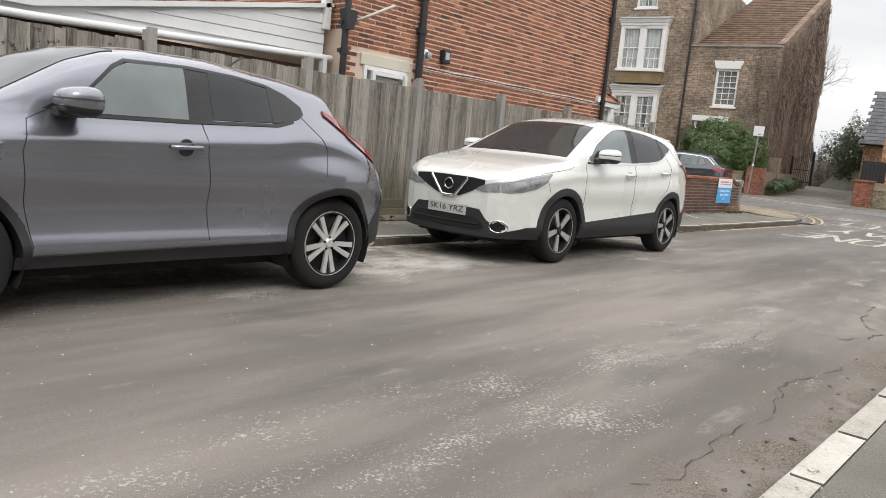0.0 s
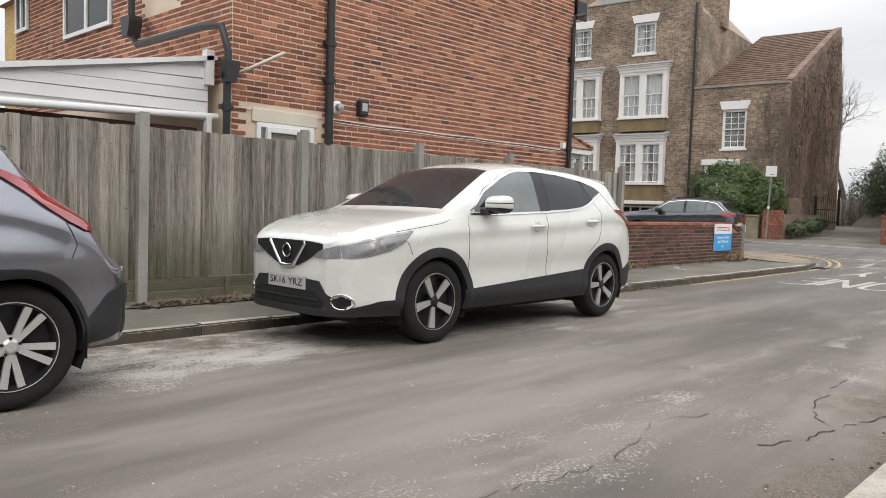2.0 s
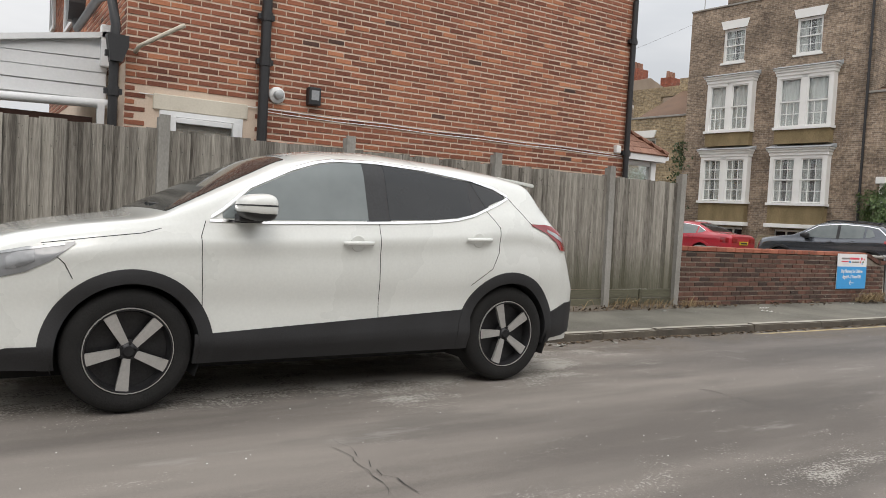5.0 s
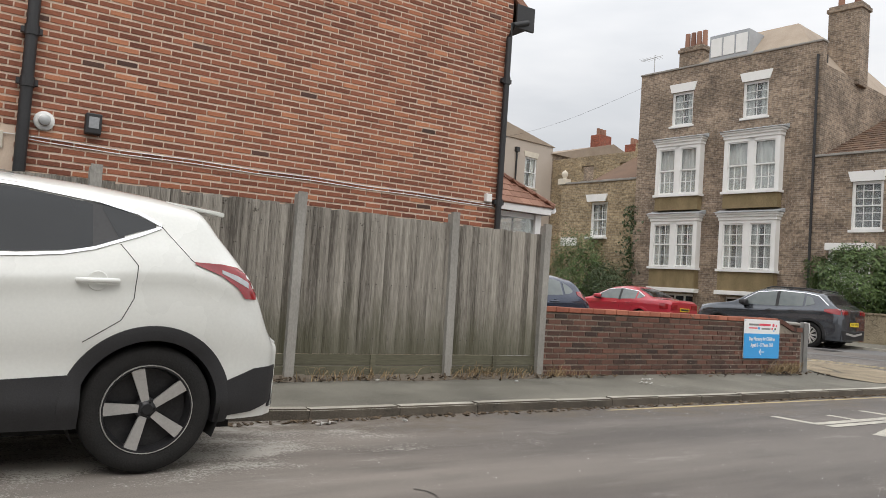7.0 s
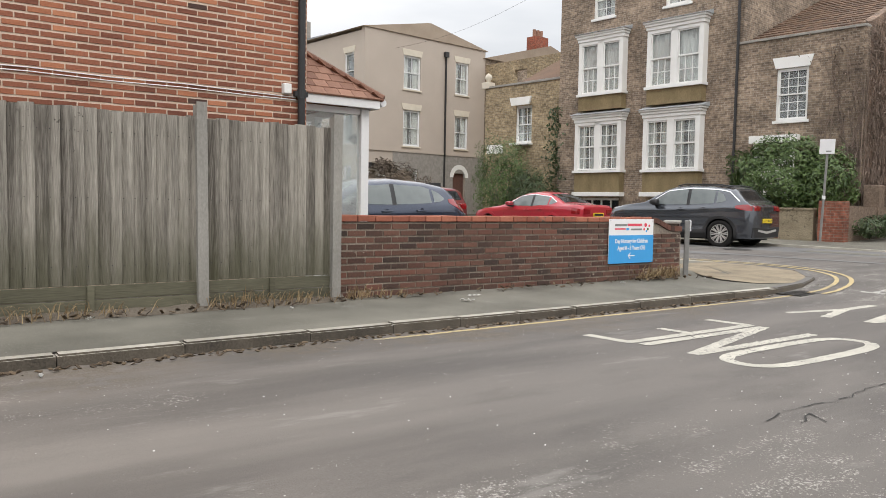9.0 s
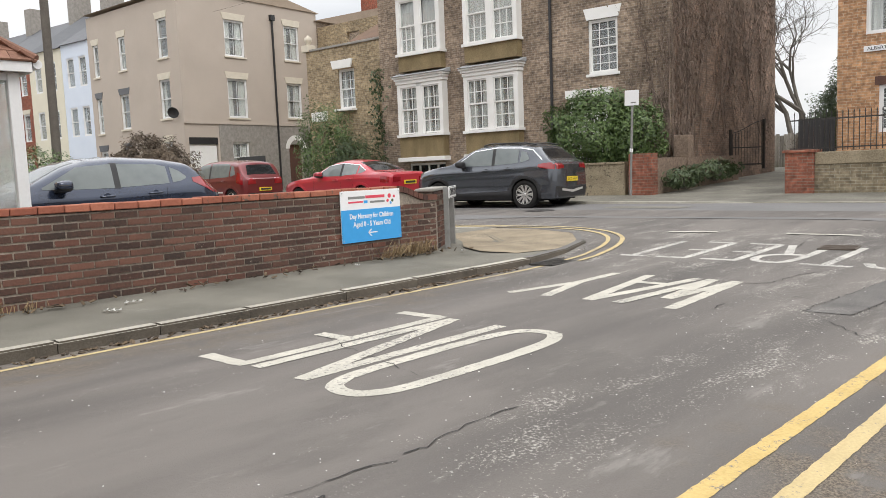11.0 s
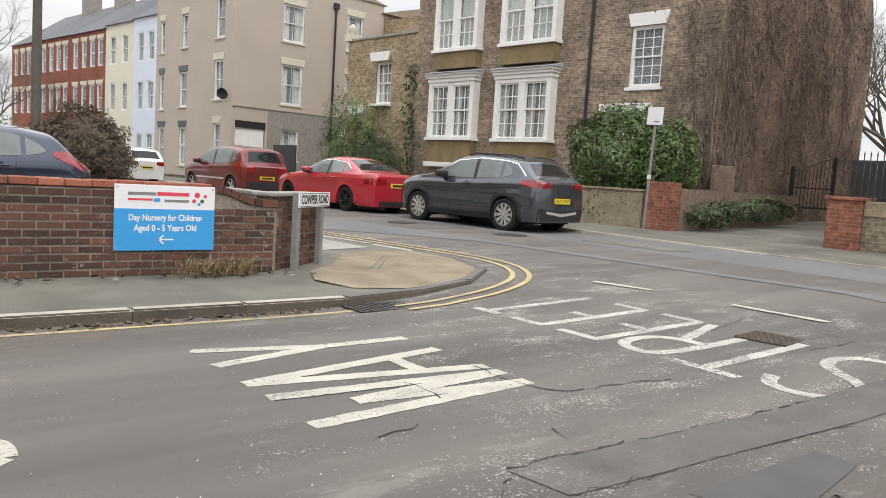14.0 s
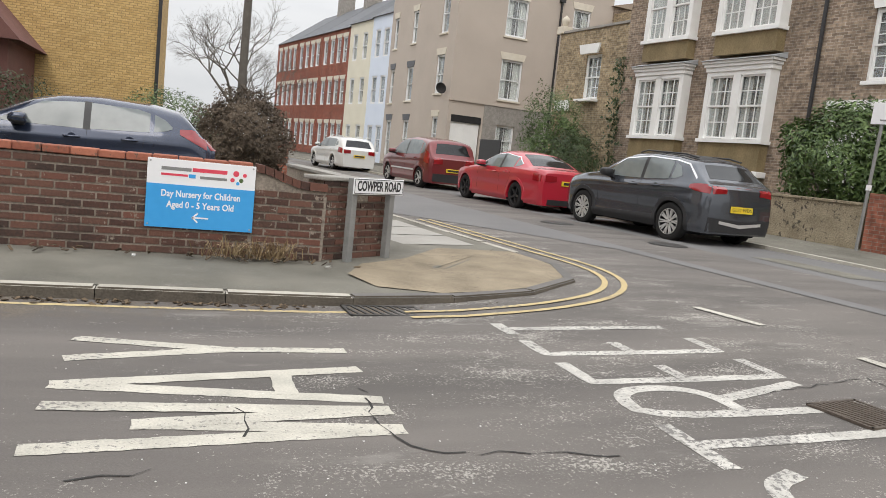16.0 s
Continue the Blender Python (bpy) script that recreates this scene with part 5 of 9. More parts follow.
def holed(bm, x0, x1, z0, z1, y0, y1, holes):
    """A wall with rectangular openings right through it."""
    gx = sorted({x0, x1, *(h[0] for h in holes), *(h[1] for h in holes)})
    gzs = sorted({z0, z1, *(h[2] for h in holes), *(h[3] for h in holes)})
    gx, gzs = [v for v in gx if x0 <= v <= x1], [v for v in gzs if z0 <= v <= z1]
    solid = {}
    for i in range(len(gx) - 1):
        for j in range(len(gzs) - 1):
            cx, cz = (gx[i] + gx[i + 1]) / 2, (gzs[j] + gzs[j + 1]) / 2
            solid[i, j] = not any(h[0] < cx < h[1] and h[2] < cz < h[3] for h in holes)
    pts = {}

    def v(i, j, k):
        if (i, j, k) not in pts:
            pts[i, j, k] = bm.verts.new((gx[i], y1 if k else y0, gzs[j]))
        return pts[i, j, k]
    for (i, j), s in solid.items():
        if not s:
            continue
        bm.faces.new((v(i, j, 0), v(i + 1, j, 0), v(i + 1, j + 1, 0), v(i, j + 1, 0)))
        bm.faces.new((v(i, j, 1), v(i, j + 1, 1), v(i + 1, j + 1, 1), v(i + 1, j, 1)))
        for di, dj, a, b in ((-1, 0, (i, j), (i, j + 1)), (1, 0, (i + 1, j + 1), (i + 1, j)), (0, -1, (i + 1, j), (i, j)), (0, 1, (i, j + 1), (i + 1, j + 1))):
            if not solid.get((i + di, j + dj), False):
                bm.faces.new((v(*a, 0), v(*b, 0), v(*b, 1), v(*a, 1)))
    bmesh.ops.recalc_face_normals(bm, faces=bm.faces[:])


# windows and porch of the brick house
side_win = thing("side_window", pose(0, HY, 0), "white top-hung window under a cream lintel in the brick wall", "window", kind="structure")
part("frame", boxed((8.62, 8.68, -0.04, 0.0, 1.6, 2.22), (9.50, 9.56, -0.04, 0.0, 1.6, 2.22), (8.68, 9.50, -0.04, 0.0, 2.16, 2.22), (8.68, 9.5, -0.04, 0, 1.6, 1.66)), UPVC, side_win)
part("casement", boxed((8.72, 8.78, -0.14, -0.08, 1.7, 2.15), (9.42, 9.48, -0.14, -0.08, 1.7, 2.15), (8.78, 9.42, -0.09, -0.03, 2.09, 2.15), bevel=0.006), UPVC, side_win, "open white casement")
part("pane", boxed((8.68, 9.5, -0.022, -0.016, 1.66, 2.16)), GLASS, side_win)
part("lintel", boxed((8.55, 9.62, -0.03, 0.02, 2.225, 2.40), bevel=0.01), CREAM_STONE, side_win, "cream stone lintel")

# lean-to conservatory with white cladding
lean = thing("lean_to", Matrix(), "white plastic clad lean-to roof against the brick house", "extension")
bm = bmesh.new()
prism(bm, [(8.12, 2.22), (8.12, 3.0), (4.0, 2.22), (-2.0, 2.16), (-2.0, 2.06), (4.0, 2.08)], 9.0, 9.06, "y")
part("end_cladding", bm, UPVC, lean)
for k in range(4):
    bm = bmesh.new()
    z = 2.30 + 0.15 * k
    x = 4.0 + (z + 0.03 - 2.22) / 0.78 * 4.12
    prism(bm, [(8.1, z), (8.1, z + 0.135), (x + 0.55, z + 0.10), (x, z - 0.04)], 8.972 - 0.006 * (k % 2), 9.0, "y")
    part("cladding_board", bm, UPVC, lean)
bm = bmesh.new()
prism(bm, [(8.2, 3.0), (8.2, 3.06), (4.0, 2.28), (-2.0, 2.22), (-2.0, 2.15), (4.0, 2.21)], 8.9, 12.5, "y")
part("roof", bm, UPVC, lean, "white roof sheets with pale edges")
bm = bmesh.new()
tube(bm, [(-2, 8.92, 2.04), (4.0, 8.92, 2.10), (8.2, 8.9, 2.25)], 0.05, 10)
part("gutter", bm, UPVC, lean, smooth=50)
part("corner_cap", boxed((8.04, 8.16, 8.9, 9.02, 2.66, 3.12), bevel=0.01), UPVC, lean)
part("corner_post", boxed((8.02, 8.09, 8.84, 8.94, 0.05, 2.24)), UPVC, lean)
part("wall", boxed((-2, 8.0, 9.06, 9.16, 0.05, 2.1)), BURNT_BRICK, lean, "dark wall below the cladding")
for z0, z1, y0, y1 in ((3.95, 5.2, 12.3, 14.3), (4.4, 5.3, 16.2, 16.9)):
    uw = part("upper_window", boxed((HX0 - 0.06, HX0 - 0.01, y0, y1, z0, z0 + 0.07), (HX0 - 0.06, HX0 - 0.01, y0, y1, z1 - 0.07, z1), (HX0 - 0.06, HX0 - 0.01, y0, y0 + 0.07, z0 + 0.07, z1 - 0.07),
                                    (HX0 - 0.06, HX0 - 0.01, y1 - 0.07, y1, z0 + 0.07, z1 - 0.07), (HX0 - 0.06, HX0 - 0.01, (y0 + y1) / 2 - 0.04, (y0 + y1) / 2 + 0.04, z0 + 0.07, z1 - 0.07)), UPVC, house, "white plastic window")
    part("pane", boxed((HX0 - 0.03, HX0 - 0.025, y0, y1, z0, z1)), DARK_GLASS, uw)

porch = thing("porch", Matrix(), "white framed porch with a clay tiled lean-to roof", "porch")
PX, PY = 17.05, 9.0
for x, y in ((16.06, PY), (PX, PY), (PX, 10.4), (PX, 11.8)):
    part("post", boxed((x - 0.06, x + 0.06, y, y + 0.12, 0.05, 2.36), bevel=0.008), UPVC, porch)
part("dwarf_wall", boxed((16.12, PX - 0.06, PY + 0.02, PY + 0.1, 0.05, 0.75)), UPVC, porch)
for a, b in (((16.12, PX - 0.06, PY + 0.03, PY + 0.09, 2.28, 2.36), (16.12, PX - 0.06, PY + 0.055, PY + 0.065, 0.8, 2.28)),):
    part("head", boxed(a), UPVC, porch)
    g = part("pane", boxed(b), GLASS, porch)
    g.visible_shadow = False
for y in (9.12, 10.52):
    g = part("pane", boxed((PX - 0.005, PX + 0.005, y, y + 1.28, 0.8, 2.28)), GLASS, porch)
    g.visible_shadow = False
part("fascia", boxed((16.0, PX + 0.16, PY - 0.12, PY - 0.08, 2.36, 2.47), (PX + 0.13, PX + 0.17, PY - 0.08, 12, 2.36, 2.47), bevel=0.005), UPVC, porch)
bm = bmesh.new()
tube(bm, [(PX + 0.22, PY - 0.1, 2.45), (PX + 0.22, 12, 2.45)], 0.05, 10)
part("gutter", bm, UPVC, porch, smooth=50)
roof_slope = math.atan2(0.95, 1.2)
for i in range(9):
    bm = bmesh.new()
    a = i / 9
    x, z = PX + 0.2 - 1.25 * a, 2.47 + 0.98 * a
    for k in range(12):
        y = PY - 0.14 + 0.26 * k + (0.13 if i % 2 else 0)
        if y < PY - 0.2 + 1.1 * a:
            continue
        box(bm, -0.19, 0.0, 0.004, 0.256, 0.0, 0.022, pose(x, y, z, 0, math.degrees(roof_slope) - 2 + 1.5 * ((k * 7 + i) % 3 - 1), 0))
    part("tile_course", bm, CLAY, porch)
for i in range(9):
    # the hipped end towards the street
    bm = bmesh.new()
    a = i / 9
    y, z, end = PY - 0.14 + 1.2 * a, 2.47 + 0.98 * a, PX + 0.2 - 1.25 * a
    x = 16.0 - (0.1 if i % 2 else 0)
    while x < end - 0.04:
        x0, x1 = max(x, 16.0), min(x + 0.2, end)
        box(bm, x0 + 0.003, x1 - 0.003, 0.0, 0.19, 0.0, 0.022, pose(0, y, z, math.degrees(math.atan2(0.98, 1.2)) - 3, 0, 0))
        x += 0.2
    part("tile_course", bm, CLAY, porch)
bm = bmesh.new()
prism(bm, [(PY - 0.1, 2.38), (PY + 1.2, 2.38), (PY + 1.1, 3.38)], 16.0, 16.02, "x")
part("roof_edge", bm, CLAY, porch)
bm = bmesh.new()
tube(bm, [(16.0, PY + 1.07, 3.47), (PX + 0.2, PY - 0.13, 2.5)], 0.05, 8)
part("hip_tile", bm, CLAY, porch)


# ---- the tall brown brick house with bay windows ----
tall = thing("bay_window_house", F, "tall three-storey brown brick house with white bay windows", "house")
TW = [(-2.17, -1.15, 8.55, 10.0), (1.05, 2.1, 8.5, 9.95)]
BAYS = [(-2.68, -0.48, 2.52, 4.45), (0.50, 2.80, 2.50, 4.42), (-2.58, -0.50, 5.56, 7.62), (0.56, 2.82, 5.54, 7.62)]
bm = bmesh.new()
holed(bm, -3.8, 4.1, 0.2, 11.0, 0.0, 0.32, TW + [(a + 0.08, b - 0.08, c, d) for a, b, c, d in BAYS] + [(-2.5, -0.7, 0.75, 1.45), (0.7, 2.6, 0.75, 1.45)])
part("front_wall", bm, BROWN_BRICK, tall)
part("side_wall", boxed((3.78, 4.1, 0.32, 10, 0.2, 10.2)), BROWN_BRICK, tall)
part("side_wall", boxed((-3.8, -3.48, 0.32, 10, 0.2, 10.2)), BROWN_BRICK, tall)
part("back_wall", boxed((-3.48, 3.78, 9.7, 10, 0.2, 10.2)), BROWN_BRICK, tall)
part("parapet_cap", boxed((-3.84, 4.14, -0.04, 0.36, 11.0, 11.07), bevel=0.01), CONCRETE, tall, "grey parapet coping")
bm = bmesh.new()
lo = [(-3.6, 0.5), (3.9, 0.5), (3.9, 9.8), (-3.6, 9.8)]
hi = [(-0.9, 3.2), (1.6, 3.2), (1.6, 7), (-0.9, 7)]
vl, vh = [bm.verts.new((x, y, 10.3)) for x, y in lo], [bm.verts.new((x, y, 13.1)) for x, y in hi]
bm.faces.new(vh)
bm.faces.new(vl[::-1])
for i in range(4):
    bm.faces.new((vl[i], vl[(i + 1) % 4], vh[(i + 1) % 4], vh[i]))
part("roof", bm, TAN_TILE, tall, "pale brown hipped roof")
dorm = part("dormer", boxed((-1.5, 0.3, 1.6, 3.6, 10.9, 12.75)), LEAD, tall, "flat lead-covered dormer")
for k in range(3):
    part("dormer_pane", boxed((-1.42 + 0.58 * k, -0.92 + 0.58 * k, 1.57, 1.61, 11.8, 12.6)), WHITE_PAINT, dorm)
for x, y, w, h, pots in ((-3.2, 2.8, 1.2, 13.0, 4), (3.62, 2.8, 1.25, 13.3, 2)):
    ch = part("chimney", boxed((x - w / 2, x + w / 2, y, y + 0.8, 10.0, h), (x - w / 2 - 0.06, x + w / 2 + 0.06, y - 0.06, y + 0.86, h - 0.25, h - 0.1)), BROWN_BRICK, tall, "brick chimney stack")
    for k in range(pots):
        bm = bmesh.new()
        px = x - w / 2 + w * (k + 0.5) / pots
        tube(bm, [(px, y + 0.4, h), (px, y + 0.4, h + 0.75)], 0.13, 10, taper=0.11)
        part("chimney_pot", bm, CLAY, ch, "orange clay chimney pot")
for a, b, c, d in TW:
    sash(tall, a, b, c, d, y=0.12, cols=2, rows=2, lintel_h=0.36, curtain=1)


def bay(x0, x1, z0, z1, top, below, storey):
    """A shallow boarded bay with two sashes, a moulded cornice, a lead cap and a rendered panel below."""
    yf = -0.33
    mid = (x0 + x1) / 2
    b = part("bay_window", boxed((x0, x0 + 0.16, yf, 0.02, z0, z1), (x1 - 0.16, x1, yf, 0.02, z0, z1), (mid - 0.13, mid + 0.13, yf, yf + 0.14, z0, z1),
                                 (x0 + 0.16, x1 - 0.16, yf, yf + 0.14, z1 - 0.12, z1), (x0 - 0.05, x1 + 0.05, yf - 0.07, 0.0, z0 - 0.1, z0)), WHITE_PAINT, tall, "white painted wooden bay window")
    part("cornice", boxed((x0 - 0.04, x1 + 0.04, yf - 0.04, 0, z1, z1 + 0.13), (x0 - 0.08, x1 + 0.08, yf - 0.09, 0, z1 + 0.13, z1 + 0.22), (x0 - 0.13, x1 + 0.13, yf - 0.14, 0, z1 + 0.22, z1 + 0.30), bevel=0.012), WHITE_PAINT, b, "moulded white cornice")
    bm = bmesh.new()
    prism(bm, [(yf - 0.2, z1 + 0.30), (0.0, z1 + 0.46), (0.0, z1 + 0.30)], x0 - 0.17, x1 + 0.17, "x")
    part("lead_cap", bm, LEAD, b, "grey lead cap")
    part("panel", boxed((x0 + 0.02, x1 - 0.02, yf + 0.02, 0.0, below, z0 - 0.1)), OCHRE, b, "ochre stained rendered panel")
    for a, c in ((x0 + 0.16, mid - 0.13), (mid + 0.13, x1 - 0.16)):
        for lo, hi, yy in ((z0 + 0.02, (z0 + z1) / 2, yf + 0.07), ((z0 + z1) / 2 - 0.04, z1 - 0.12, yf + 0.04)):
            bm = bmesh.new()
            box(bm, a, c, yy, yy + 0.03, lo, lo + 0.05)
            box(bm, a, c, yy, yy + 0.03, hi - 0.05, hi)
            box(bm, a, a + 0.05, yy, yy + 0.03, lo + 0.05, hi - 0.05)
            box(bm, c - 0.05, c, yy, yy + 0.03, lo + 0.05, hi - 0.05)
            for i in (1, 2):
                x = a + (c - a) * i / 3
                if storey == 0 or lo < (z0 + z1) / 2 - 0.1:
                    box(bm, x - 0.014, x + 0.014, yy + 0.004, yy + 0.026, lo + 0.05, hi - 0.05)
            if storey == 0 or lo < (z0 + z1) / 2 - 0.1:
                box(bm, a + 0.05, c - 0.05, yy + 0.006, yy + 0.024, (lo + hi) / 2 - 0.014, (lo + hi) / 2 + 0.014)
            part("sash", bm, WHITE_PAINT, b)
        p = part("pane", boxed((a, c, yf + 0.10, yf + 0.106, z0, z1 - 0.12)), GLASS, b)
        p.visible_shadow = False
        bm = bmesh.new()
        n = 16
        cv = [[bm.verts.new((a + (c - a) * k / n, yf + 0.2 + 0.025 * math.sin(k * 1.9), z)) for z in (z0, z1)] for k in range(n + 1)]
        for i, (c0, c1) in enumerate(zip(cv, cv[1:])):
            if storey or not 5 < i < 10:
                bm.faces.new((c0[0], c1[0], c1[1], c0[1]))
        part("curtain", bm, CURTAIN, b, "white net curtain")


bay(-2.68, -0.48, 2.55, 4.45, 4.75, 1.68, 0)
bay(0.50, 2.80, 2.52, 4.42, 4.72, 1.68, 0)
bay(-2.58, -0.50, 5.58, 7.62, 7.93, 4.92, 1)
bay(0.56, 2.82, 5.56, 7.62, 7.9, 4.90, 1)
for x0, x1 in ((-2.75, -0.45), (0.42, 2.85)):
    part("band", boxed((x0, x1, -0.36, 0.0, 1.52, 1.68), bevel=0.012), WHITE_PAINT, tall, "white band under the bay")
for x0, x1 in ((-2.5, -0.7), (0.7, 2.6)):
    bw = part("basement_window", boxed((x0, x1, 0.1, 0.16, 0.75, 0.83), (x0, x1, 0.1, 0.16, 1.37, 1.45), *((x0 + (x1 - x0) * k / 4 - 0.03, x0 + (x1 - x0) * k / 4 + 0.03, 0.1, 0.16, 0.83, 1.37) for k in range(5))), WHITE_PAINT, tall)
    part("pane", boxed((x0, x1, 0.15, 0.156, 0.75, 1.45)), DARK_GLASS, bw)
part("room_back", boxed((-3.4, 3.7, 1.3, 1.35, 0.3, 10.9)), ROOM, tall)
bm = bmesh.new()
tube(bm, [(3.95, -0.06, 0.3), (3.95, -0.06, 10.5)], 0.05, 8)
part("drainpipe", bm, BLACK_PLASTIC, tall)
aerial = thing("roof_aerial", F @ pose(-3.6, 0.6, 9.5), "thin metal television aerial on the roof", "aerial")
bm = bmesh.new()
tube(bm, [(0, 0, -0.5), (0, 0, 2.6)], 0.02, 6)
tube(bm, [(-0.7, 0, 2.45), (0.4, 0, 2.5)], 0.012, 6)
for k in range(6):
    tube(bm, [(-0.65 + 0.18 * k, -0.25, 2.46), (-0.65 + 0.18 * k, 0.25, 2.46)], 0.008, 5)
part("mast", bm, STEEL, aerial)

# ---- the creeper-grown wing to its right ----
wing = thing("creeper_wing", F, "two-storey brown brick wing with a tiled roof and creeper", "house")
bm = bmesh.new()
SW = (5.30, 6.32, 4.02, 5.72)
holed(bm, 4.1, 8.0, 0.2, 6.7, 0.0, 0.3, [SW, (4.75, 5.9, 0.5, 2.9)])
part("front_wall", bm, BROWN_BRICK, wing)
bm = bmesh.new()
prism(bm, [(0.3, 0.2), (11.4, 0.2), (11.4, 7.2), (10.0, 11.0), (9.4, 10.8), (0.3, 6.9)], 7.7, 8.0, "x")
part("gable_wall", bm, CREEPER_WALL, wing)
part("parapet_cap", boxed((3.95, 8.0, -0.06, 0.32, 6.7, 6.78), bevel=0.01), CONCRETE, wing, "pale coping over the wing wall")
sash(wing, *SW, y=0.1, cols=3, rows=3, lintel_h=0.36, curtain=0)
dw = part("door_surround", boxed((4.65, 4.78, -0.12, 0.02, 0.3, 3.3), (5.88, 6.0, -0.12, 0.02, 0.3, 3.3), (4.55, 6.15, -0.25, 0.0, 3.3, 3.55), bevel=0.01), WHITE_PAINT, wing, "white door surround with a flat hood")
part("door", boxed((4.78, 5.88, 0.05, 0.1, 0.3, 3.1), bevel=0.01), WHITE_PAINT, dw)
bm = bmesh.new()
slope = math.atan2(10.9 - 6.8, 9.6)
for i in range(26):
    y, z = 0.3 + 9.6 * i / 26, 6.8 + 4.1 * i / 26
    for k in range(16):
        x = 4.12 + 0.23 * k
        if x > 7.75:
            continue
        box(bm, 0.0, 0.21, 0.0, 0.44, 0.0, 0.05, pose(x, y, z, math.degrees(slope) - 4, 4, 0))
part("roof", bm, BROWN_TILE, wing, "mossy brown pantile roof")
part("roof_deck", boxed((4.1, 7.7, 0, 10.4, -0.06, -0.02), m=pose(0, 0.3, 6.75, math.degrees(slope), 0, 0)), BROWN_TILE, wing)
bm = bmesh.new()
r = random.Random(21)


def climb(on_side, u, z, topz, thick, sway):
    """One stem, wandering up the wall from a place on it; it forks on the way."""
    pts = []
    drift = r.uniform(-0.5, 0.5) * sway
    while z < topz:
        o = r.uniform(0.02, 0.08)
        pts.append((8.0 + o, u, z) if on_side else (u, -o, z))
        drift = 0.7 * drift + r.uniform(-sway, sway)
        u += drift
        u = min(max(u, 0.05), 11.2) if on_side else min(max(u, 6.0), 8.0)
        z += r.uniform(0.12, 0.34)
        if r.random() < 0.10 and thick > 0.012:
            climb(on_side, u, z, min(topz, z + r.uniform(0.5, 2.2)), thick * 0.5, sway * 1.6)
    if len(pts) > 2:
        tube(bm, pts, thick, 4, taper=0.005)


for k in range(96):
    on_side = k > 26
    u = (abs(r.gauss(0, 1.1)) if k < 56 else r.uniform(0.5, 10.8)) if on_side else 8.0 - abs(r.gauss(0, 0.55))
    topz = (min(6.6 + 0.42 * u, 10.4) if u < 9.8 else 7.5) if on_side else r.uniform(4.5, 7.0)
    climb(on_side, u, r.uniform(0.3, 1.6) if k < 56 else r.uniform(1.6, 6.0), topz * r.uniform(0.6, 1.0), r.uniform(0.010, 0.030), 0.075 if k < 56 else 0.15)
part("creeper", bm, IVY_STEM, wing, "leafless brown creeper stems in an uneven tangle")
bm = bmesh.new()
for k in range(26000):
    on_side = r.random() < 0.88
    u = r.uniform(0, 11) if on_side else 8.0 - abs(r.gauss(0, 0.6))
    z = r.uniform(0.6, 10.4)
    density = min(0.6, 0.02 + 0.15 * (z - 2.2)) + 0.75 * noise.noise(Vector((u * 0.45, z * 0.45, 3.0 if on_side else 9.0))) + 0.5 * noise.noise(Vector((u * 1.7, z * 1.7, 5.0))) + (0.3 if u < 1.5 and on_side else 0)
    if z > (6.6 + 0.42 * u if on_side else 7.0) or (u > 10 and z > 7.6) or r.random() > density:
        continue
    o = r.uniform(0.02, 0.15)
    p = Vector((8.0 + o, u, z)) if on_side else Vector((u, -o, z))
    d = Vector((r.uniform(-0.04, 0.10), r.uniform(-0.2, 0.2), r.uniform(-0.26, 0.08)))
    n = Vector((r.uniform(-1, 1), r.uniform(-1, 1), r.uniform(-1, 1))).normalized() * r.uniform(0.008, 0.026)
    bm.faces.new([bm.verts.new(p + n), bm.verts.new(p - n), bm.verts.new(p + d)])
tagged(part("creeper_tangle", bm, IVY_STEM, wing, "tangle of fine dead creeper twigs"), kind="stuff")

# ---- the small yellow stock brick wing to the left ----
stock = thing("stock_brick_wing", F, "small two-storey yellow stock brick wing with a parapet", "house")
bm = bmesh.new()
W1 = (-6.45, -5.5, 3.85, 5.5)
holed(bm, -8.35, -3.8, 0.2, 6.45, 0.25, 0.55, [W1])
part("front_wall", bm, YELLOW_STOCK, stock)
part("side_wall", boxed((-8.35, -8.05, 0.55, 9, 0.2, 6.45)), YELLOW_STOCK, stock)
part("coping", boxed((-8.4, -3.8, 0.2, 0.6, 6.45, 6.54), bevel=0.01), CONCRETE, stock, "pale coping stones")
sash(stock, *W1, y=0.36, cols=3, rows=2, lintel_h=0.34, curtain=1)
part("plaque", boxed((-8.2, -7.2, 0.215, 0.25, 3.45, 3.85), bevel=0.01), WHITE_PAINT, stock, "blank white plaque")
urn = part("finial", boxed((-8.55, -8.1, 0.15, 0.6, 6.45, 6.75), bevel=0.02), CREAM_STONE, stock, "stone finial on the parapet")
bm = bmesh.new()
lathe(bm, [(0.06, 0), (0.1, 0.08), (0.17, 0.2), (0.15, 0.32), (0.04, 0.42), (0.001, 0.46)], 14, pose(-8.32, 0.38, 6.75, 90, 0, 0))
part("urn", bm, CREAM_STONE, urn, smooth=50)
bm = bmesh.new()
prism(bm, [(0.6, 6.2), (5.5, 8.7), (9, 6.2)], -7.8, -3.8, "x")
part("roof", bm, BROWN_TILE, stock)
part("roof_block", boxed((-8.0, -4.5, 5.5, 12, 6.0, 9.4)), YELLOW_STOCK, stock)
bm = bmesh.new()
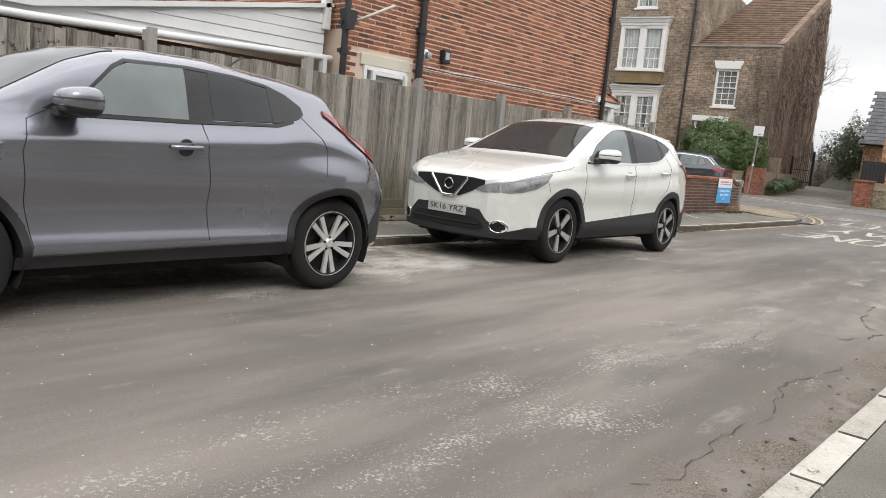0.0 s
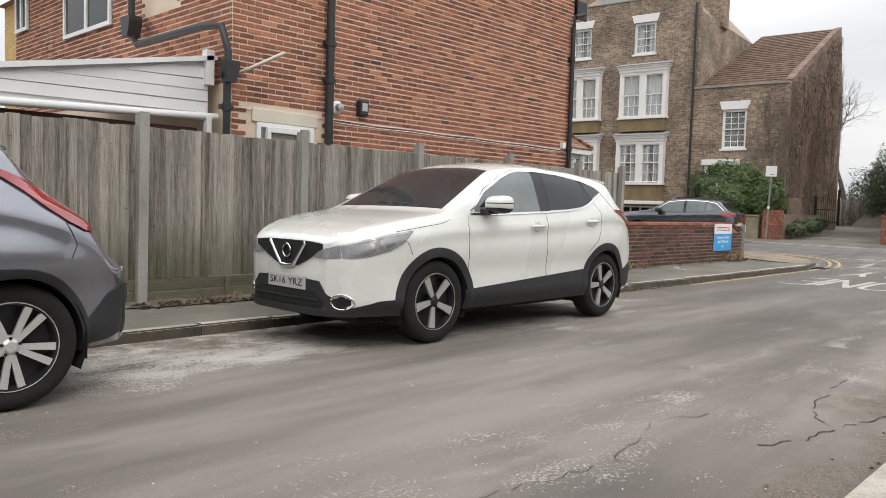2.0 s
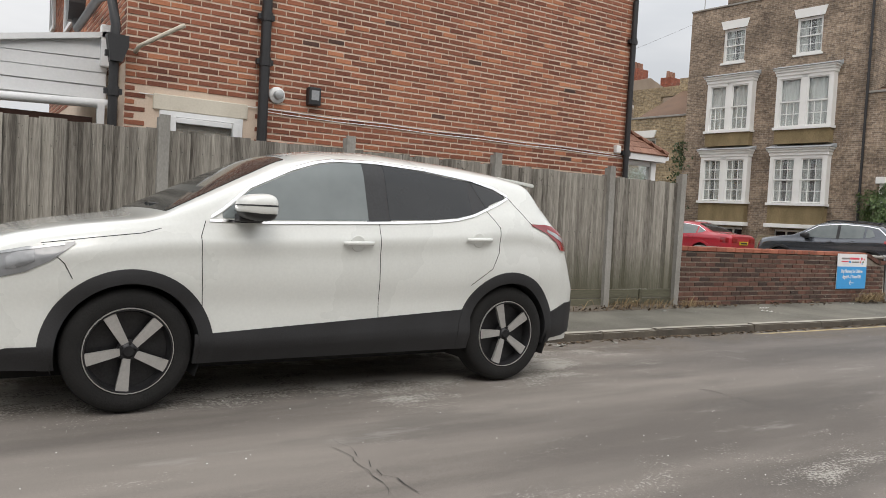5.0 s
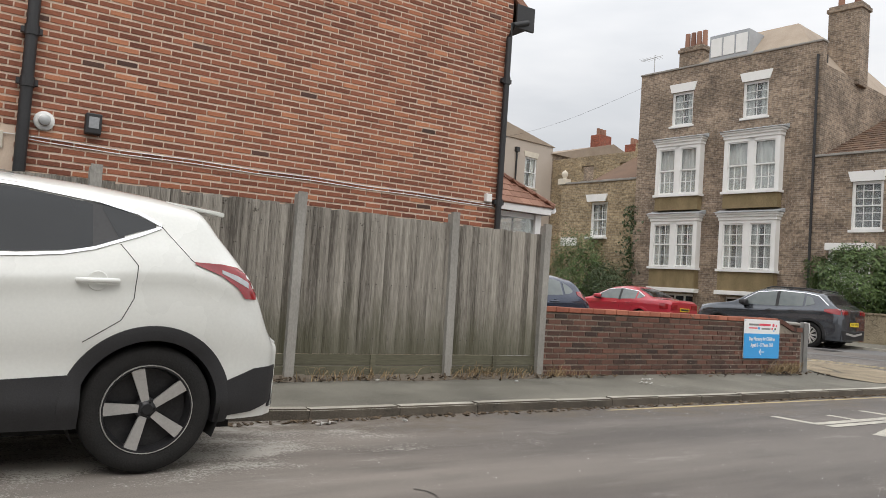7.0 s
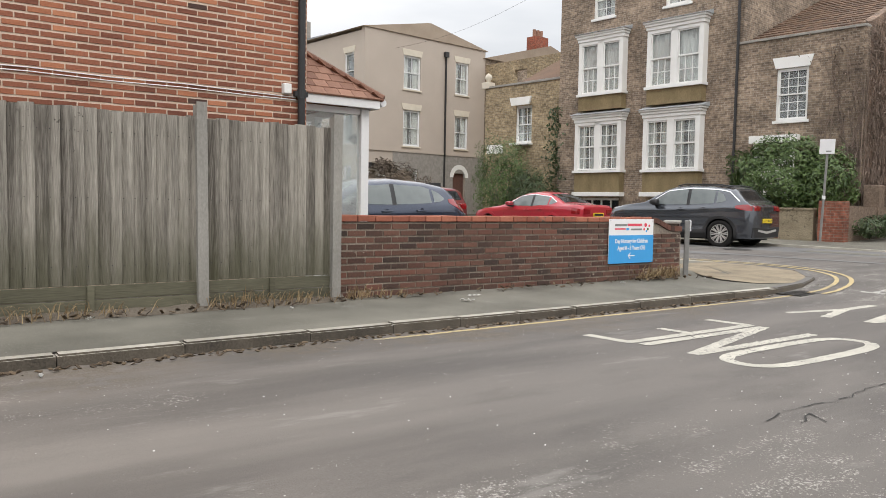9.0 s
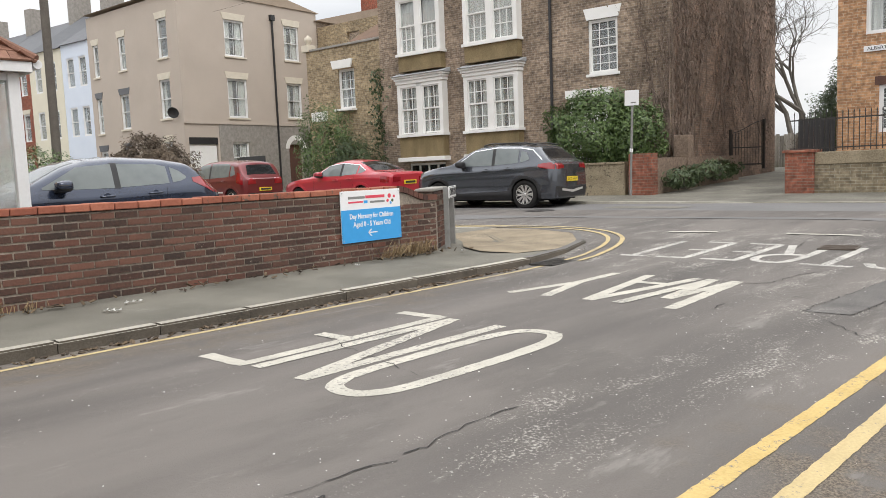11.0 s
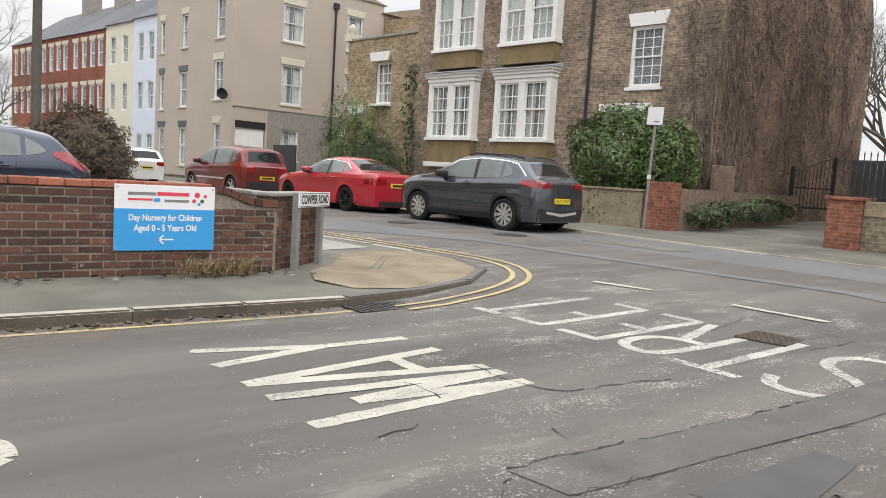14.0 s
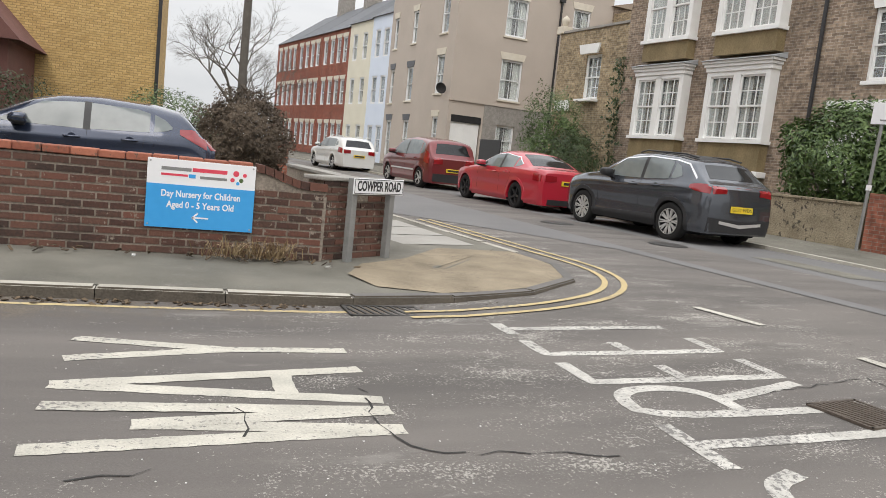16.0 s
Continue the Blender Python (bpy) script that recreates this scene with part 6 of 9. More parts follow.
for k in range(260):
    u, z = -3.95 + r.gauss(0, 0.22), r.uniform(0.5, 5.2)
    p = Vector((u, 0.2 - r.uniform(0.05, 0.35), z))
    for q in range(3):
        d = Vector((r.uniform(-0.12, 0.12), r.uniform(-0.1, 0.02), r.uniform(-0.14, 0.14)))
        n = d.cross(Vector((0.3, 1, 0.2))).normalized() * 0.05
        bm.faces.new([bm.verts.new(p), bm.verts.new(p + d * 0.5 + n), bm.verts.new(p + d), bm.verts.new(p + d * 0.5 - n)])
tagged(part("wall_ivy", bm, LEAF_DARK, stock, "dark ivy on the wall"), kind="stuff")

# ---- the beige rendered corner house ----
beige = thing("beige_house", F, "three-storey beige rendered corner house", "house")
G = pose(-17.5, 0, 0, 0, 0, 90)     # its side, looking down the road
BW = [(2.78, 4.05, 7.68, 9.6), (2.78, 4.05, 4.42, 6.5), (6.85, 7.95, 7.8, 9.75), (6.85, 7.95, 4.5, 6.5), (2.85, 3.95, 1.5, 3.1), (0.2, 1.95, 0.6, 3.35), (6.75, 7.8, 0.7, 3.0)]
bm = bmesh.new()
holed(bm, 0, 9.4, 0.2, 10.75, 0, 0.3, BW)
bmesh.ops.transform(bm, matrix=G, verts=bm.verts[:])
part("side_wall", bm, BEIGE, beige)
RWN = [(-19.4, -18.5, 7.5, 9.5), (-23.3, -22.6, 7.3, 9.1), (-26.1, -25.5, 7.2, 9.0), (-19.5, -18.55, 4.4, 6.4), (-23.5, -22.6, 4.1, 6.0), (-26.1, -25.5, 4.0, 6.0), (-19.4, -18.7, 1.4, 3.2), (-23.4, -22.6, 0.9, 3.0), (-26.1, -25.3, 0.6, 3.0)]
bm = bmesh.new()
holed(bm, -26.6, -17.5 - 0.3, 0.2, 10.6, 0.0, 0.3, RWN)
part("street_wall", bm, BEIGE, beige)
bm = bmesh.new()
holed(bm, 2.05, 9.38, 0.22, 4.05, -0.03, 0.0, [b for b in BW if b[3] < 3.5 and b[0] > 2])
bmesh.ops.transform(bm, matrix=G, verts=bm.verts[:])
part("roughcast", bm, ROUGHCAST, beige, "grey roughcast lower wall")
part("string_course", boxed((-0.05, 9.4, -0.07, 0, 4.05, 4.17), m=G), BEIGE, beige)
part("back_wall", boxed((-26.6, -17.8, 9.1, 9.4, 0.2, 10.5)), BEIGE, beige)
bm = bmesh.new()
prism(bm, [(-0.2, 10.75), (4.7, 11.7), (9.6, 10.75)], -26.6, -17.42, "x")
part("roof", bm, TAN_TILE, beige, "low pale tiled roof")
grp = []
for i, b in enumerate(BW[:5]):
    w = sash(beige, *b, y=0.1, cols=2, rows=1, lintel_mat=CREAM_STONE, lintel_h=0.36 if i < 4 else 0.0, stone="" if i == 4 else "lintel", curtain=1, frame_mat=UPVC, sill=CREAM_STONE)
    w.matrix_basis = G
door = part("garage_door", boxed((0.25, 1.9, 0.1, 0.15, 0.6, 3.0), (1.05, 1.1, 0.085, 0.1, 0.6, 3.0), bevel=0.006, m=G), WHITE_PAINT, beige, "white boarded double doors")
part("transom", boxed((0.2, 1.95, 0.02, 0.1, 3.0, 3.35), m=G), BLACK_PLASTIC, door, "dark open transom")
arch = part("arched_door", boxed((6.8, 7.75, 0.12, 0.18, 0.7, 3.0), m=G), BURNT_BRICK, beige, "dark door under a white arch")
bm = bmesh.new()
for k in range(9):
    a0, a1 = math.pi * k / 9, math.pi * (k + 1) / 9
    prism(bm, [(7.28 + q * math.cos(a), 2.75 + q * math.sin(a)) for q, a in ((0.5, a0), (0.78, a0), (0.78, a1), (0.5, a1))], -0.05, 0.1, "y")
bmesh.ops.transform(bm, matrix=G, verts=bm.verts[:])
part("arch", bm, WHITE_PAINT, arch, "white arch over the door")
for i, b in enumerate(RWN):
    sash(beige, *b, y=0.1, cols=1, rows=1, lintel_mat=CREAM_STONE if i in (0, 1, 2, 3, 6) else SLATE, lintel_h=0.34, curtain=1 if i % 2 else 0, frame_mat=UPVC, sill=CREAM_STONE)
bm = bmesh.new()
tube(bm, [(6.0, -0.07, 0.3), (6.0, -0.07, 9.9)], 0.06, 8)
box(bm, 5.85, 6.15, -0.18, 0.0, 9.9, 10.2)
bmesh.ops.transform(bm, matrix=G, verts=bm.verts[:])
part("drainpipe", bm, BLACK_PLASTIC, beige)
dish = thing("satellite_dish", F @ pose(-17.9, -0.35, 4.6, 0, 0, 40), "small dark satellite dish on the house wall", "satellite dish")
bm = bmesh.new()
lathe(bm, [(0.001, 0.09), (0.15, 0.06), (0.28, 0.0), (0.29, 0.01)], 18, pose(0, 0, 0, 20, 0, 0))
tube(bm, [(0, 0.09, 0), (0.1, 0.36, -0.1)], 0.02, 6)
part("reflector", bm, BLACK_PLASTIC, dish)
brick_back = thing("rear_house", F, "brown brick house with a long tiled roof behind", "house")
bm = bmesh.new()
holed(bm, -17.45, -8.5, 0.2, 9.9, 9.45, 9.7, [(-15, -14, 8.0, 9.3), (-12, -11, 8.0, 9.3)])
part("front_wall", bm, YELLOW_STOCK, brick_back)
part("side_wall", boxed((9.4, 22, 0.0, 0.3, 0.2, 10.3), m=G), BROWN_BRICK, brick_back)
for x in (10.2, 14.0, 17.5):
    w = sash(brick_back, x, x + 1.1, 7.9, 9.5, y=-0.06, cols=1, rows=1, curtain=0, lintel_h=0.34, sill=False)
    w.matrix_basis = G
bm = bmesh.new()
prism(bm, [(9.2, 10.3), (15.5, 12.0), (22, 10.3)], -26.6, -17.3, "x")
part("roof", bm, TAN_TILE, brick_back, "pale tiled roof")
for y in (14.5, 18.5):
    ch = part("chimney", boxed((-18.6, -17.7, y, y + 1.2, 10.5, 12.6)), ROW_RED, brick_back, "red brick chimney stack")
    for k in range(3):
        bm = bmesh.new()
        tube(bm, [(-18.15, y + 0.25 + 0.35 * k, 12.6), (-18.15, y + 0.25 + 0.35 * k, 13.1)], 0.12, 8)
        part("chimney_pot", bm, CLAY, ch)


# ---- the painted and red brick terrace beyond ----
def terrace(x0, x1, ly, height, wall, label, wins, lintel, roof_mat=SLATE, pots=True):
    h = thing("terraced_house", F @ pose(x0, ly, 0, 0, 0, 3.5), label, "house", "houses of the terrace")
    w = x1 - x0
    holes = []
    for wx in wins:
        for z in (0.9, 4.0, 6.9):
            holes.append((wx, wx + 0.8, z, z + 1.75))
    bm = bmesh.new()
    holed(bm, 0, w, 0.2, height, 0, 0.3, holes)
    part("front_wall", bm, wall, h)
    part("party_wall", boxed((0, 0.25, 0.3, 8, 0.2, height), (w - 0.25, w, 0.3, 8, 0.2, height)), wall, h)
    bm = bmesh.new()
    prism(bm, [(-0.15, height), (4.0, height + 3.0), (8.2, height)], 0, w, "x")
    part("roof", bm, roof_mat, h, "grey slate roof")
    for hx in holes:
        sash(h, *hx, y=0.08, cols=1, rows=1, lintel_mat=lintel, lintel_h=0.28, curtain=0, frame_mat=UPVC, sill=False, stone="lintel" if lintel else "")
    if pots:
        ch = part("chimney", boxed((w - 0.9, w - 0.1, 3.4, 4.6, height + 1.6, height + 4.4)), ROUGHCAST, h, "chimney stack")
    return h


terrace(-29.6, -26.6, -0.15, 9.45, BLUE_WALL, "pale blue painted three-storey terraced house", (0.5, 1.8), None, pots=False)
terrace(-33.4, -29.6, -0.4, 9.35, CREAM_WALL, "cream painted three-storey terraced house", (0.6, 2.3), None)
for k in range(3):
    terrace(-39.0 - 5.6 * k, -33.4 - 5.6 * k, -0.75 - 0.36 * k, 9.2, ROW_RED, "red brick three-storey terraced house with cream lintels", (0.5, 1.9, 3.2, 4.4), CREAM_STONE)

# ---- the mews house and its boundary wall ----
mews = thing("mews_house", F, "modern orange brick house with white sash windows", "house")
MWN = [(13.12, 14.12, 4.25, 6.3), (13.45, 14.45, 1.68, 2.92), (15.6, 16.5, 4.5, 6.3)]
bm = bmesh.new()
holed(bm, 12.45, 22, 0.2, 7.2, 0.5, 0.8, MWN)
part("front_wall", bm, MEWS_BRICK, mews)
part("side_wall", boxed((12.45, 12.75, 0.8, 9, 0.2, 7.2)), MEWS_BRICK, mews)
bm = bmesh.new()
prism(bm, [(0.2, 7.1), (4.7, 10), (9.2, 7.1)], 12.2, 22, "x")
part("roof", bm, SLATE, mews)
for b in MWN:
    sash(mews, *b, y=0.6, cols=2 if b[2] > 4 else 4, rows=1 if b[2] > 4 else 2, stone="", curtain=1 if b[2] > 4 else 0, frame_mat=UPVC, sill=False)
    part("window_head", boxed((b[0] - 0.1, b[1] + 0.1, 0.49, 0.52, b[3], b[3] + 0.22)), BURNT_BRICK, mews)
wl_ = thing("wall_lantern", F @ pose(15.1, 0.35, 2.9), "white coach lantern on the brick wall", "lantern")
part("lantern_body", boxed((-0.09, 0.09, -0.09, 0.09, -0.2, 0.12), bevel=0.03), WHITE_PAINT, wl_)
part("lantern_cap", boxed((-0.06, 0.06, -0.06, 0.06, 0.12, 0.2), (-0.02, 0.02, 0, 0.16, -0.25, -0.2), bevel=0.01), WHITE_PAINT, wl_)
ns = thing("street_name_plate", F @ pose(13.62, 0.47, 3.87, 90, 0, 0), "white street name plate reading ALBERT MEWS", "sign")
part("plate", boxed((-0.54, 0.54, -0.075, 0.075, -0.01, 0.01), bevel=0.006), SIGN_WHITE, ns)
letters("ALBERT  MEWS", 0.12, pose(0, 0, 0.013), SIGN_BLACK, ns, width=0.92)
bw = thing("boundary_wall", F, "low buff brick boundary wall with red piers and iron railings", "wall", kind="structure")
part("pier", boxed((11.95, 12.6, -2.75, -2.15, 0.0, 1.22), (11.9, 12.65, -2.8, -2.1, 1.22, 1.29), bevel=0.008), STUMP_BRICK, bw, "red brick end pier")
part("pier", boxed((14.9, 15.6, -2.75, -2.15, 0.0, 2.22), (14.85, 15.65, -2.8, -2.1, 2.22, 2.32), bevel=0.008), STUMP_BRICK, bw, "tall red brick pier")
part("wall_run", boxed((12.6, 14.9, -2.65, -2.35, 0.0, 0.92)), BUFF_BLOCK, bw)
part("sloped_cap", boxed((12.6, 14.9, -2.68, -2.3, 0.92, 1.22), bevel=0.02), DULL_STONE, bw, "weathered stone capping")
part("wall_run", boxed((15.6, 22, -2.65, -2.35, 0.0, 0.92), (15.6, 22, -2.68, -2.3, 0.92, 1.22)), BUFF_BLOCK, bw)
part("return_run", boxed((11.95, 12.2, -2.1, 8, 0.0, 1.2)), BUFF_BLOCK, bw)
rails = thing("iron_railings", F, "dark iron railings on the low wall", "railing")
bm = bmesh.new()
box(bm, 12.0, 14.9, -2.52, -2.48, 1.30, 1.33)
box(bm, 12.0, 14.9, -2.52, -2.48, 1.98, 2.01)
part("rail", bm, IRON, rails)
bm = bmesh.new()
tube(bm, [(0, 0, 1.24), (0, 0, 2.12)], 0.011, 6)
tube(bm, [(0, 0, 2.12), (0, 0, 2.2)], 0.02, 6, taper=0.002)
bar = part("bar", bm, IRON, rails)
for k in range(24):
    o = bar if k == 0 else new("bar", bar.data)
    o.parent = rails
    o.matrix_basis = pose(12.1 + 0.118 * k, -2.5, 0)
shed_fence = thing("board_screen", F, "dark board screen behind the railings", "screen")
for k in range(7):
    part("board", boxed((12.05 + 0.12 * k, 12.16 + 0.12 * k, -1.9, -1.87, 0.9, 2.05)), BLACK_PLASTIC, shed_fence)

# ---- the end of the alley ----
alley = thing("alley_house", F, "low orange brick house with a dark tiled roof", "house")
part("street_wall", boxed((10.6, 18, 11.6, 11.9, 0.2, 3.5)), MEWS_BRICK, alley)
part("side_wall", boxed((10.6, 10.9, 11.9, 18, 0.2, 3.5)), MEWS_BRICK, alley)
bm = bmesh.new()
prism(bm, [(11.9, 3.4), (14.8, 6.3), (17.9, 3.4)], 10.62, 18, "x")
part("gable", bm, MEWS_BRICK, alley)
for i in range(15):
    bm = bmesh.new()
    a = i / 15
    for k in range(24):
        x = 10.35 + 0.32 * k + (0.16 if i % 2 else 0)
        box(bm, 0.004, 0.314, 0.0, 0.33, 0.0, 0.03, pose(x, 11.25 + 3.6 * a, 3.3 + 3.2 * a, math.degrees(math.atan2(3.2, 3.6)) - 3, 0, 0))
    part("tile_course", bm, SLATE, alley)
sky_w = part("roof_window", boxed((-0.4, 0.4, 0.0, 0.08, -0.02, 0.08), (-0.4, 0.4, 0.82, 0.9, -0.02, 0.08), (-0.4, -0.32, 0.08, 0.82, -0.02, 0.08), (0.32, 0.4, 0.08, 0.82, -0.02, 0.08), m=pose(12.0, 12.4, 4.4, 42, 0, 0)), UPVC, alley, "white framed roof window")
part("pane", boxed((-0.32, 0.32, 0.08, 0.82, 0.0, 0.04), m=pose(12.0, 12.4, 4.4, 42, 0, 0)), LEAD, sky_w)
bm = bmesh.new()
tube(bm, [(10.4, 11.3, 3.28), (18, 11.3, 3.28)], 0.055, 8)
part("gutter", bm, BLACK_PLASTIC, alley)
bm = bmesh.new()
lathe(bm, [(0.001, 0.06), (0.12, 0.045), (0.22, 0.0), (0.225, 0.004)], 20, pose(10.5, 11.4, 3.35, 10, 0, -15))
tube(bm, [(10.5, 11.4, 3.35), (10.6, 11.65, 3.1)], 0.015, 6)
part("satellite_dish", bm, UPVC, alley)
alley_fence = thing("alley_fence", F, "old board fence closing the alley", "fence", kind="structure")
for k in range(60):
    part("board", boxed((3.0 + 0.2 * k, 3.193 + 0.2 * k, 19.96 + 0.008 * (k % 2), 19.99 + 0.008 * (k % 2), 0.2, 2.3 + 0.03 * (k * 7 % 5 - 2))), OLD_WOOD, alley_fence)
board = thing("black_board", F, "black board leaning at the corner house wall", "board")
part("panel", boxed((-11.8, -10.0, -1.02, -0.98, 0.3, 2.1), bevel=0.008), BLACK_PLASTIC, board)

# ---- garden walls, gate, pole and lamp column on the far pavement ----
gw = thing("front_garden_wall", F, "low rendered garden wall ending in a red brick pier", "wall", kind="structure")
part("wall_run", boxed((1.5, 7.75, -2.75, -2.5, 0.0, 1.12)), DULL_STONE, gw)
part("wall_cap", boxed((1.5, 7.75, -2.78, -2.47, 1.12, 1.18), bevel=0.01), DULL_STONE, gw)
part("pier", boxed((7.9, 8.6, -2.8, -2.45, 0.0, 1.38), bevel=0.01), STUMP_BRICK, gw, "red brick pier")
part("return_run", boxed((8.35, 8.6, -2.45, 4.6, 0.0, 1.25)), FLINT, gw, "rubble wall along the alley")
part("pier", boxed((8.2, 8.65, -0.3, 0.15, 0.0, 1.9), bevel=0.02), FLINT, gw, "rough rubble pier")
gate = thing("iron_gate", F @ pose(8.3, 4.7, 0.75, 0, 0, 60), "dark iron bar gate standing open in the alley", "gate")
for x in (0, 1.5):
    part("gate_post", boxed((x - 0.04, x + 0.04, -0.04, 0.04, 0, 1.75 if x else 1.4), bevel=0.006), IRON, gate)
part("gate_rail", boxed((0.04, 1.46, -0.015, 0.015, 0.15, 0.2), (0.04, 1.46, -0.015, 0.015, 0.75, 0.79)), IRON, gate)
bm = bmesh.new()
tube(bm, [(0.02 + 0.146 * k, 0, 1.28 + 0.42 * step(0, 1, k / 10)) for k in range(11)], 0.014, 6)
part("top_rail", bm, IRON, gate)
for k in range(11):
    bm = bmesh.new()
    x = 0.08 + 0.132 * k
    tube(bm, [(x, 0, 0.12), (x, 0, 1.25 + 0.42 * step(0, 1, k / 10.5))], 0.010, 6)
    part("bar", bm, IRON, gate)
pole = thing("parking_sign", F @ pose(8.2, -3.35, 0.27, 0, 2.0, 0), "blank white plate on a grey metal post", "sign")
bm = bmesh.new()
tube(bm, [(0, 0, 0), (0, 0, 2.75)], 0.032, 12)
part("post", bm, GREY_POST, pole, smooth=50)
part("plate", boxed((-0.2, 0.2, -0.05, -0.035, 2.38, 2.78), bevel=0.006), SIGN_WHITE, pole)
part("plate_print", boxed((-0.02, 0.12, -0.053, -0.05, 2.44, 2.47)), GREY_POST, pole)
part("clip", boxed((-0.05, 0.05, -0.04, 0.04, 2.44, 2.48), (-0.05, 0.05, -0.04, 0.04, 2.68, 2.72)), STEEL, pole)
part("sticker", boxed((-0.034, 0.034, -0.034, 0.034, 1.15, 1.25)), SIGN_WHITE, pole)
lampc = thing("lamp_column", F @ pose(14.42, -3.2, 0.2, 0, 0.6, 0), "grey galvanised street lamp column", "street lamp")
bm = bmesh.new()
tube(bm, [(0, 0, 0), (0, 0, 1.7)], 0.10, 14)
part("base", bm, STEEL, lampc, smooth=50)
bm = bmesh.new()
tube(bm, [(0, 0, 1.7), (0, 0, 1.8), (0, 0, 7.0), (0, -0.6, 7.4)], 0.07, 12)
part("shaft", bm, STEEL, lampc, smooth=50)
part("band", boxed((-0.08, 0.08, -0.08, 0.08, 2.3, 2.75), bevel=0.02), FADED_YELLOW, lampc, "faded yellow sticker band")
part("lantern", boxed((-0.15, 0.15, -1.1, -0.5, 7.35, 7.5), bevel=0.03), STEEL, lampc)
tele = thing("telegraph_pole", pose(21.75, 21.9, 0), "tall dark timber telegraph pole", "pole")
bm = bmesh.new()
tube(bm, [(0, 0, 0), (0.05, 0, 9.5)], 0.12, 12, taper=0.10)
part("pole", bm, BARK, tele, smooth=50)

# ---- the golden brick building and small houses far behind the yard ----
gold = thing("golden_brick_house", pose(0, 0, 0), "golden yellow brick house with a blank side wall", "house")
part("side_wall", boxed((13.6, 19.45, 26.5, 36, 0, 9)), GOLD_BRICK, gold)
bm = bmesh.new()
prism(bm, [(13.3, 9), (16.5, 11.5), (19.75, 9)], 26.3, 36, "y")
part("roof", bm, CLAY, gold)
part("drainpipe", boxed((19.36, 19.47, 26.4, 26.48, 0, 9)), BLACK_PLASTIC, gold)
gab = thing("gabled_house", pose(14.5, 22.6, 0), "house with hanging red tiles and a white bay", "house")
part("body", boxed((-3, 1.4, 0, 7, 0, 3.1)), MAROON_TILE, gab)
bm = bmesh.new()
prism(bm, [(-3.4, 3.0), (-0.8, 5.8), (1.75, 3.0)], -0.4, 7, "y")
part("roof", bm, MAROON_TILE, gab, "dark red tiled gable roof")
part("bay", boxed((-0.9, 1.1, -0.35, 0, 0.6, 2.7), bevel=0.02), WHITE_PAINT, gab, "white bay")
for k in range(3):
    part("bay_pane", boxed((-0.8 + 0.62 * k, -0.28 + 0.62 * k, -0.36, -0.34, 1.3, 2.5)), DARK_GLASS, gab)

# plain houses across the street, behind the walker
opposite = thing("opposite_terrace", Matrix(), "plain grey rendered houses on the walker's side of the street", "house", kind="structure")
part("front_wall", boxed((-20, 18.5, -7.4, -7.0, 0, 4.9)), ROUGHCAST, opposite)
bm = bmesh.new()
prism(bm, [(-6.8, 4.8), (-10.3, 6.6), (-14.3, 4.8)], -20, 18.5, "x")
part("roof", bm, SLATE, opposite)

bm = bmesh.new()
tube(bm, [F @ Vector((-3.7 - 1.42 * k, 0.2 + 0.2 * k, 10.6 - 0.07 * k - 0.5 * math.sin(math.pi * k / 10))) for k in range(11)], 0.005, 5)
tagged(part("overhead_cable", bm, BLACK_PLASTIC), "thin dark cable slung between the tall houses", "cable")


# ---- vehicles ----
def paint(name, colour, metal=0.0, rough=0.35):
    return surface(name, tuple(c * 0.9 for c in colour), tuple(min(1, c * 1.08) for c in colour), rough, 1.5, 60, 0.0, metal=metal, coat=1.0, spread=0.7)


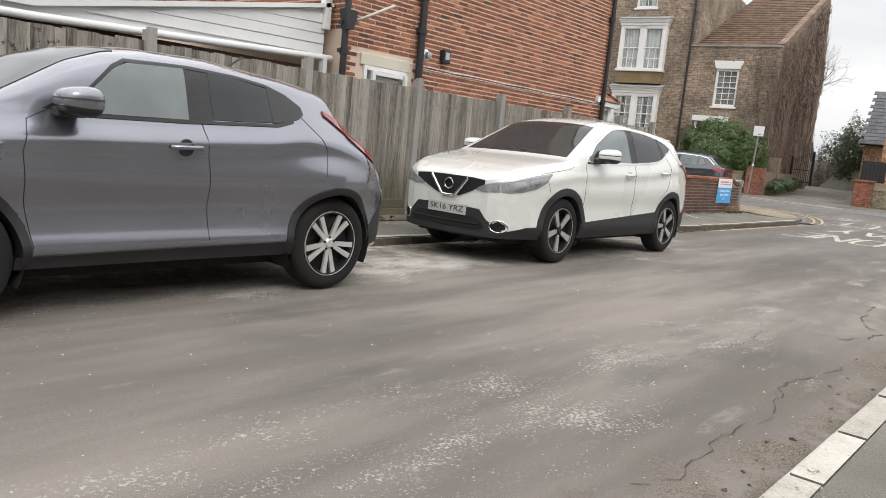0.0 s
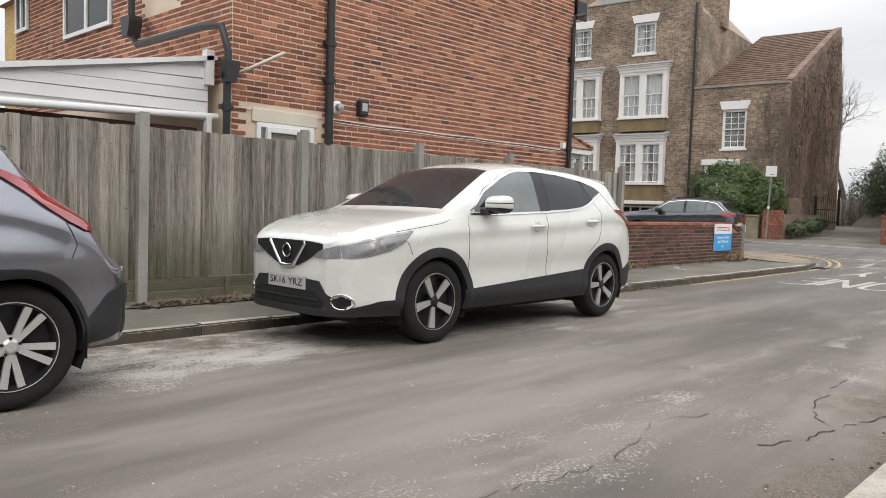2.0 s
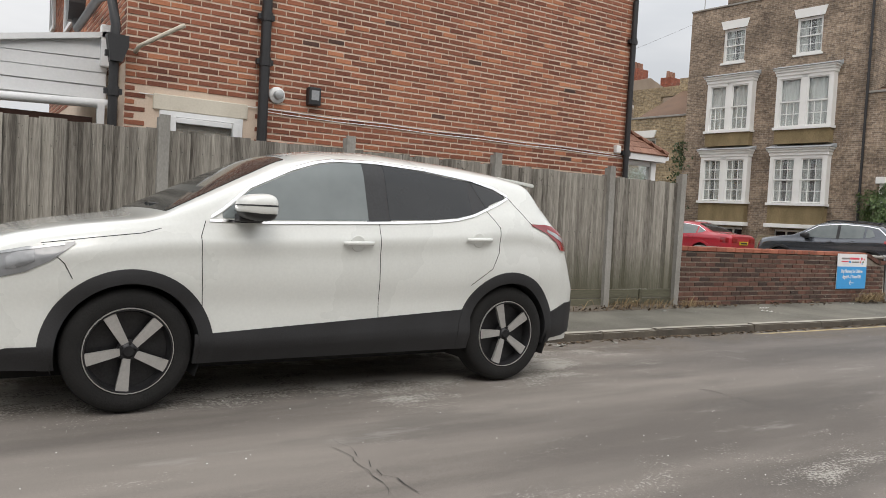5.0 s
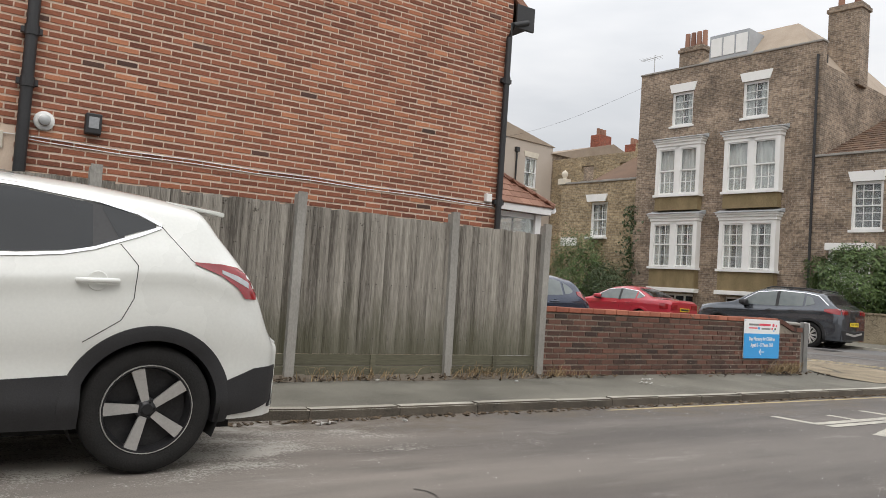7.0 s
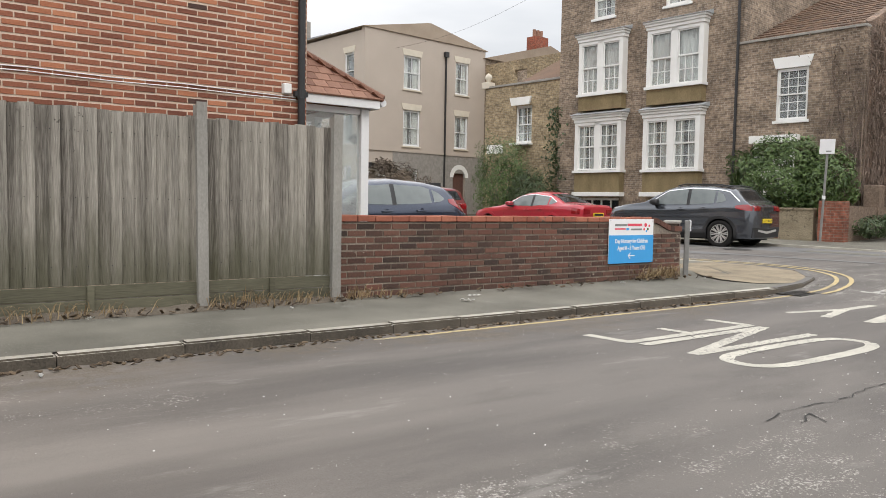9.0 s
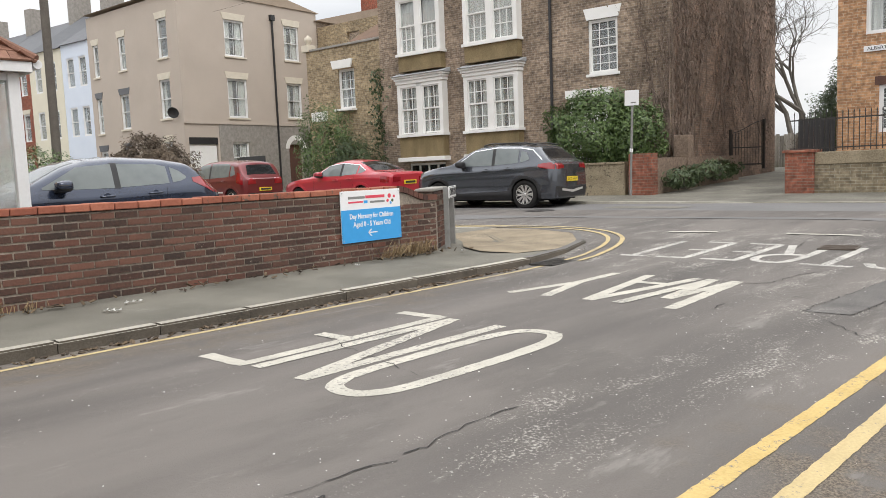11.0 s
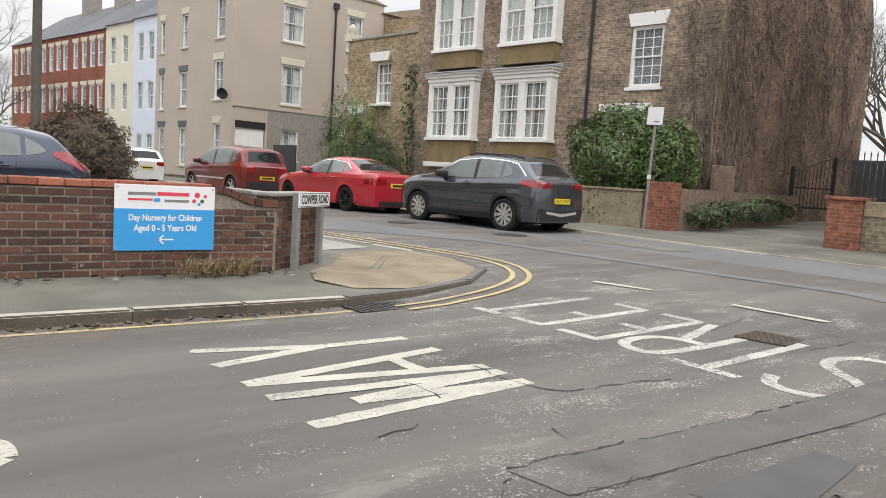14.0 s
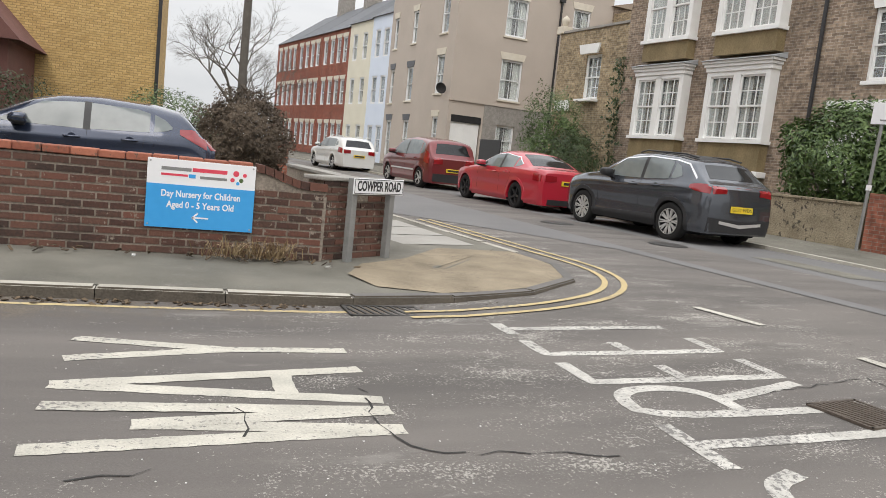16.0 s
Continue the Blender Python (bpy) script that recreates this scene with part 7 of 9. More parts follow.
class Body:
    """The skin of a car from a few profiles; x runs from nose to tail, y to its far side. Side, top, nose and tail can be asked for their surface."""

    def __init__(self, length, top, belt, plan, roof, low=0.2, power=12.0, waist=0.6, up=0.0, haunch=(), carve=0.016, tuck=0.035):
        self.tuck = tuck
        self.l, self.low, self.power, self.waist, self.up, self.haunch, self.carve = length, low + up, power, waist + up, up, haunch, carve
        xs = np.linspace(0, length, 400)

        def soft(pts, w):
            v = np.interp(xs, [p[0] for p in pts], [p[1] for p in pts])
            k = max(1, int(w / (length / 400)))
            pad = np.concatenate([np.full(k, v[0]), v, np.full(k, v[-1])])
            return np.convolve(pad, np.ones(2 * k + 1) / (2 * k + 1), "valid")
        self.xs = xs
        self.t, self.b, self.p, self.r = soft(top, 0.05), soft(belt, 0.12), soft(plan, 0.05), soft(roof, 0.15)
        self.t, self.b = self.t + up, self.b + up
        self.b = np.minimum(self.b, self.t - 0.03)

    def top_z(self, x):
        return float(np.interp(x, self.xs, self.t))

    def belt_z(self, x):
        return float(np.interp(x, self.xs, self.b))

    def side(self, x, z):
        """Half width at a height, with a shoulder above a hollow flank and a full sill."""
        w = self.flat(x, z)
        zb = self.belt_z(x)
        if z < zb + 0.05:
            k = min(1.0, x / 0.5, (self.l - x) / 0.5)
            f = math.exp(-((z - zb + 0.10) / 0.06) ** 2) - 1.15 * math.exp(-((z - self.low - 0.33) / 0.12) ** 2) + 0.9 * math.exp(-((z - self.low - 0.10) / 0.06) ** 2)
            w += self.carve * k * f
            for hx, hw, hz, amount in self.haunch:
                w += amount * math.exp(-((x - hx) / hw) ** 2) * math.exp(-((z - hz) / 0.22) ** 2)
        return w

    def flat(self, x, z):
        """Half width at a height before the flank is shaped."""
        w, zb, zt, wr = (float(np.interp(x, self.xs, a)) for a in (self.p, self.b, self.t, self.r))
        if z <= self.waist or z <= self.low:
            t = (self.waist - z) / (self.waist - self.low)
            return w * (1 - 0.06 * t * t)
        if z <= zb:
            t = (z - self.waist) / max(0.05, zb - self.waist)
            return w * (1 - self.tuck * t * t)
        base = w * (1 - self.tuck if zb > self.waist else 1.0)
        h = min(1.0, (z - zb) / max(1e-3, zt - zb))
        return (base + (min(wr, base) - base) * h) * math.sqrt(max(0.0, 1 - h ** self.power))

    def top(self, x, y):
        """Height of the upper skin at a distance from the middle."""
        zb, zt = self.belt_z(x), self.top_z(x)
        lo, hi = 0.0, 1.0
        for _ in range(24):
            m = (lo + hi) / 2
            if self.flat(x, zb + m * (zt - zb)) > abs(y):
                lo = m
            else:
                hi = m
        return zb + lo * (zt - zb)

    def nose(self, y, z, rear=False):
        """Where the skin begins at a height and a distance from the middle."""
        for x in (self.xs[::-1] if rear else self.xs):
            if self.top_z(x) >= z and self.side(x, z) >= abs(y):
                return float(x)
        return float(self.xs[0])

    def shell(self, wheels, radius):
        bm = bmesh.new()
        xs = np.concatenate([0.4 * np.linspace(0, 1, 30) ** 1.8, np.linspace(0.4, self.l - 0.4, 96)[1:-1], self.l - 0.4 * np.linspace(1, 0, 30) ** 1.8])
        rows = []
        for x in xs:
            zb, zt = self.belt_z(x), self.top_z(x)
            zs = [self.low + (zb - self.low) * k / 24 for k in range(25)] + [zb + (zt - zb) * h for h in (0.12, 0.25, 0.38, 0.5, 0.62, 0.72, 0.8, 0.86, 0.91, 0.95, 0.975, 0.99, 0.998, 1.0)]
            half = [(0.0, self.low)] + [(self.side(x, z) if z < zt else 0.0, z) for z in zs]
            ring = [bm.verts.new((x, -y, z)) for y, z in half] + [bm.verts.new((x, y, z)) for y, z in half[-2:0:-1]]
            rows.append(ring)
        for r0, r1 in zip(rows, rows[1:]):
            for k in range(len(r0)):
                q = (r0[k], r0[(k + 1) % len(r0)], r1[(k + 1) % len(r0)], r1[k])
                c = sum((v.co for v in q), Vector()) / 4
                if any((c.x - wx) ** 2 + (c.z - wz) ** 2 < (radius + 0.07) ** 2 for wx, wz in wheels):
                    continue
                bm.faces.new(q)
        bm.faces.new(rows[0][::-1])
        bm.faces.new(rows[-1])
        bmesh.ops.remove_doubles(bm, verts=bm.verts[:], dist=0.0005)
        bmesh.ops.recalc_face_normals(bm, faces=bm.faces[:])
        return bm


def patch(bm, columns, place, inward, rows=6):
    """A panel that follows a skin: columns of (u, v0, v1); place(u, v): its point; inward: how its rim turns in."""
    inward = Vector(inward)
    grid = [[bm.verts.new(place(u, a + (b - a) * k / rows)) for k in range(rows + 1)] for u, a, b in columns]
    for c0, c1 in zip(grid, grid[1:]):
        for k in range(rows):
            bm.faces.new((c0[k], c1[k], c1[k + 1], c0[k + 1]))
    rim = [c[0] for c in grid] + [v for v in grid[-1][1:]] + [c[-1] for c in grid[-2::-1]] + [v for v in grid[0][-2:0:-1]]
    back = [bm.verts.new(v.co + inward) for v in rim]
    for k in range(len(rim)):
        j = (k + 1) % len(rim)
        bm.faces.new((rim[k], rim[j], back[j], back[k]))
    bmesh.ops.recalc_face_normals(bm, faces=bm.faces[:])


def spaced(pts, n=14):
    """Columns between given ones, evenly."""
    us = sorted({round(float(u), 4) for u in np.linspace(pts[0][0], pts[-1][0], n)} | {round(p[0], 4) for p in pts})
    return [(float(u), *(float(np.interp(u, [p[0] for p in pts], [p[k] for p in pts])) for k in (1, 2))) for u in us]


def wheel(parent, x, y, radius, rim, style, rim_mat, side):
    """A wheel with tyre, rim, spokes, hub and nuts; its face looks to side (-1 or 1) along y."""
    w = new("wheel")
    w.parent = parent
    w.matrix_basis = pose(x, y, radius, 0, RND.uniform(0, 60), 0 if side < 0 else 180)
    bm = bmesh.new()
    lathe(bm, [(rim, 0.0), (rim + 0.012, -0.006), (rim + 0.05, -0.012), (radius - 0.025, -0.004), (radius - 0.006, 0.012), (radius, 0.035), (radius, 0.17), (radius - 0.02, 0.2), (rim, 0.205)], 48)
    part("tyre", bm, RUBBER, w, smooth=40)
    bm = bmesh.new()
    lathe(bm, [(rim, 0.19), (rim, 0.012), (rim - 0.004, -0.004), (rim - 0.016, -0.004), (rim - 0.024, 0.012), (rim - 0.03, 0.07), (0.001, 0.085)], 40)
    part("rim", bm, DARK_ALLOY, w, smooth=35)
    bm = bmesh.new()
    thin = 0.006 if style in ("wide", "twin") else 0.012
    lathe(bm, [(rim - 0.001, 0.006), (rim - 0.003, -0.007), (rim - 0.001 - thin, -0.007), (rim - 0.004 - thin, 0.006)], 40)
    part("rim_edge", bm, rim_mat, w, smooth=35)
    count = {"wide": 5, "twin": 10, "many": 20, "five": 5}[style]
    for k in range(count):
        a = math.tau * k / count
        if style == "twin":
            a = math.tau * (k // 2) / 5 + (0.20 if k % 2 else -0.20)
        if style == "many":
            a = math.tau * (k // 2) / 10 + (0.10 if k % 2 else -0.10)
        bm = bmesh.new()
        wi, wo = {"wide": (0.021, 0.036), "twin": (0.015, 0.021), "many": (0.0095, 0.0125), "five": (0.022, 0.026)}[style]
        prism(bm, [(0.045, -wi), (rim - 0.012, -wo), (rim - 0.012, wo), (0.045, wi)], 0.0, 0.02, "y")
        for v in bm.verts:
            v.co.y += 0.014 * (1 - v.co.x / rim)
            if style == "wide" and v.co.x > 0.1:
                v.co.z += 0.012
        bmesh.ops.rotate(bm, matrix=Matrix.Rotation(a, 3, "Y"), verts=bm.verts[:])
        part("spoke", bm, rim_mat, w)
    bm = bmesh.new()
    lathe(bm, [(0.001, 0.0), (0.028, 0.0), (0.034, 0.008), (0.058, 0.016), (0.062, 0.05)], 20)
    part("hub_cap", bm, DARK_ALLOY if style == "wide" else rim_mat, w, smooth=40)
    for k in range(5):
        bm = bmesh.new()
        a = math.tau * (k + 0.5) / 5
        tube(bm, [(0.047 * math.cos(a), 0.02, 0.047 * math.sin(a)), (0.047 * math.cos(a), 0.002, 0.047 * math.sin(a))], 0.009, 6)
        part("wheel_nut", bm, DARK_ALLOY, w)
    bm = bmesh.new()
    lathe(bm, [(0.001, 0.10), (0.15, 0.10), (0.15, 0.115)], 24)
    part("brake_disc", bm, STEEL, w)


RND = random.Random(12)


def car(name, m, label, body, paint_mat, axles, radius, rim, style, rim_mat, spec):
    """A parked car. spec: its windows, lamps, seams and fittings as columns on the skin."""
    c = thing(name, m, label, "car")
    wheels = [(x, radius) for x in axles]
    up = body.up
    part("body", body.shell(wheels, radius), paint_mat, c, smooth=48)
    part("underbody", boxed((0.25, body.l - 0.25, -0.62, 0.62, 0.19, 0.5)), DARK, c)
    yw = body.side(axles[0], radius)
    clad = spec.get("cladding")
    for x, z in wheels:
        for s in (-1, 1):
            wheel(c, x, s * (spec.get("track", 0.0) + yw - 0.02), radius, rim, style, rim_mat, s)
            bm = bmesh.new()
            arc = [math.radians(-14 + 208 * k / 40) for k in range(41)]
            wd = spec.get("arch", 0.07)
            rows = []
            for a in arc:
                ring = []
                for q, o in ((radius + 0.03, -0.10), (radius + 0.03, 0.012), (radius + 0.035 + wd * 0.5, 0.016), (radius + 0.035 + wd, 0.010), (radius + 0.04 + wd, -0.02)):
                    px, pz = x + q * math.cos(a), z + q * math.sin(a)
                    pz = max(pz, body.low - 0.01)
                    ring.append(bm.verts.new((px, s * (body.side(px, pz) + o), pz)))
                rows.append(ring)
            for r0, r1 in zip(rows, rows[1:]):
                for k in range(4):
                    bm.faces.new((r0[k], r0[k + 1], r1[k + 1], r1[k]))
            bmesh.ops.recalc_face_normals(bm, faces=bm.faces[:])
            part("wheel_arch", bm, clad or paint_mat, c, smooth=50)
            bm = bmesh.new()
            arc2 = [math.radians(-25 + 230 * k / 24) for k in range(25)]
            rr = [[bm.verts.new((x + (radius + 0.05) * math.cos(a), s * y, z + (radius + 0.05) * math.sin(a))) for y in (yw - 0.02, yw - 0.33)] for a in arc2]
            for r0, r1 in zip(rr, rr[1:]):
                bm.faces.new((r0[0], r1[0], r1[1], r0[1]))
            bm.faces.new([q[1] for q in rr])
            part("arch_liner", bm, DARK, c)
    if clad:
        for s in (-1, 1):
            bm = bmesh.new()
            z1 = spec.get("sill_top", 0.34) + up
            patch(bm, spaced([(axles[0] + radius + 0.0, body.low - 0.01, z1), (axles[1] - radius - 0.0, body.low - 0.01, z1 + spec.get("sill_rise", 0.06))], 20),
                  lambda u, v, s=s: (u, s * (body.side(u, v) + 0.008), v), (0, -s * 0.02, 0))
            part("sill_cladding", bm, clad, c, smooth=40)
    for pname, kind, cols, material, lift in spec["panels"]:
        if kind != "T":
            cols = [(u, v0 + up, v1 + up) for u, v0, v1 in cols]
        for s in ((-1, 1) if kind == "S" else (1,)):
            bm = bmesh.new()
            if kind == "S":
                patch(bm, spaced(cols), lambda u, v, s=s: (u, s * (body.side(u, v) + lift), v), (0, -s * 0.02, 0))
            elif kind == "T":
                patch(bm, spaced(cols, 16), lambda u, v: (u, v, body.top(u, v) + lift), (0, 0, -0.02), rows=16)
            else:
                rear = kind == "R"
                e = -1 if rear else 1
                patch(bm, spaced(cols, 18), lambda u, v, e=e, rear=rear: (body.nose(u, v, rear) - e * (lift + 0.006), u, v), (e * 0.02, 0, 0))
            part(pname, bm, material, c, smooth=40)
    for line in spec.get("seams", ()):
        for s in (-1, 1):
            bm = bmesh.new()
            pts = []
            for (x0, z0), (x1, z1) in zip(line, line[1:]):
                pts += [(x0 + (x1 - x0) * k / 8, z0 + (z1 - z0) * k / 8) for k in range(9)]
            tube(bm, [(x, s * (body.side(x, z + up) + 0.0005), z + up) for x, z in pts], 0.0022, 5, cap=False)
            part("door_seam", bm, DARK, c)
    for x, z in spec.get("handles", ()):
        z += up
        for s in (-1, 1):
            y = body.side(x, z)
            bm = bmesh.new()
            lathe(bm, [(0.001, 0.002), (0.05, 0.0), (0.055, 0.004)], 16, pose(x, -y - 0.001, z, 0, 0, 0) if s < 0 else pose(x, y + 0.001, z, 0, 0, 180))
            part("handle_cup", bm, spec.get("cup_mat", paint_mat), c)
            bm = bmesh.new()
            tube(bm, [(x - 0.1, s * (y + 0.008), z), (x - 0.085, s * (y + 0.03), z), (x + 0.07, s * (y + 0.032), z + 0.004), (x + 0.1, s * (y + 0.01), z + 0.004)], 0.015, 10)
            part("door_handle", bm, spec.get("handle_mat", paint_mat), c, smooth=60)
    if "mirror" in spec:
        mx, mz = spec["mirror"]
        mz += up
        for s in (-1, 1):
            y = body.side(mx, mz)
            def housing(lo, hi, grow):
                """A slice of the mirror's rounded box, between two heights of -1 to 1."""
                bm = bmesh.new()
                bmesh.ops.create_uvsphere(bm, u_segments=28, v_segments=16, radius=1.0)
                for v in bm.verts:
                    q = [math.copysign(abs(w) ** 0.62, w) for w in v.co]
                    q[2] = min(hi, max(lo, q[2]))
                    v.co = Vector((mx + 0.115 * grow * q[0] * (1.15 if q[0] < 0 else 0.85), s * (y + 0.17) + 0.115 * grow * q[1], mz + 0.005 + 0.082 * q[2] * (1 - 0.18 * max(0.0, -q[0]))))
                bmesh.ops.recalc_face_normals(bm, faces=bm.faces[:])
                return bm
            mi = part("door_mirror", housing(-0.45, 1.0, 1.0), spec.get("mirror_mat", paint_mat), c, smooth=50)
            part("mirror_indicator", housing(0.08, 0.2, 1.012), BLACK_PLASTIC, mi)
            part("mirror_lower", housing(-1.0, -0.43, 0.97), BLACK_PLASTIC, mi, "black lower half of the mirror", smooth=50)
            part("mirror_base", boxed((mx - 0.10, mx + 0.05, s * y - 0.03, s * y + 0.12, mz - 0.085, mz - 0.035) if s > 0 else (mx - 0.10, mx + 0.05, -y - 0.12, -y + 0.03, mz - 0.085, mz - 0.035), bevel=0.012), BLACK_PLASTIC, mi)
            bm = bmesh.new()
            prism(bm, [(mx - 0.17, mz - 0.07), (mx + 0.05, mz - 0.07), (mx + 0.02, mz + 0.06)], s * (y - 0.01), s * (y + 0.012), "y")
            part("mirror_sail", bm, BLACK_PLASTIC, mi)
            part("mirror_glass", boxed((mx + 0.060, mx + 0.066, s * (y + 0.16) - 0.08, s * (y + 0.16) + 0.08, mz - 0.045, mz + 0.045)), CHROME, mi)
    if "plate" in spec:
        text, y, z, rear, mat = spec["plate"]
        z += up
        x = body.nose(0, z, rear)
        e = 1 if rear else -1
        x += e * 0.02
        pl = part("number_plate", boxed((x - 0.008, x + 0.008, -0.26, 0.26, z - 0.056, z + 0.056), bevel=0.004), mat, c, "number plate with dark characters")
        if text:
            turn = Matrix.Translation((x + e * 0.010, 0, z)) @ (pose(0, 0, 0, 90, 0, 90) if rear else pose(0, 0, 0, 90, 0, -90))
            letters(text, 0.085, turn, SIGN_BLACK, pl, width=0.46, depth=0.001)
        else:
            part("plate_print", boxed((x + e * 0.009 - 0.001, x + e * 0.009 + 0.001, -0.21, 0.21, z - 0.03, z + 0.03)), SIGN_BLACK, pl)
    if "spoiler" in spec:
        x0, x1, half, z0, z1, mat = spec["spoiler"]
        bm = bmesh.new()
        prism(bm, [(x0, -half), (x1, -half - 0.03), (x1 + 0.03, -half * 0.5), (x1 + 0.04, 0), (x1 + 0.03, half * 0.5), (x1, half + 0.03), (x0, half)], -0.016, 0.012, "z")
        for v in bm.verts:
            k = (v.co.x - x0) / (x1 - x0)
            v.co.z += up + z0 + (z1 - z0) * k - 0.05 * (v.co.y / half) ** 2 + (0.012 * (1 - min(1, k)) if v.co.z < 0 else 0)
        bmesh.ops.bevel(bm, geom=bm.edges[:], offset=0.006, segments=2, affect="EDGES")
        part("roof_spoiler", bm, mat, c, smooth=40)
    for bar in spec.get("bars", ()):
        pname, pts, rad, material = bar
        for s in (-1, 1):
            bm = bmesh.new()
            tube(bm, [(x, s * y, z + up) for x, y, z in pts], rad, 8)
            part(pname, bm, material, c, smooth=50)
    return c


WHITE_CAR = paint("white_car_paint", (0.70, 0.71, 0.675), 0.0, 0.28)
GREY_CAR = paint("grey_metallic_paint", (0.235, 0.24, 0.272), 0.72, 0.25)
SLATE_CAR = paint("dark_grey_metallic_paint", (0.085, 0.094, 0.11), 0.6, 0.22)
RED_CAR = paint("bright_red_paint", (0.42, 0.018, 0.035), 0.0, 0.35)
MAROON_CAR = paint("dark_red_metallic_paint", (0.17, 0.022, 0.025), 0.35, 0.35)
SILVER_CAR = paint("off_white_paint", (0.66, 0.66, 0.64), 0.0, 0.35)
NAVY_CAR = paint("dark_blue_metallic_paint", (0.032, 0.044, 0.078), 0.4, 0.22)

# the white crossover
wb_ = Body(4.33, [(0, 0.775), (0.012, 0.805), (0.05, 0.835), (0.14, 0.88), (0.35, 0.945), (0.6, 0.995), (1.0, 1.055), (1.08, 1.08), (1.47, 1.295), (1.80, 1.47), (2.0, 1.53), (2.2, 1.562), (2.55, 1.58), (3.2, 1.548), (3.56, 1.512), (3.76, 1.475), (3.84, 1.455), (3.865, 1.38), (3.98, 1.23), (4.07, 1.09), (4.13, 1.0), (4.19, 0.86), (4.25, 0.72), (4.33, 0.66)],
           [(0, 0.72), (0.08, 0.78), (0.3, 0.87), (0.55, 0.93), (1.1, 1.0), (2.0, 1.03), (2.5, 1.055), (3.0, 1.085), (3.4, 1.14), (3.7, 1.15), (4.0, 1.10), (4.2, 0.98), (4.33, 0.62)],
           [(0, 0.46), (0.015, 0.55), (0.05, 0.63), (0.12, 0.725), (0.25, 0.81), (0.45, 0.865), (0.7, 0.888), (1.5, 0.895), (3.0, 0.90), (3.7, 0.885), (4.05, 0.845), (4.2, 0.80), (4.29, 0.74), (4.33, 0.65)],
           [(0, 0.50), (0.3, 0.68), (0.9, 0.81), (1.2, 0.79), (1.75, 0.71), (2.2, 0.67), (3.5, 0.63), (3.95, 0.66), (4.2, 0.76), (4.33, 0.62)], 0.21, up=0.06, haunch=((3.5, 0.5, 0.85, 0.014),), carve=0.02, tuck=0.05)


def on_nose(b, y, z, lift=0.012):
    """A place on the front of a body."""
    return (b.nose(y, z + b.up) - lift, y, z)


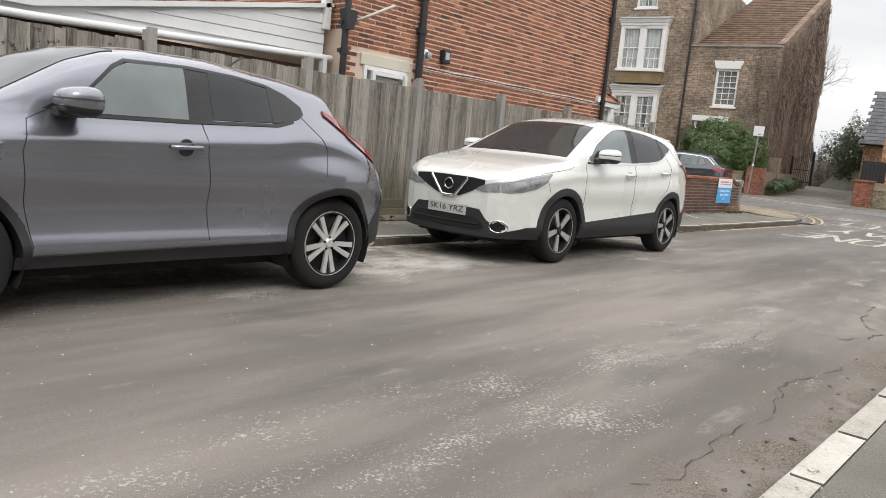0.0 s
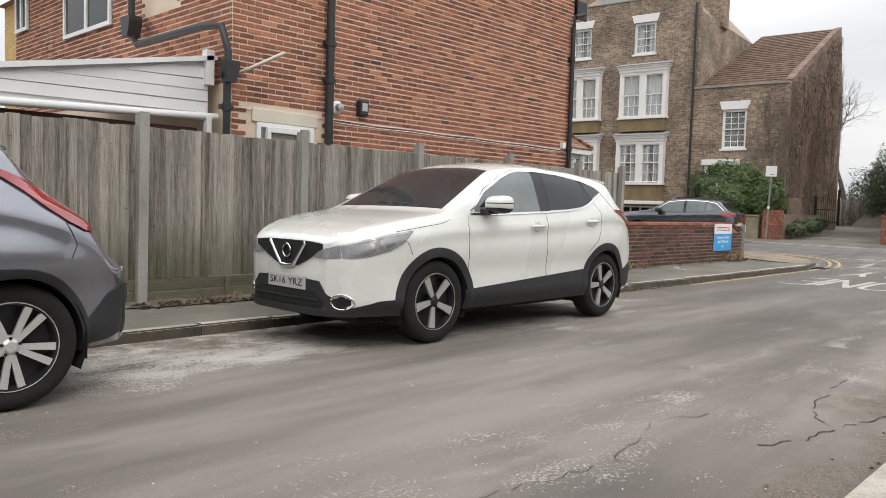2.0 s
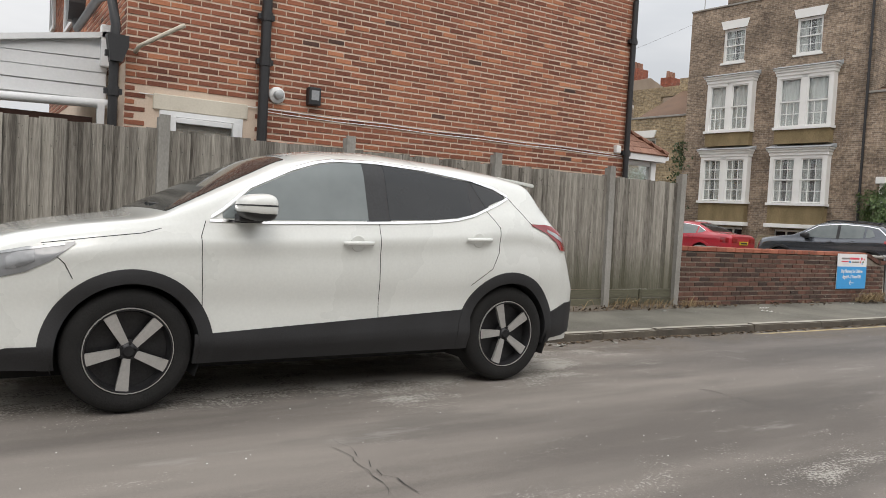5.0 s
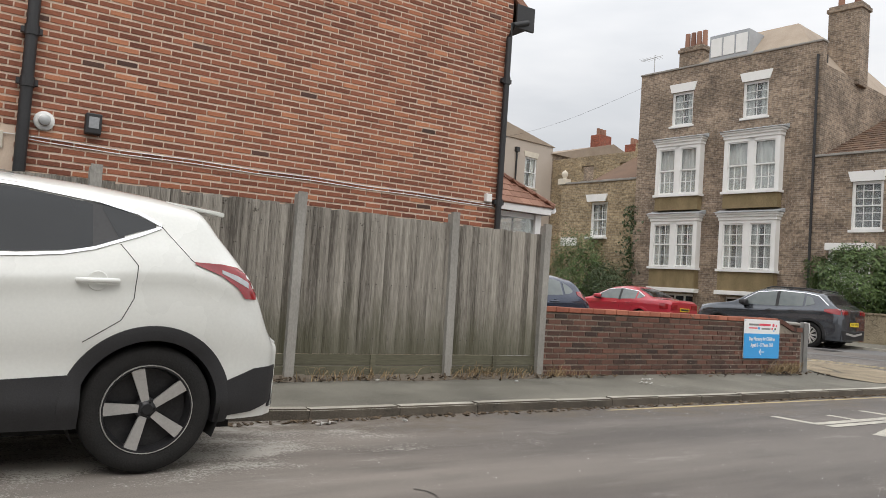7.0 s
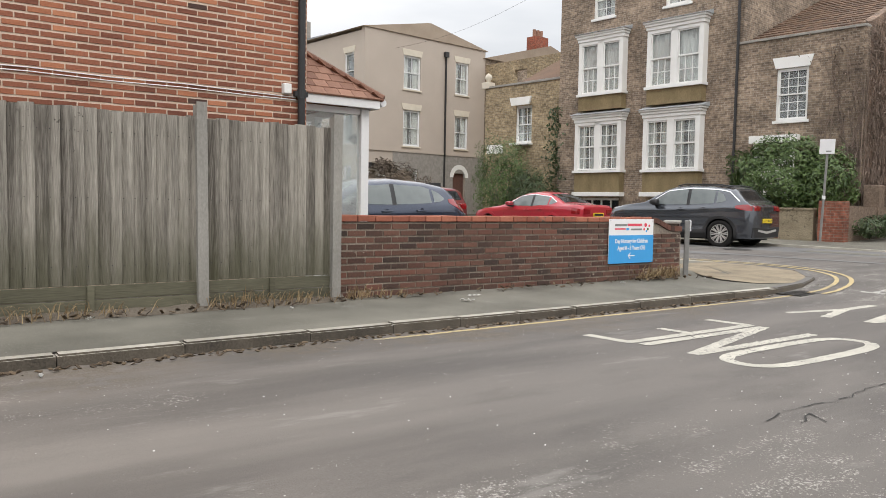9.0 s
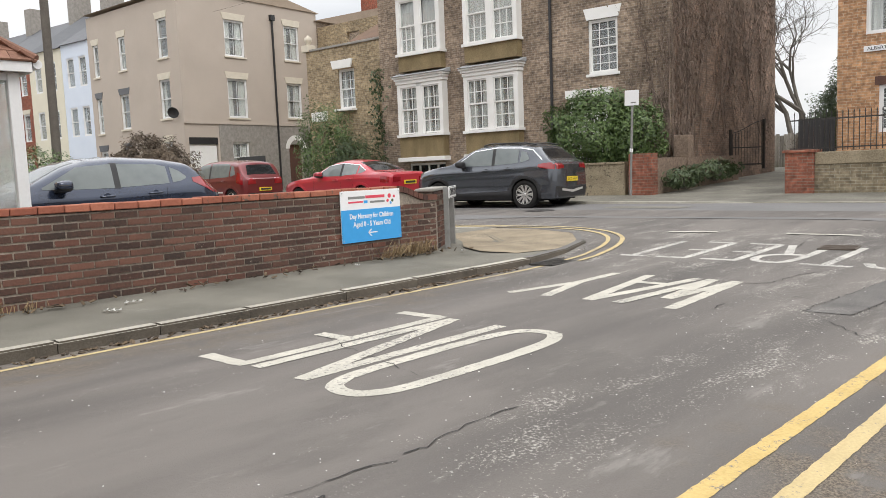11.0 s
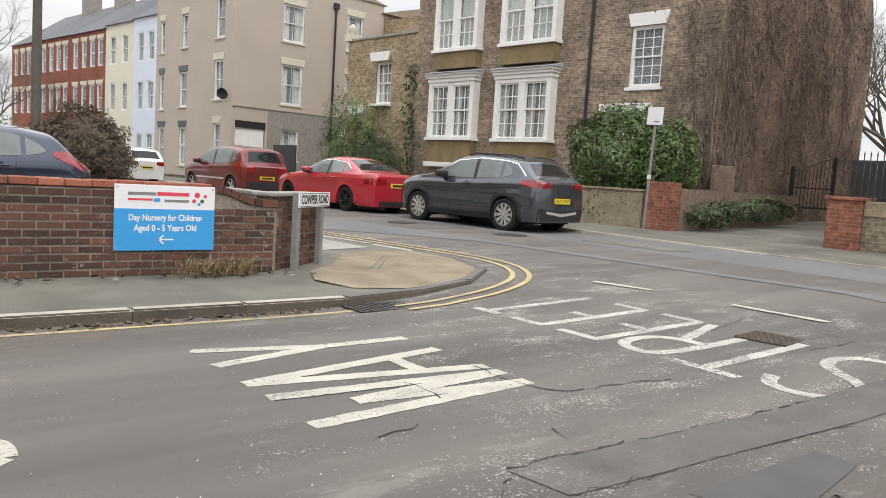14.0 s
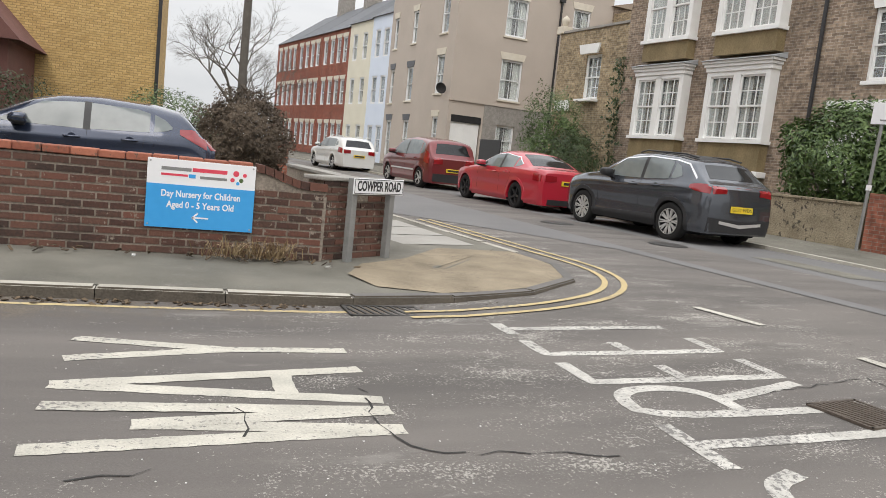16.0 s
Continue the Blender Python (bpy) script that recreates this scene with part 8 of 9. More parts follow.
FOG = [on_nose(wb_, 0.63 + 0.08 * math.sin(a), 0.32 + 0.06 * math.cos(a)) for a in np.linspace(0, math.tau, 25)]
car("white_crossover", pose(6.68, 5.03, 0), "white crossover car with black wheel-arch cladding parked by the kerb", wb_, WHITE_CAR, (0.90, 3.546), 0.352, 0.246, "wide", MACHINED, {
    "cladding": TRIM_BLACK, "sill_top": 0.375, "sill_rise": 0.115, "arch": 0.075, "mirror": (1.57, 1.13), "mirror_mat": WHITE_CAR, "handles": ((2.27, 0.935), (3.23, 0.985)),
    "panels": [
        ("windscreen", "T", [(1.10, -0.70, 0.70), (1.45, -0.635, 0.635), (1.86, -0.555, 0.555)], SCREEN_GLASS, 0.004),
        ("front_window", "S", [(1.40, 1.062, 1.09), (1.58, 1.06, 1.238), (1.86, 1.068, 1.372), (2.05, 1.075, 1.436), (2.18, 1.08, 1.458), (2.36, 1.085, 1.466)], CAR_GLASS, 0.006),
        ("rear_window", "S", [(2.52, 1.096, 1.466), (2.84, 1.112, 1.447), (3.06, 1.135, 1.422), (3.16, 1.155, 1.408), (3.20, 1.175, 1.395)], DARK_GLASS, 0.006),
        ("quarter_window", "S", [(3.25, 1.375, 1.405), (3.33, 1.225, 1.388), (3.44, 1.268, 1.355), (3.53, 1.298, 1.315)], DARK_GLASS, 0.006),
        ("window_pillar", "S", [(2.35, 1.078, 1.468), (2.53, 1.09, 1.468)], BLACK_PLASTIC, 0.004),
        ("quarter_pillar", "S", [(3.15, 1.15, 1.412), (3.26, 1.185, 1.405), (3.36, 1.225, 1.38)], BLACK_PLASTIC, 0.004),
        ("window_trim", "S", [(1.32, 1.036, 1.052), (1.71, 1.038, 1.054), (2.46, 1.068, 1.084), (2.87, 1.092, 1.108), (3.06, 1.114, 1.13), (3.21, 1.15, 1.167), (3.44, 1.24, 1.258), (3.56, 1.295, 1.312)], CHROME, 0.009),
        ("roof_trim", "S", [(1.33, 1.055, 1.075), (1.40, 1.10, 1.122), (1.58, 1.25, 1.27), (1.86, 1.382, 1.402), (2.03, 1.438, 1.458), (2.16, 1.464, 1.484), (2.45, 1.474, 1.494), (2.84, 1.456, 1.476), (3.23, 1.412, 1.432), (3.44, 1.363, 1.383), (3.56, 1.305, 1.325)], CHROME, 0.012),
        ("grille", "F", [(-0.46, 0.735, 0.775), (-0.30, 0.65, 0.788), (-0.14, 0.585, 0.79), (0, 0.57, 0.79), (0.14, 0.585, 0.79), (0.30, 0.65, 0.788), (0.46, 0.735, 0.775)], DARK, 0.006),
        ("lower_bumper", "F", [(-0.66, 0.22, 0.29), (-0.52, 0.22, 0.37), (-0.42, 0.22, 0.475), (0, 0.22, 0.49), (0.42, 0.22, 0.475), (0.52, 0.22, 0.37), (0.66, 0.22, 0.29)], TRIM_BLACK, 0.010),
        ("lower_intake", "F", [(-0.50, 0.30, 0.315), (-0.40, 0.27, 0.385), (0, 0.26, 0.395), (0.40, 0.27, 0.385), (0.50, 0.30, 0.315)], DARK, 0.015),
        ("intake_bar", "F", [(-0.45, 0.318, 0.332), (0, 0.312, 0.328), (0.45, 0.318, 0.332)], BLACK_PLASTIC, 0.024),
        ("bumper_lip", "F", [(-0.80, 0.205, 0.26), (-0.4, 0.195, 0.255), (0, 0.19, 0.25), (0.4, 0.195, 0.255), (0.80, 0.205, 0.26)], TRIM_BLACK, 0.022),
        ("fog_lamp", "F", [(0.57, 0.30, 0.34), (0.63, 0.272, 0.368), (0.69, 0.30, 0.34)], DARK, 0.008),
        ("fog_lamp", "F", [(-0.69, 0.30, 0.34), (-0.63, 0.272, 0.368), (-0.57, 0.30, 0.34)], DARK, 0.008),
        ("headlamp_end", "F", [(-0.60, 0.665, 0.765), (-0.5, 0.66, 0.745), (-0.42, 0.663, 0.715), (-0.36, 0.67, 0.68)], LAMP_HOUSING, 0.006),
        ("headlamp_end", "F", [(0.36, 0.67, 0.68), (0.42, 0.663, 0.715), (0.5, 0.66, 0.745), (0.60, 0.665, 0.765)], LAMP_HOUSING, 0.006),
        ("headlamp", "S", [(0.036, 0.665, 0.765), (0.10, 0.668, 0.79), (0.2, 0.685, 0.822), (0.38, 0.735, 0.865), (0.5, 0.80, 0.882), (0.61, 0.888, 0.90)], LAMP_HOUSING, 0.006),
        ("lamp_bowl", "S", [(0.10, 0.70, 0.76), (0.15, 0.695, 0.785), (0.21, 0.71, 0.795), (0.25, 0.735, 0.79)], LAMP_BOWL, 0.009),
        ("lamp_bowl", "S", [(0.29, 0.75, 0.81), (0.34, 0.755, 0.84), (0.42, 0.79, 0.85)], LAMP_BOWL, 0.009),
        ("lamp_strip", "S", [(0.036, 0.752, 0.765), (0.10, 0.777, 0.79), (0.2, 0.81, 0.822), (0.38, 0.85, 0.863), (0.56, 0.88, 0.89)], LAMP_CLEAR, 0.010),
        ("bonnet_seam", "S", [(0.45, 0.885, 0.889), (0.72, 0.925, 0.929), (0.95, 0.955, 0.959), (1.05, 0.985, 0.989)], DARK, 0.001),
        ("tail_lamp", "S", [(3.74, 1.108, 1.12), (3.9, 1.05, 1.118), (4.0, 0.985, 1.105), (4.05, 0.925, 1.075), (4.12, 0.92, 1.03), (4.2, 0.93, 0.96)], TAIL_RED, 0.010),
        ("tail_lamp_band", "S", [(3.90, 1.065, 1.085), (4.0, 1.02, 1.055), (4.07, 0.985, 1.02)], LAMP_CLEAR, 0.014),
        ("rear_bumper", "S", [(3.92, 0.23, 0.42), (4.15, 0.25, 0.51), (4.31, 0.30, 0.52)], TRIM_BLACK, 0.012),
        ("rear_bumper_skin", "R", [(-0.7, 0.26, 0.52), (0, 0.25, 0.5), (0.7, 0.26, 0.52)], TRIM_BLACK, 0.012),
        ("front_wing_clad", "S", [(0.10, 0.205, 0.27), (0.3, 0.205, 0.33), (0.5, 0.205, 0.34)], TRIM_BLACK, 0.012),
        ("rear_screen", "T", [(3.87, -0.5, 0.5), (4.05, -0.62, 0.62)], DARK_GLASS, 0.004),
    ],
    "seams": [[(1.30, 0.38), (1.28, 0.70), (1.27, 0.95), (1.30, 1.04)], [(2.45, 0.38), (2.44, 0.75), (2.44, 1.07)], [(3.18, 0.66), (3.36, 0.78), (3.42, 0.90), (3.43, 1.08), (3.34, 1.19)], [(3.56, 1.31), (3.72, 1.13), (3.75, 1.11)], [(0.46, 0.88), (0.56, 0.78), (0.60, 0.70)]],
    "plate": ("SK16 YRZ", 0, 0.445, False, PLATE_GREY),
    "bars": [("fog_lamp_ring", FOG, 0.008, CHROME),
             ("badge_wing", [on_nose(wb_, *p, 0.016) for p in ((0.0, 0.575), (0.085, 0.58), (0.125, 0.625), (0.25, 0.775))], 0.019, CHROME),
             ("badge_ring", [(-0.026, 0.055 * math.sin(a), 0.70 + 0.055 * math.cos(a)) for a in np.linspace(0, math.tau, 17)], 0.010, CHROME),
             ("wiper", [(1.14, 0.05, 1.125), (1.20, 0.55, 1.11)], 0.008, BLACK_PLASTIC)],
    "spoiler": (3.62, 3.97, 0.54, 1.512, 1.480, WHITE_CAR),
})

# the grey crossover
gb_ = Body(4.10, [(0, 0.80), (0.03, 0.88), (0.15, 0.96), (0.6, 1.05), (1.0, 1.11), (1.12, 1.15), (1.5, 1.385), (1.75, 1.475), (2.02, 1.512), (2.45, 1.52), (3.0, 1.472), (3.3, 1.43), (3.42, 1.40), (3.45, 1.32), (3.60, 1.13), (3.74, 1.02), (3.84, 0.92), (3.92, 0.78), (4.02, 0.70), (4.10, 0.64)],
           [(0, 0.6), (0.08, 0.80), (0.5, 0.96), (1.0, 1.02), (2.0, 1.045), (2.8, 1.085), (3.1, 1.13), (3.4, 1.10), (3.7, 1.0), (3.9, 0.88), (4.10, 0.60)],
           [(0, 0.58), (0.08, 0.70), (0.25, 0.81), (0.5, 0.865), (0.84, 0.885), (1.3, 0.86), (2.2, 0.85), (2.9, 0.865), (3.35, 0.88), (3.65, 0.86), (3.85, 0.805), (3.98, 0.73), (4.06, 0.64), (4.10, 0.52)],
           [(0, 0.56), (0.9, 0.78), (1.2, 0.76), (1.75, 0.68), (2.2, 0.64), (3.2, 0.58), (3.5, 0.58), (3.8, 0.68), (4.10, 0.55)], 0.22, waist=0.66, up=0.07, haunch=((3.37, 0.36, 0.80, 0.075), (0.84, 0.4, 0.85, 0.06)), carve=0.036, tuck=0.085)
car("grey_crossover", pose(0.93, 4.985, 0), "grey metallic crossover car with swollen rear wheel arches", gb_, GREY_CAR, (0.84, 3.37), 0.345, 0.245, "twin", ALLOY, {
    "cladding": TRIM_BLACK, "sill_top": 0.28, "sill_rise": 0.03, "arch": 0.045, "mirror": (1.47, 1.13), "mirror_mat": GREY_CAR, "handles": ((2.15, 0.92),), "handle_mat": GREY_CAR, "cup_mat": BLACK_PLASTIC,
    "panels": [
        ("windscreen", "T", [(1.14, -0.66, 0.66), (1.45, -0.60, 0.60), (1.82, -0.52, 0.52)], SCREEN_GLASS, 0.004),
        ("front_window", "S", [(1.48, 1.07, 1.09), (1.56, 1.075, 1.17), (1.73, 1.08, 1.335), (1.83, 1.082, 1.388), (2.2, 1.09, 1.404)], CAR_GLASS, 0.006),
        ("rear_window", "S", [(2.37, 1.105, 1.404), (2.6, 1.112, 1.386), (2.80, 1.125, 1.356), (2.845, 1.13, 1.33)], DARK_GLASS, 0.006),
        ("window_pillar", "S", [(2.19, 1.08, 1.41), (2.38, 1.09, 1.41)], BLACK_PLASTIC, 0.004),
        ("rear_handle_panel", "S", [(2.83, 1.12, 1.365), (2.95, 1.14, 1.322), (3.06, 1.17, 1.272), (3.10, 1.20, 1.22)], BLACK_PLASTIC, 0.008),
        ("window_trim", "S", [(1.45, 1.05, 1.07), (2.2, 1.068, 1.088), (2.87, 1.10, 1.12), (3.0, 1.135, 1.155)], BLACK_PLASTIC, 0.007),
        ("roof_trim", "S", [(1.45, 1.06, 1.085), (1.56, 1.17, 1.195), (1.73, 1.34, 1.365), (1.82, 1.39, 1.412), (2.24, 1.405, 1.425), (2.6, 1.388, 1.408), (2.83, 1.358, 1.378), (2.98, 1.308, 1.328), (3.1, 1.23, 1.25)], BLACK_PLASTIC, 0.007),
        ("tail_lamp", "S", [(3.30, 1.215, 1.245), (3.44, 1.12, 1.19), (3.56, 1.02, 1.12), (3.66, 0.95, 1.055), (3.76, 0.90, 0.985), (3.81, 0.89, 0.93)], TAIL_RED, 0.016),
        ("rear_screen", "T", [(3.51, -0.44, 0.44), (3.68, -0.58, 0.58)], DARK_GLASS, 0.004),
        ("rear_bumper", "S", [(3.75, 0.24, 0.36), (3.92, 0.25, 0.52), (4.06, 0.28, 0.58)], TRIM_BLACK, 0.010),
        ("rear_bumper_skin", "R", [(-0.62, 0.26, 0.56), (0, 0.25, 0.54), (0.62, 0.26, 0.56)], TRIM_BLACK, 0.012),
        ("headlamp", "S", [(0.14, 0.62, 0.72), (0.3, 0.62, 0.76), (0.42, 0.66, 0.74)], LAMP_CLEAR, 0.006),
        ("indicator", "S", [(1.0, 0.885, 0.895), (1.06, 0.875, 0.905), (1.1, 0.89, 0.895)], LAMP_CLEAR, 0.006),
    ],
    "seams": [[(1.27, 0.33), (1.22, 0.6), (1.20, 0.85), (1.24, 1.02), (1.40, 1.10)], [(2.34, 0.34), (2.33, 0.7), (2.29, 1.08)], [(3.06, 1.20), (3.20, 1.05), (3.25, 0.95), (3.22, 0.78)], [(3.64, 0.95), (3.70, 0.82), (3.66, 0.74)]],
    "bars": [("aerial", [(2.9, 0.01, 1.47), (3.08, 0.01, 1.60)], 0.005, BLACK_PLASTIC)],
    "spoiler": (3.20, 3.46, 0.44, 1.44, 1.405, GREY_CAR),
})


def plain_spec(l, h, ax, low_belt, cabin, hatch, glass, tail, extra=(), **kw):
    """Windows and lamps of a farther car. cabin: x of the screen's foot, its head, the side glass's end; hatch: where the rear screen begins and ends."""
    a, b, e = cabin
    zt = h - 0.13
    spec = {"panels": [
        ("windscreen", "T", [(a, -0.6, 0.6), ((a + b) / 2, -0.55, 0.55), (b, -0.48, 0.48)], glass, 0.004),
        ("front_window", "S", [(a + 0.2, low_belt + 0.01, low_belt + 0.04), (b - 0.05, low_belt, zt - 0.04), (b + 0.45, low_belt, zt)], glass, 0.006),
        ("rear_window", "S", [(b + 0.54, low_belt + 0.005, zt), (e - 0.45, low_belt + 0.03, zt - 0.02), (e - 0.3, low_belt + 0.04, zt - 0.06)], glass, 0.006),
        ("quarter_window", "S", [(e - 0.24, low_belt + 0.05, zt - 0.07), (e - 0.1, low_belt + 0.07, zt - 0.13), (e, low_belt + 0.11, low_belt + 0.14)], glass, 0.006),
        ("window_pillar", "S", [(b + 0.44, low_belt - 0.01, zt + 0.01), (b + 0.55, low_belt - 0.01, zt + 0.01)], BLACK_PLASTIC, 0.004),
        ("rear_screen", "T", [(hatch[0], -0.5, 0.5), (hatch[1], -0.6, 0.6)], DARK_GLASS, 0.005),
        ("tail_lamp", "S", tail, TAIL_RED, 0.008),
        ("tail_lamp_back", "R", [(0.40, tail[-1][1] + 0.02, tail[-1][2] - 0.01), (0.70, tail[-1][1], tail[-1][2])], TAIL_RED, 0.010),
        ("tail_lamp_back", "R", [(-0.70, tail[-1][1], tail[-1][2]), (-0.40, tail[-1][1] + 0.02, tail[-1][2] - 0.01)], TAIL_RED, 0.010),
        *extra],
        "seams": [[(a + 0.12, 0.36), (a + 0.1, 0.7), (a + 0.16, low_belt)], [(b + 0.5, 0.34), (b + 0.5, low_belt)], [(e - 0.55, 0.45), (e - 0.4, 0.7), (e - 0.35, low_belt)]],
        "handles": ((b + 0.32, low_belt - 0.12), (e - 0.55, low_belt - 0.10)), "mirror": (a + 0.45, low_belt + 0.05)}
    spec.update(kw)
    return spec


def hub_place(front_hub, turn, fx, half, z):
    """The pose of a car whose near front hub lies at a place; fx: the front axle's distance from the nose."""
    r = pose(0, 0, 0, 0, 0, turn)
    o = Vector((*front_hub, z)) - (r @ Vector((fx, -half, 0)))
    return Matrix.Translation((o.x, o.y, z)) @ r


# dark grey sports utility across the road
tb_ = Body(4.234, [(0, 0.7), (0.04, 0.86), (0.15, 0.96), (0.6, 1.03), (1.1, 1.09), (1.25, 1.13), (1.8, 1.46), (2.1, 1.55), (2.6, 1.58), (3.2, 1.55), (3.6, 1.49), (3.70, 1.46), (3.74, 1.40), (3.98, 1.19), (4.1, 1.10), (4.2, 1.05), (4.234, 0.98)],
           [(0, 0.6), (0.1, 0.84), (0.5, 0.95), (1.1, 0.99), (2, 1.0), (3, 1.04), (3.6, 1.07), (4.0, 1.06), (4.234, 0.94)],
           [(0, 0.62), (0.08, 0.74), (0.3, 0.85), (0.7, 0.9), (2.0, 0.895), (3.5, 0.905), (3.9, 0.88), (4.1, 0.85), (4.2, 0.79), (4.234, 0.70)],
           [(0, 0.6), (0.9, 0.82), (1.25, 0.80), (1.8, 0.73), (2.4, 0.69), (3.6, 0.66), (3.85, 0.68), (4.1, 0.78), (4.234, 0.74)], 0.22, up=0.02, carve=0.026, tuck=0.07)
car("dark_grey_crossover", hub_place((28.213, 13.80), -83.35, 0.85, 0.88, 0.145), "dark grey metallic crossover car with a black roof", tb_, SLATE_CAR, (0.85, 3.44), 0.345, 0.235, "many", ALLOY,
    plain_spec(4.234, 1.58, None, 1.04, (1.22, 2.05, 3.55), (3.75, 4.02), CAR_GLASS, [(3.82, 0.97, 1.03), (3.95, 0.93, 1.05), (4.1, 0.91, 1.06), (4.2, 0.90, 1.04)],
               extra=(("roof_trim", "S", [(1.45, 1.09, 1.11), (1.95, 1.39, 1.41), (2.6, 1.455, 1.475), (3.3, 1.42, 1.44), (3.62, 1.36, 1.385), (3.9, 1.12, 1.15)], CHROME, 0.010),
                      ("roof", "T", [(2.1, -0.5, 0.5), (2.8, -0.5, 0.5), (3.70, -0.48, 0.48)], BLACK_PLASTIC, 0.006),
                      ("rear_bumper", "R", [(-0.74, 0.25, 0.50), (0, 0.25, 0.46), (0.74, 0.25, 0.50)], TRIM_BLACK, 0.012),
                      ("skid_plate", "R", [(-0.5, 0.40, 0.45), (0, 0.34, 0.40), (0.5, 0.40, 0.45)], ALLOY, 0.022)),
               cladding=TRIM_BLACK, sill_top=0.36, plate=("GL72 WDS", 0, 0.66, True, PLATE_YELLOW), mirror_mat=BLACK_PLASTIC,
               bars=[("roof_rail", [(2.1, 0.55, 1.53), (2.3, 0.56, 1.575), (3.3, 0.53, 1.555), (3.6, 0.52, 1.50)], 0.016, BLACK_PLASTIC)]))

# bright red saloon
ab_ = Body(4.58, [(0, 0.6), (0.05, 0.74), (0.2, 0.82), (0.8, 0.9), (1.3, 0.95), (1.45, 0.99), (2.0, 1.28), (2.3, 1.38), (2.7, 1.42), (3.1, 1.38), (3.5, 1.24), (3.85, 1.06), (4.0, 1.03), (4.4, 1.02), (4.5, 1.0), (4.58, 0.93)],
           [(0, 0.55), (0.1, 0.7), (0.6, 0.84), (1.3, 0.9), (2.2, 0.92), (3.2, 0.95), (4.0, 0.96), (4.4, 0.93), (4.58, 0.86)],
           [(0, 0.58), (0.1, 0.7), (0.35, 0.82), (0.8, 0.87), (2, 0.875), (3.6, 0.88), (4.1, 0.84), (4.45, 0.80), (4.58, 0.74)],
           [(0, 0.55), (1.2, 0.78), (1.5, 0.76), (2.0, 0.67), (2.7, 0.63), (3.3, 0.63), (3.9, 0.70), (4.3, 0.76), (4.58, 0.65)], 0.18, waist=0.55)
car("red_saloon", hub_place(f_xy(-0.72, -7.25), TURN, 0.86, 0.86, 0.145), "bright red saloon car parked at the far kerb", ab_, RED_CAR, (0.86, 3.51), 0.325, 0.225, "five", DARK_ALLOY,
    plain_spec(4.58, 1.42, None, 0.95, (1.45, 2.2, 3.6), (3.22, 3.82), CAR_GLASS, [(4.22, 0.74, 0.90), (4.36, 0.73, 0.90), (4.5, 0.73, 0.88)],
               extra=(("roof_trim", "S", [(1.65, 0.97, 0.985), (2.15, 1.25, 1.265), (2.7, 1.305, 1.32), (3.3, 1.24, 1.255), (3.62, 1.08, 1.095)], CHROME, 0.009),
                      ("lower_bumper", "R", [(-0.6, 0.2, 0.33), (0.6, 0.2, 0.33)], TRIM_BLACK, 0.012)),
               plate=("", 0, 0.72, True, PLATE_YELLOW)))

# dark red people carrier
mb_ = Body(4.26, [(0, 0.7), (0.05, 0.84), (0.3, 0.95), (0.8, 1.06), (1.0, 1.12), (1.6, 1.5), (2.0, 1.61), (2.6, 1.64), (3.4, 1.6), (3.85, 1.54), (3.95, 1.42), (4.1, 1.14), (4.2, 1.02), (4.26, 0.95)],
           [(0, 0.6), (0.1, 0.8), (0.6, 0.94), (1.2, 0.98), (2.2, 1.0), (3.4, 1.04), (4.0, 1.02), (4.26, 0.88)],
           [(0, 0.6), (0.1, 0.74), (0.3, 0.84), (0.8, 0.89), (2, 0.895), (3.6, 0.89), (4.0, 0.85), (4.18, 0.8), (4.26, 0.72)],
           [(0, 0.6), (0.9, 0.8), (1.2, 0.76), (1.7, 0.73), (2.6, 0.70), (3.7, 0.70), (4.0, 0.76), (4.26, 0.7)], 0.2)
car("dark_red_people_carrier", hub_place(f_xy(-6.95, -7.1), TURN, 0.85, 0.87, 0.145), "dark red people carrier with a tall cabin", mb_, MAROON_CAR, (0.85, 3.53), 0.325, 0.215, "five", ALLOY,
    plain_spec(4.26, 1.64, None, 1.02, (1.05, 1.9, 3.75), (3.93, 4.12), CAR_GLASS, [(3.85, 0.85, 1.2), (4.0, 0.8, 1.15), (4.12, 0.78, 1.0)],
               extra=(("body_moulding", "S", [(1.2, 0.52, 0.57), (3.1, 0.52, 0.57)], SILVER_CAR, 0.012), ("rear_bumper", "R", [(-0.7, 0.26, 0.5), (0, 0.25, 0.5), (0.7, 0.26, 0.5)], TRIM_BLACK, 0.012)),
               plate=("", 0, 0.62, True, PLATE_YELLOW)))

# pale estate far down the road
eb_ = Body(4.5, [(0, 0.62), (0.05, 0.76), (0.2, 0.84), (0.9, 0.94), (1.25, 1.0), (1.9, 1.38), (2.2, 1.46), (2.8, 1.48), (3.9, 1.44), (4.1, 1.4), (4.2, 1.25), (4.4, 0.98), (4.5, 0.9)],
           [(0, 0.55), (0.1, 0.72), (0.6, 0.86), (1.3, 0.92), (2.4, 0.94), (4.0, 0.97), (4.4, 0.92), (4.5, 0.82)],
           [(0, 0.58), (0.1, 0.72), (0.35, 0.83), (0.8, 0.87), (2, 0.88), (3.8, 0.87), (4.2, 0.83), (4.42, 0.77), (4.5, 0.7)],
           [(0, 0.56), (1.1, 0.78), (1.4, 0.74), (2.0, 0.68), (2.8, 0.66), (4.0, 0.66), (4.3, 0.72), (4.5, 0.68)], 0.19, waist=0.55)
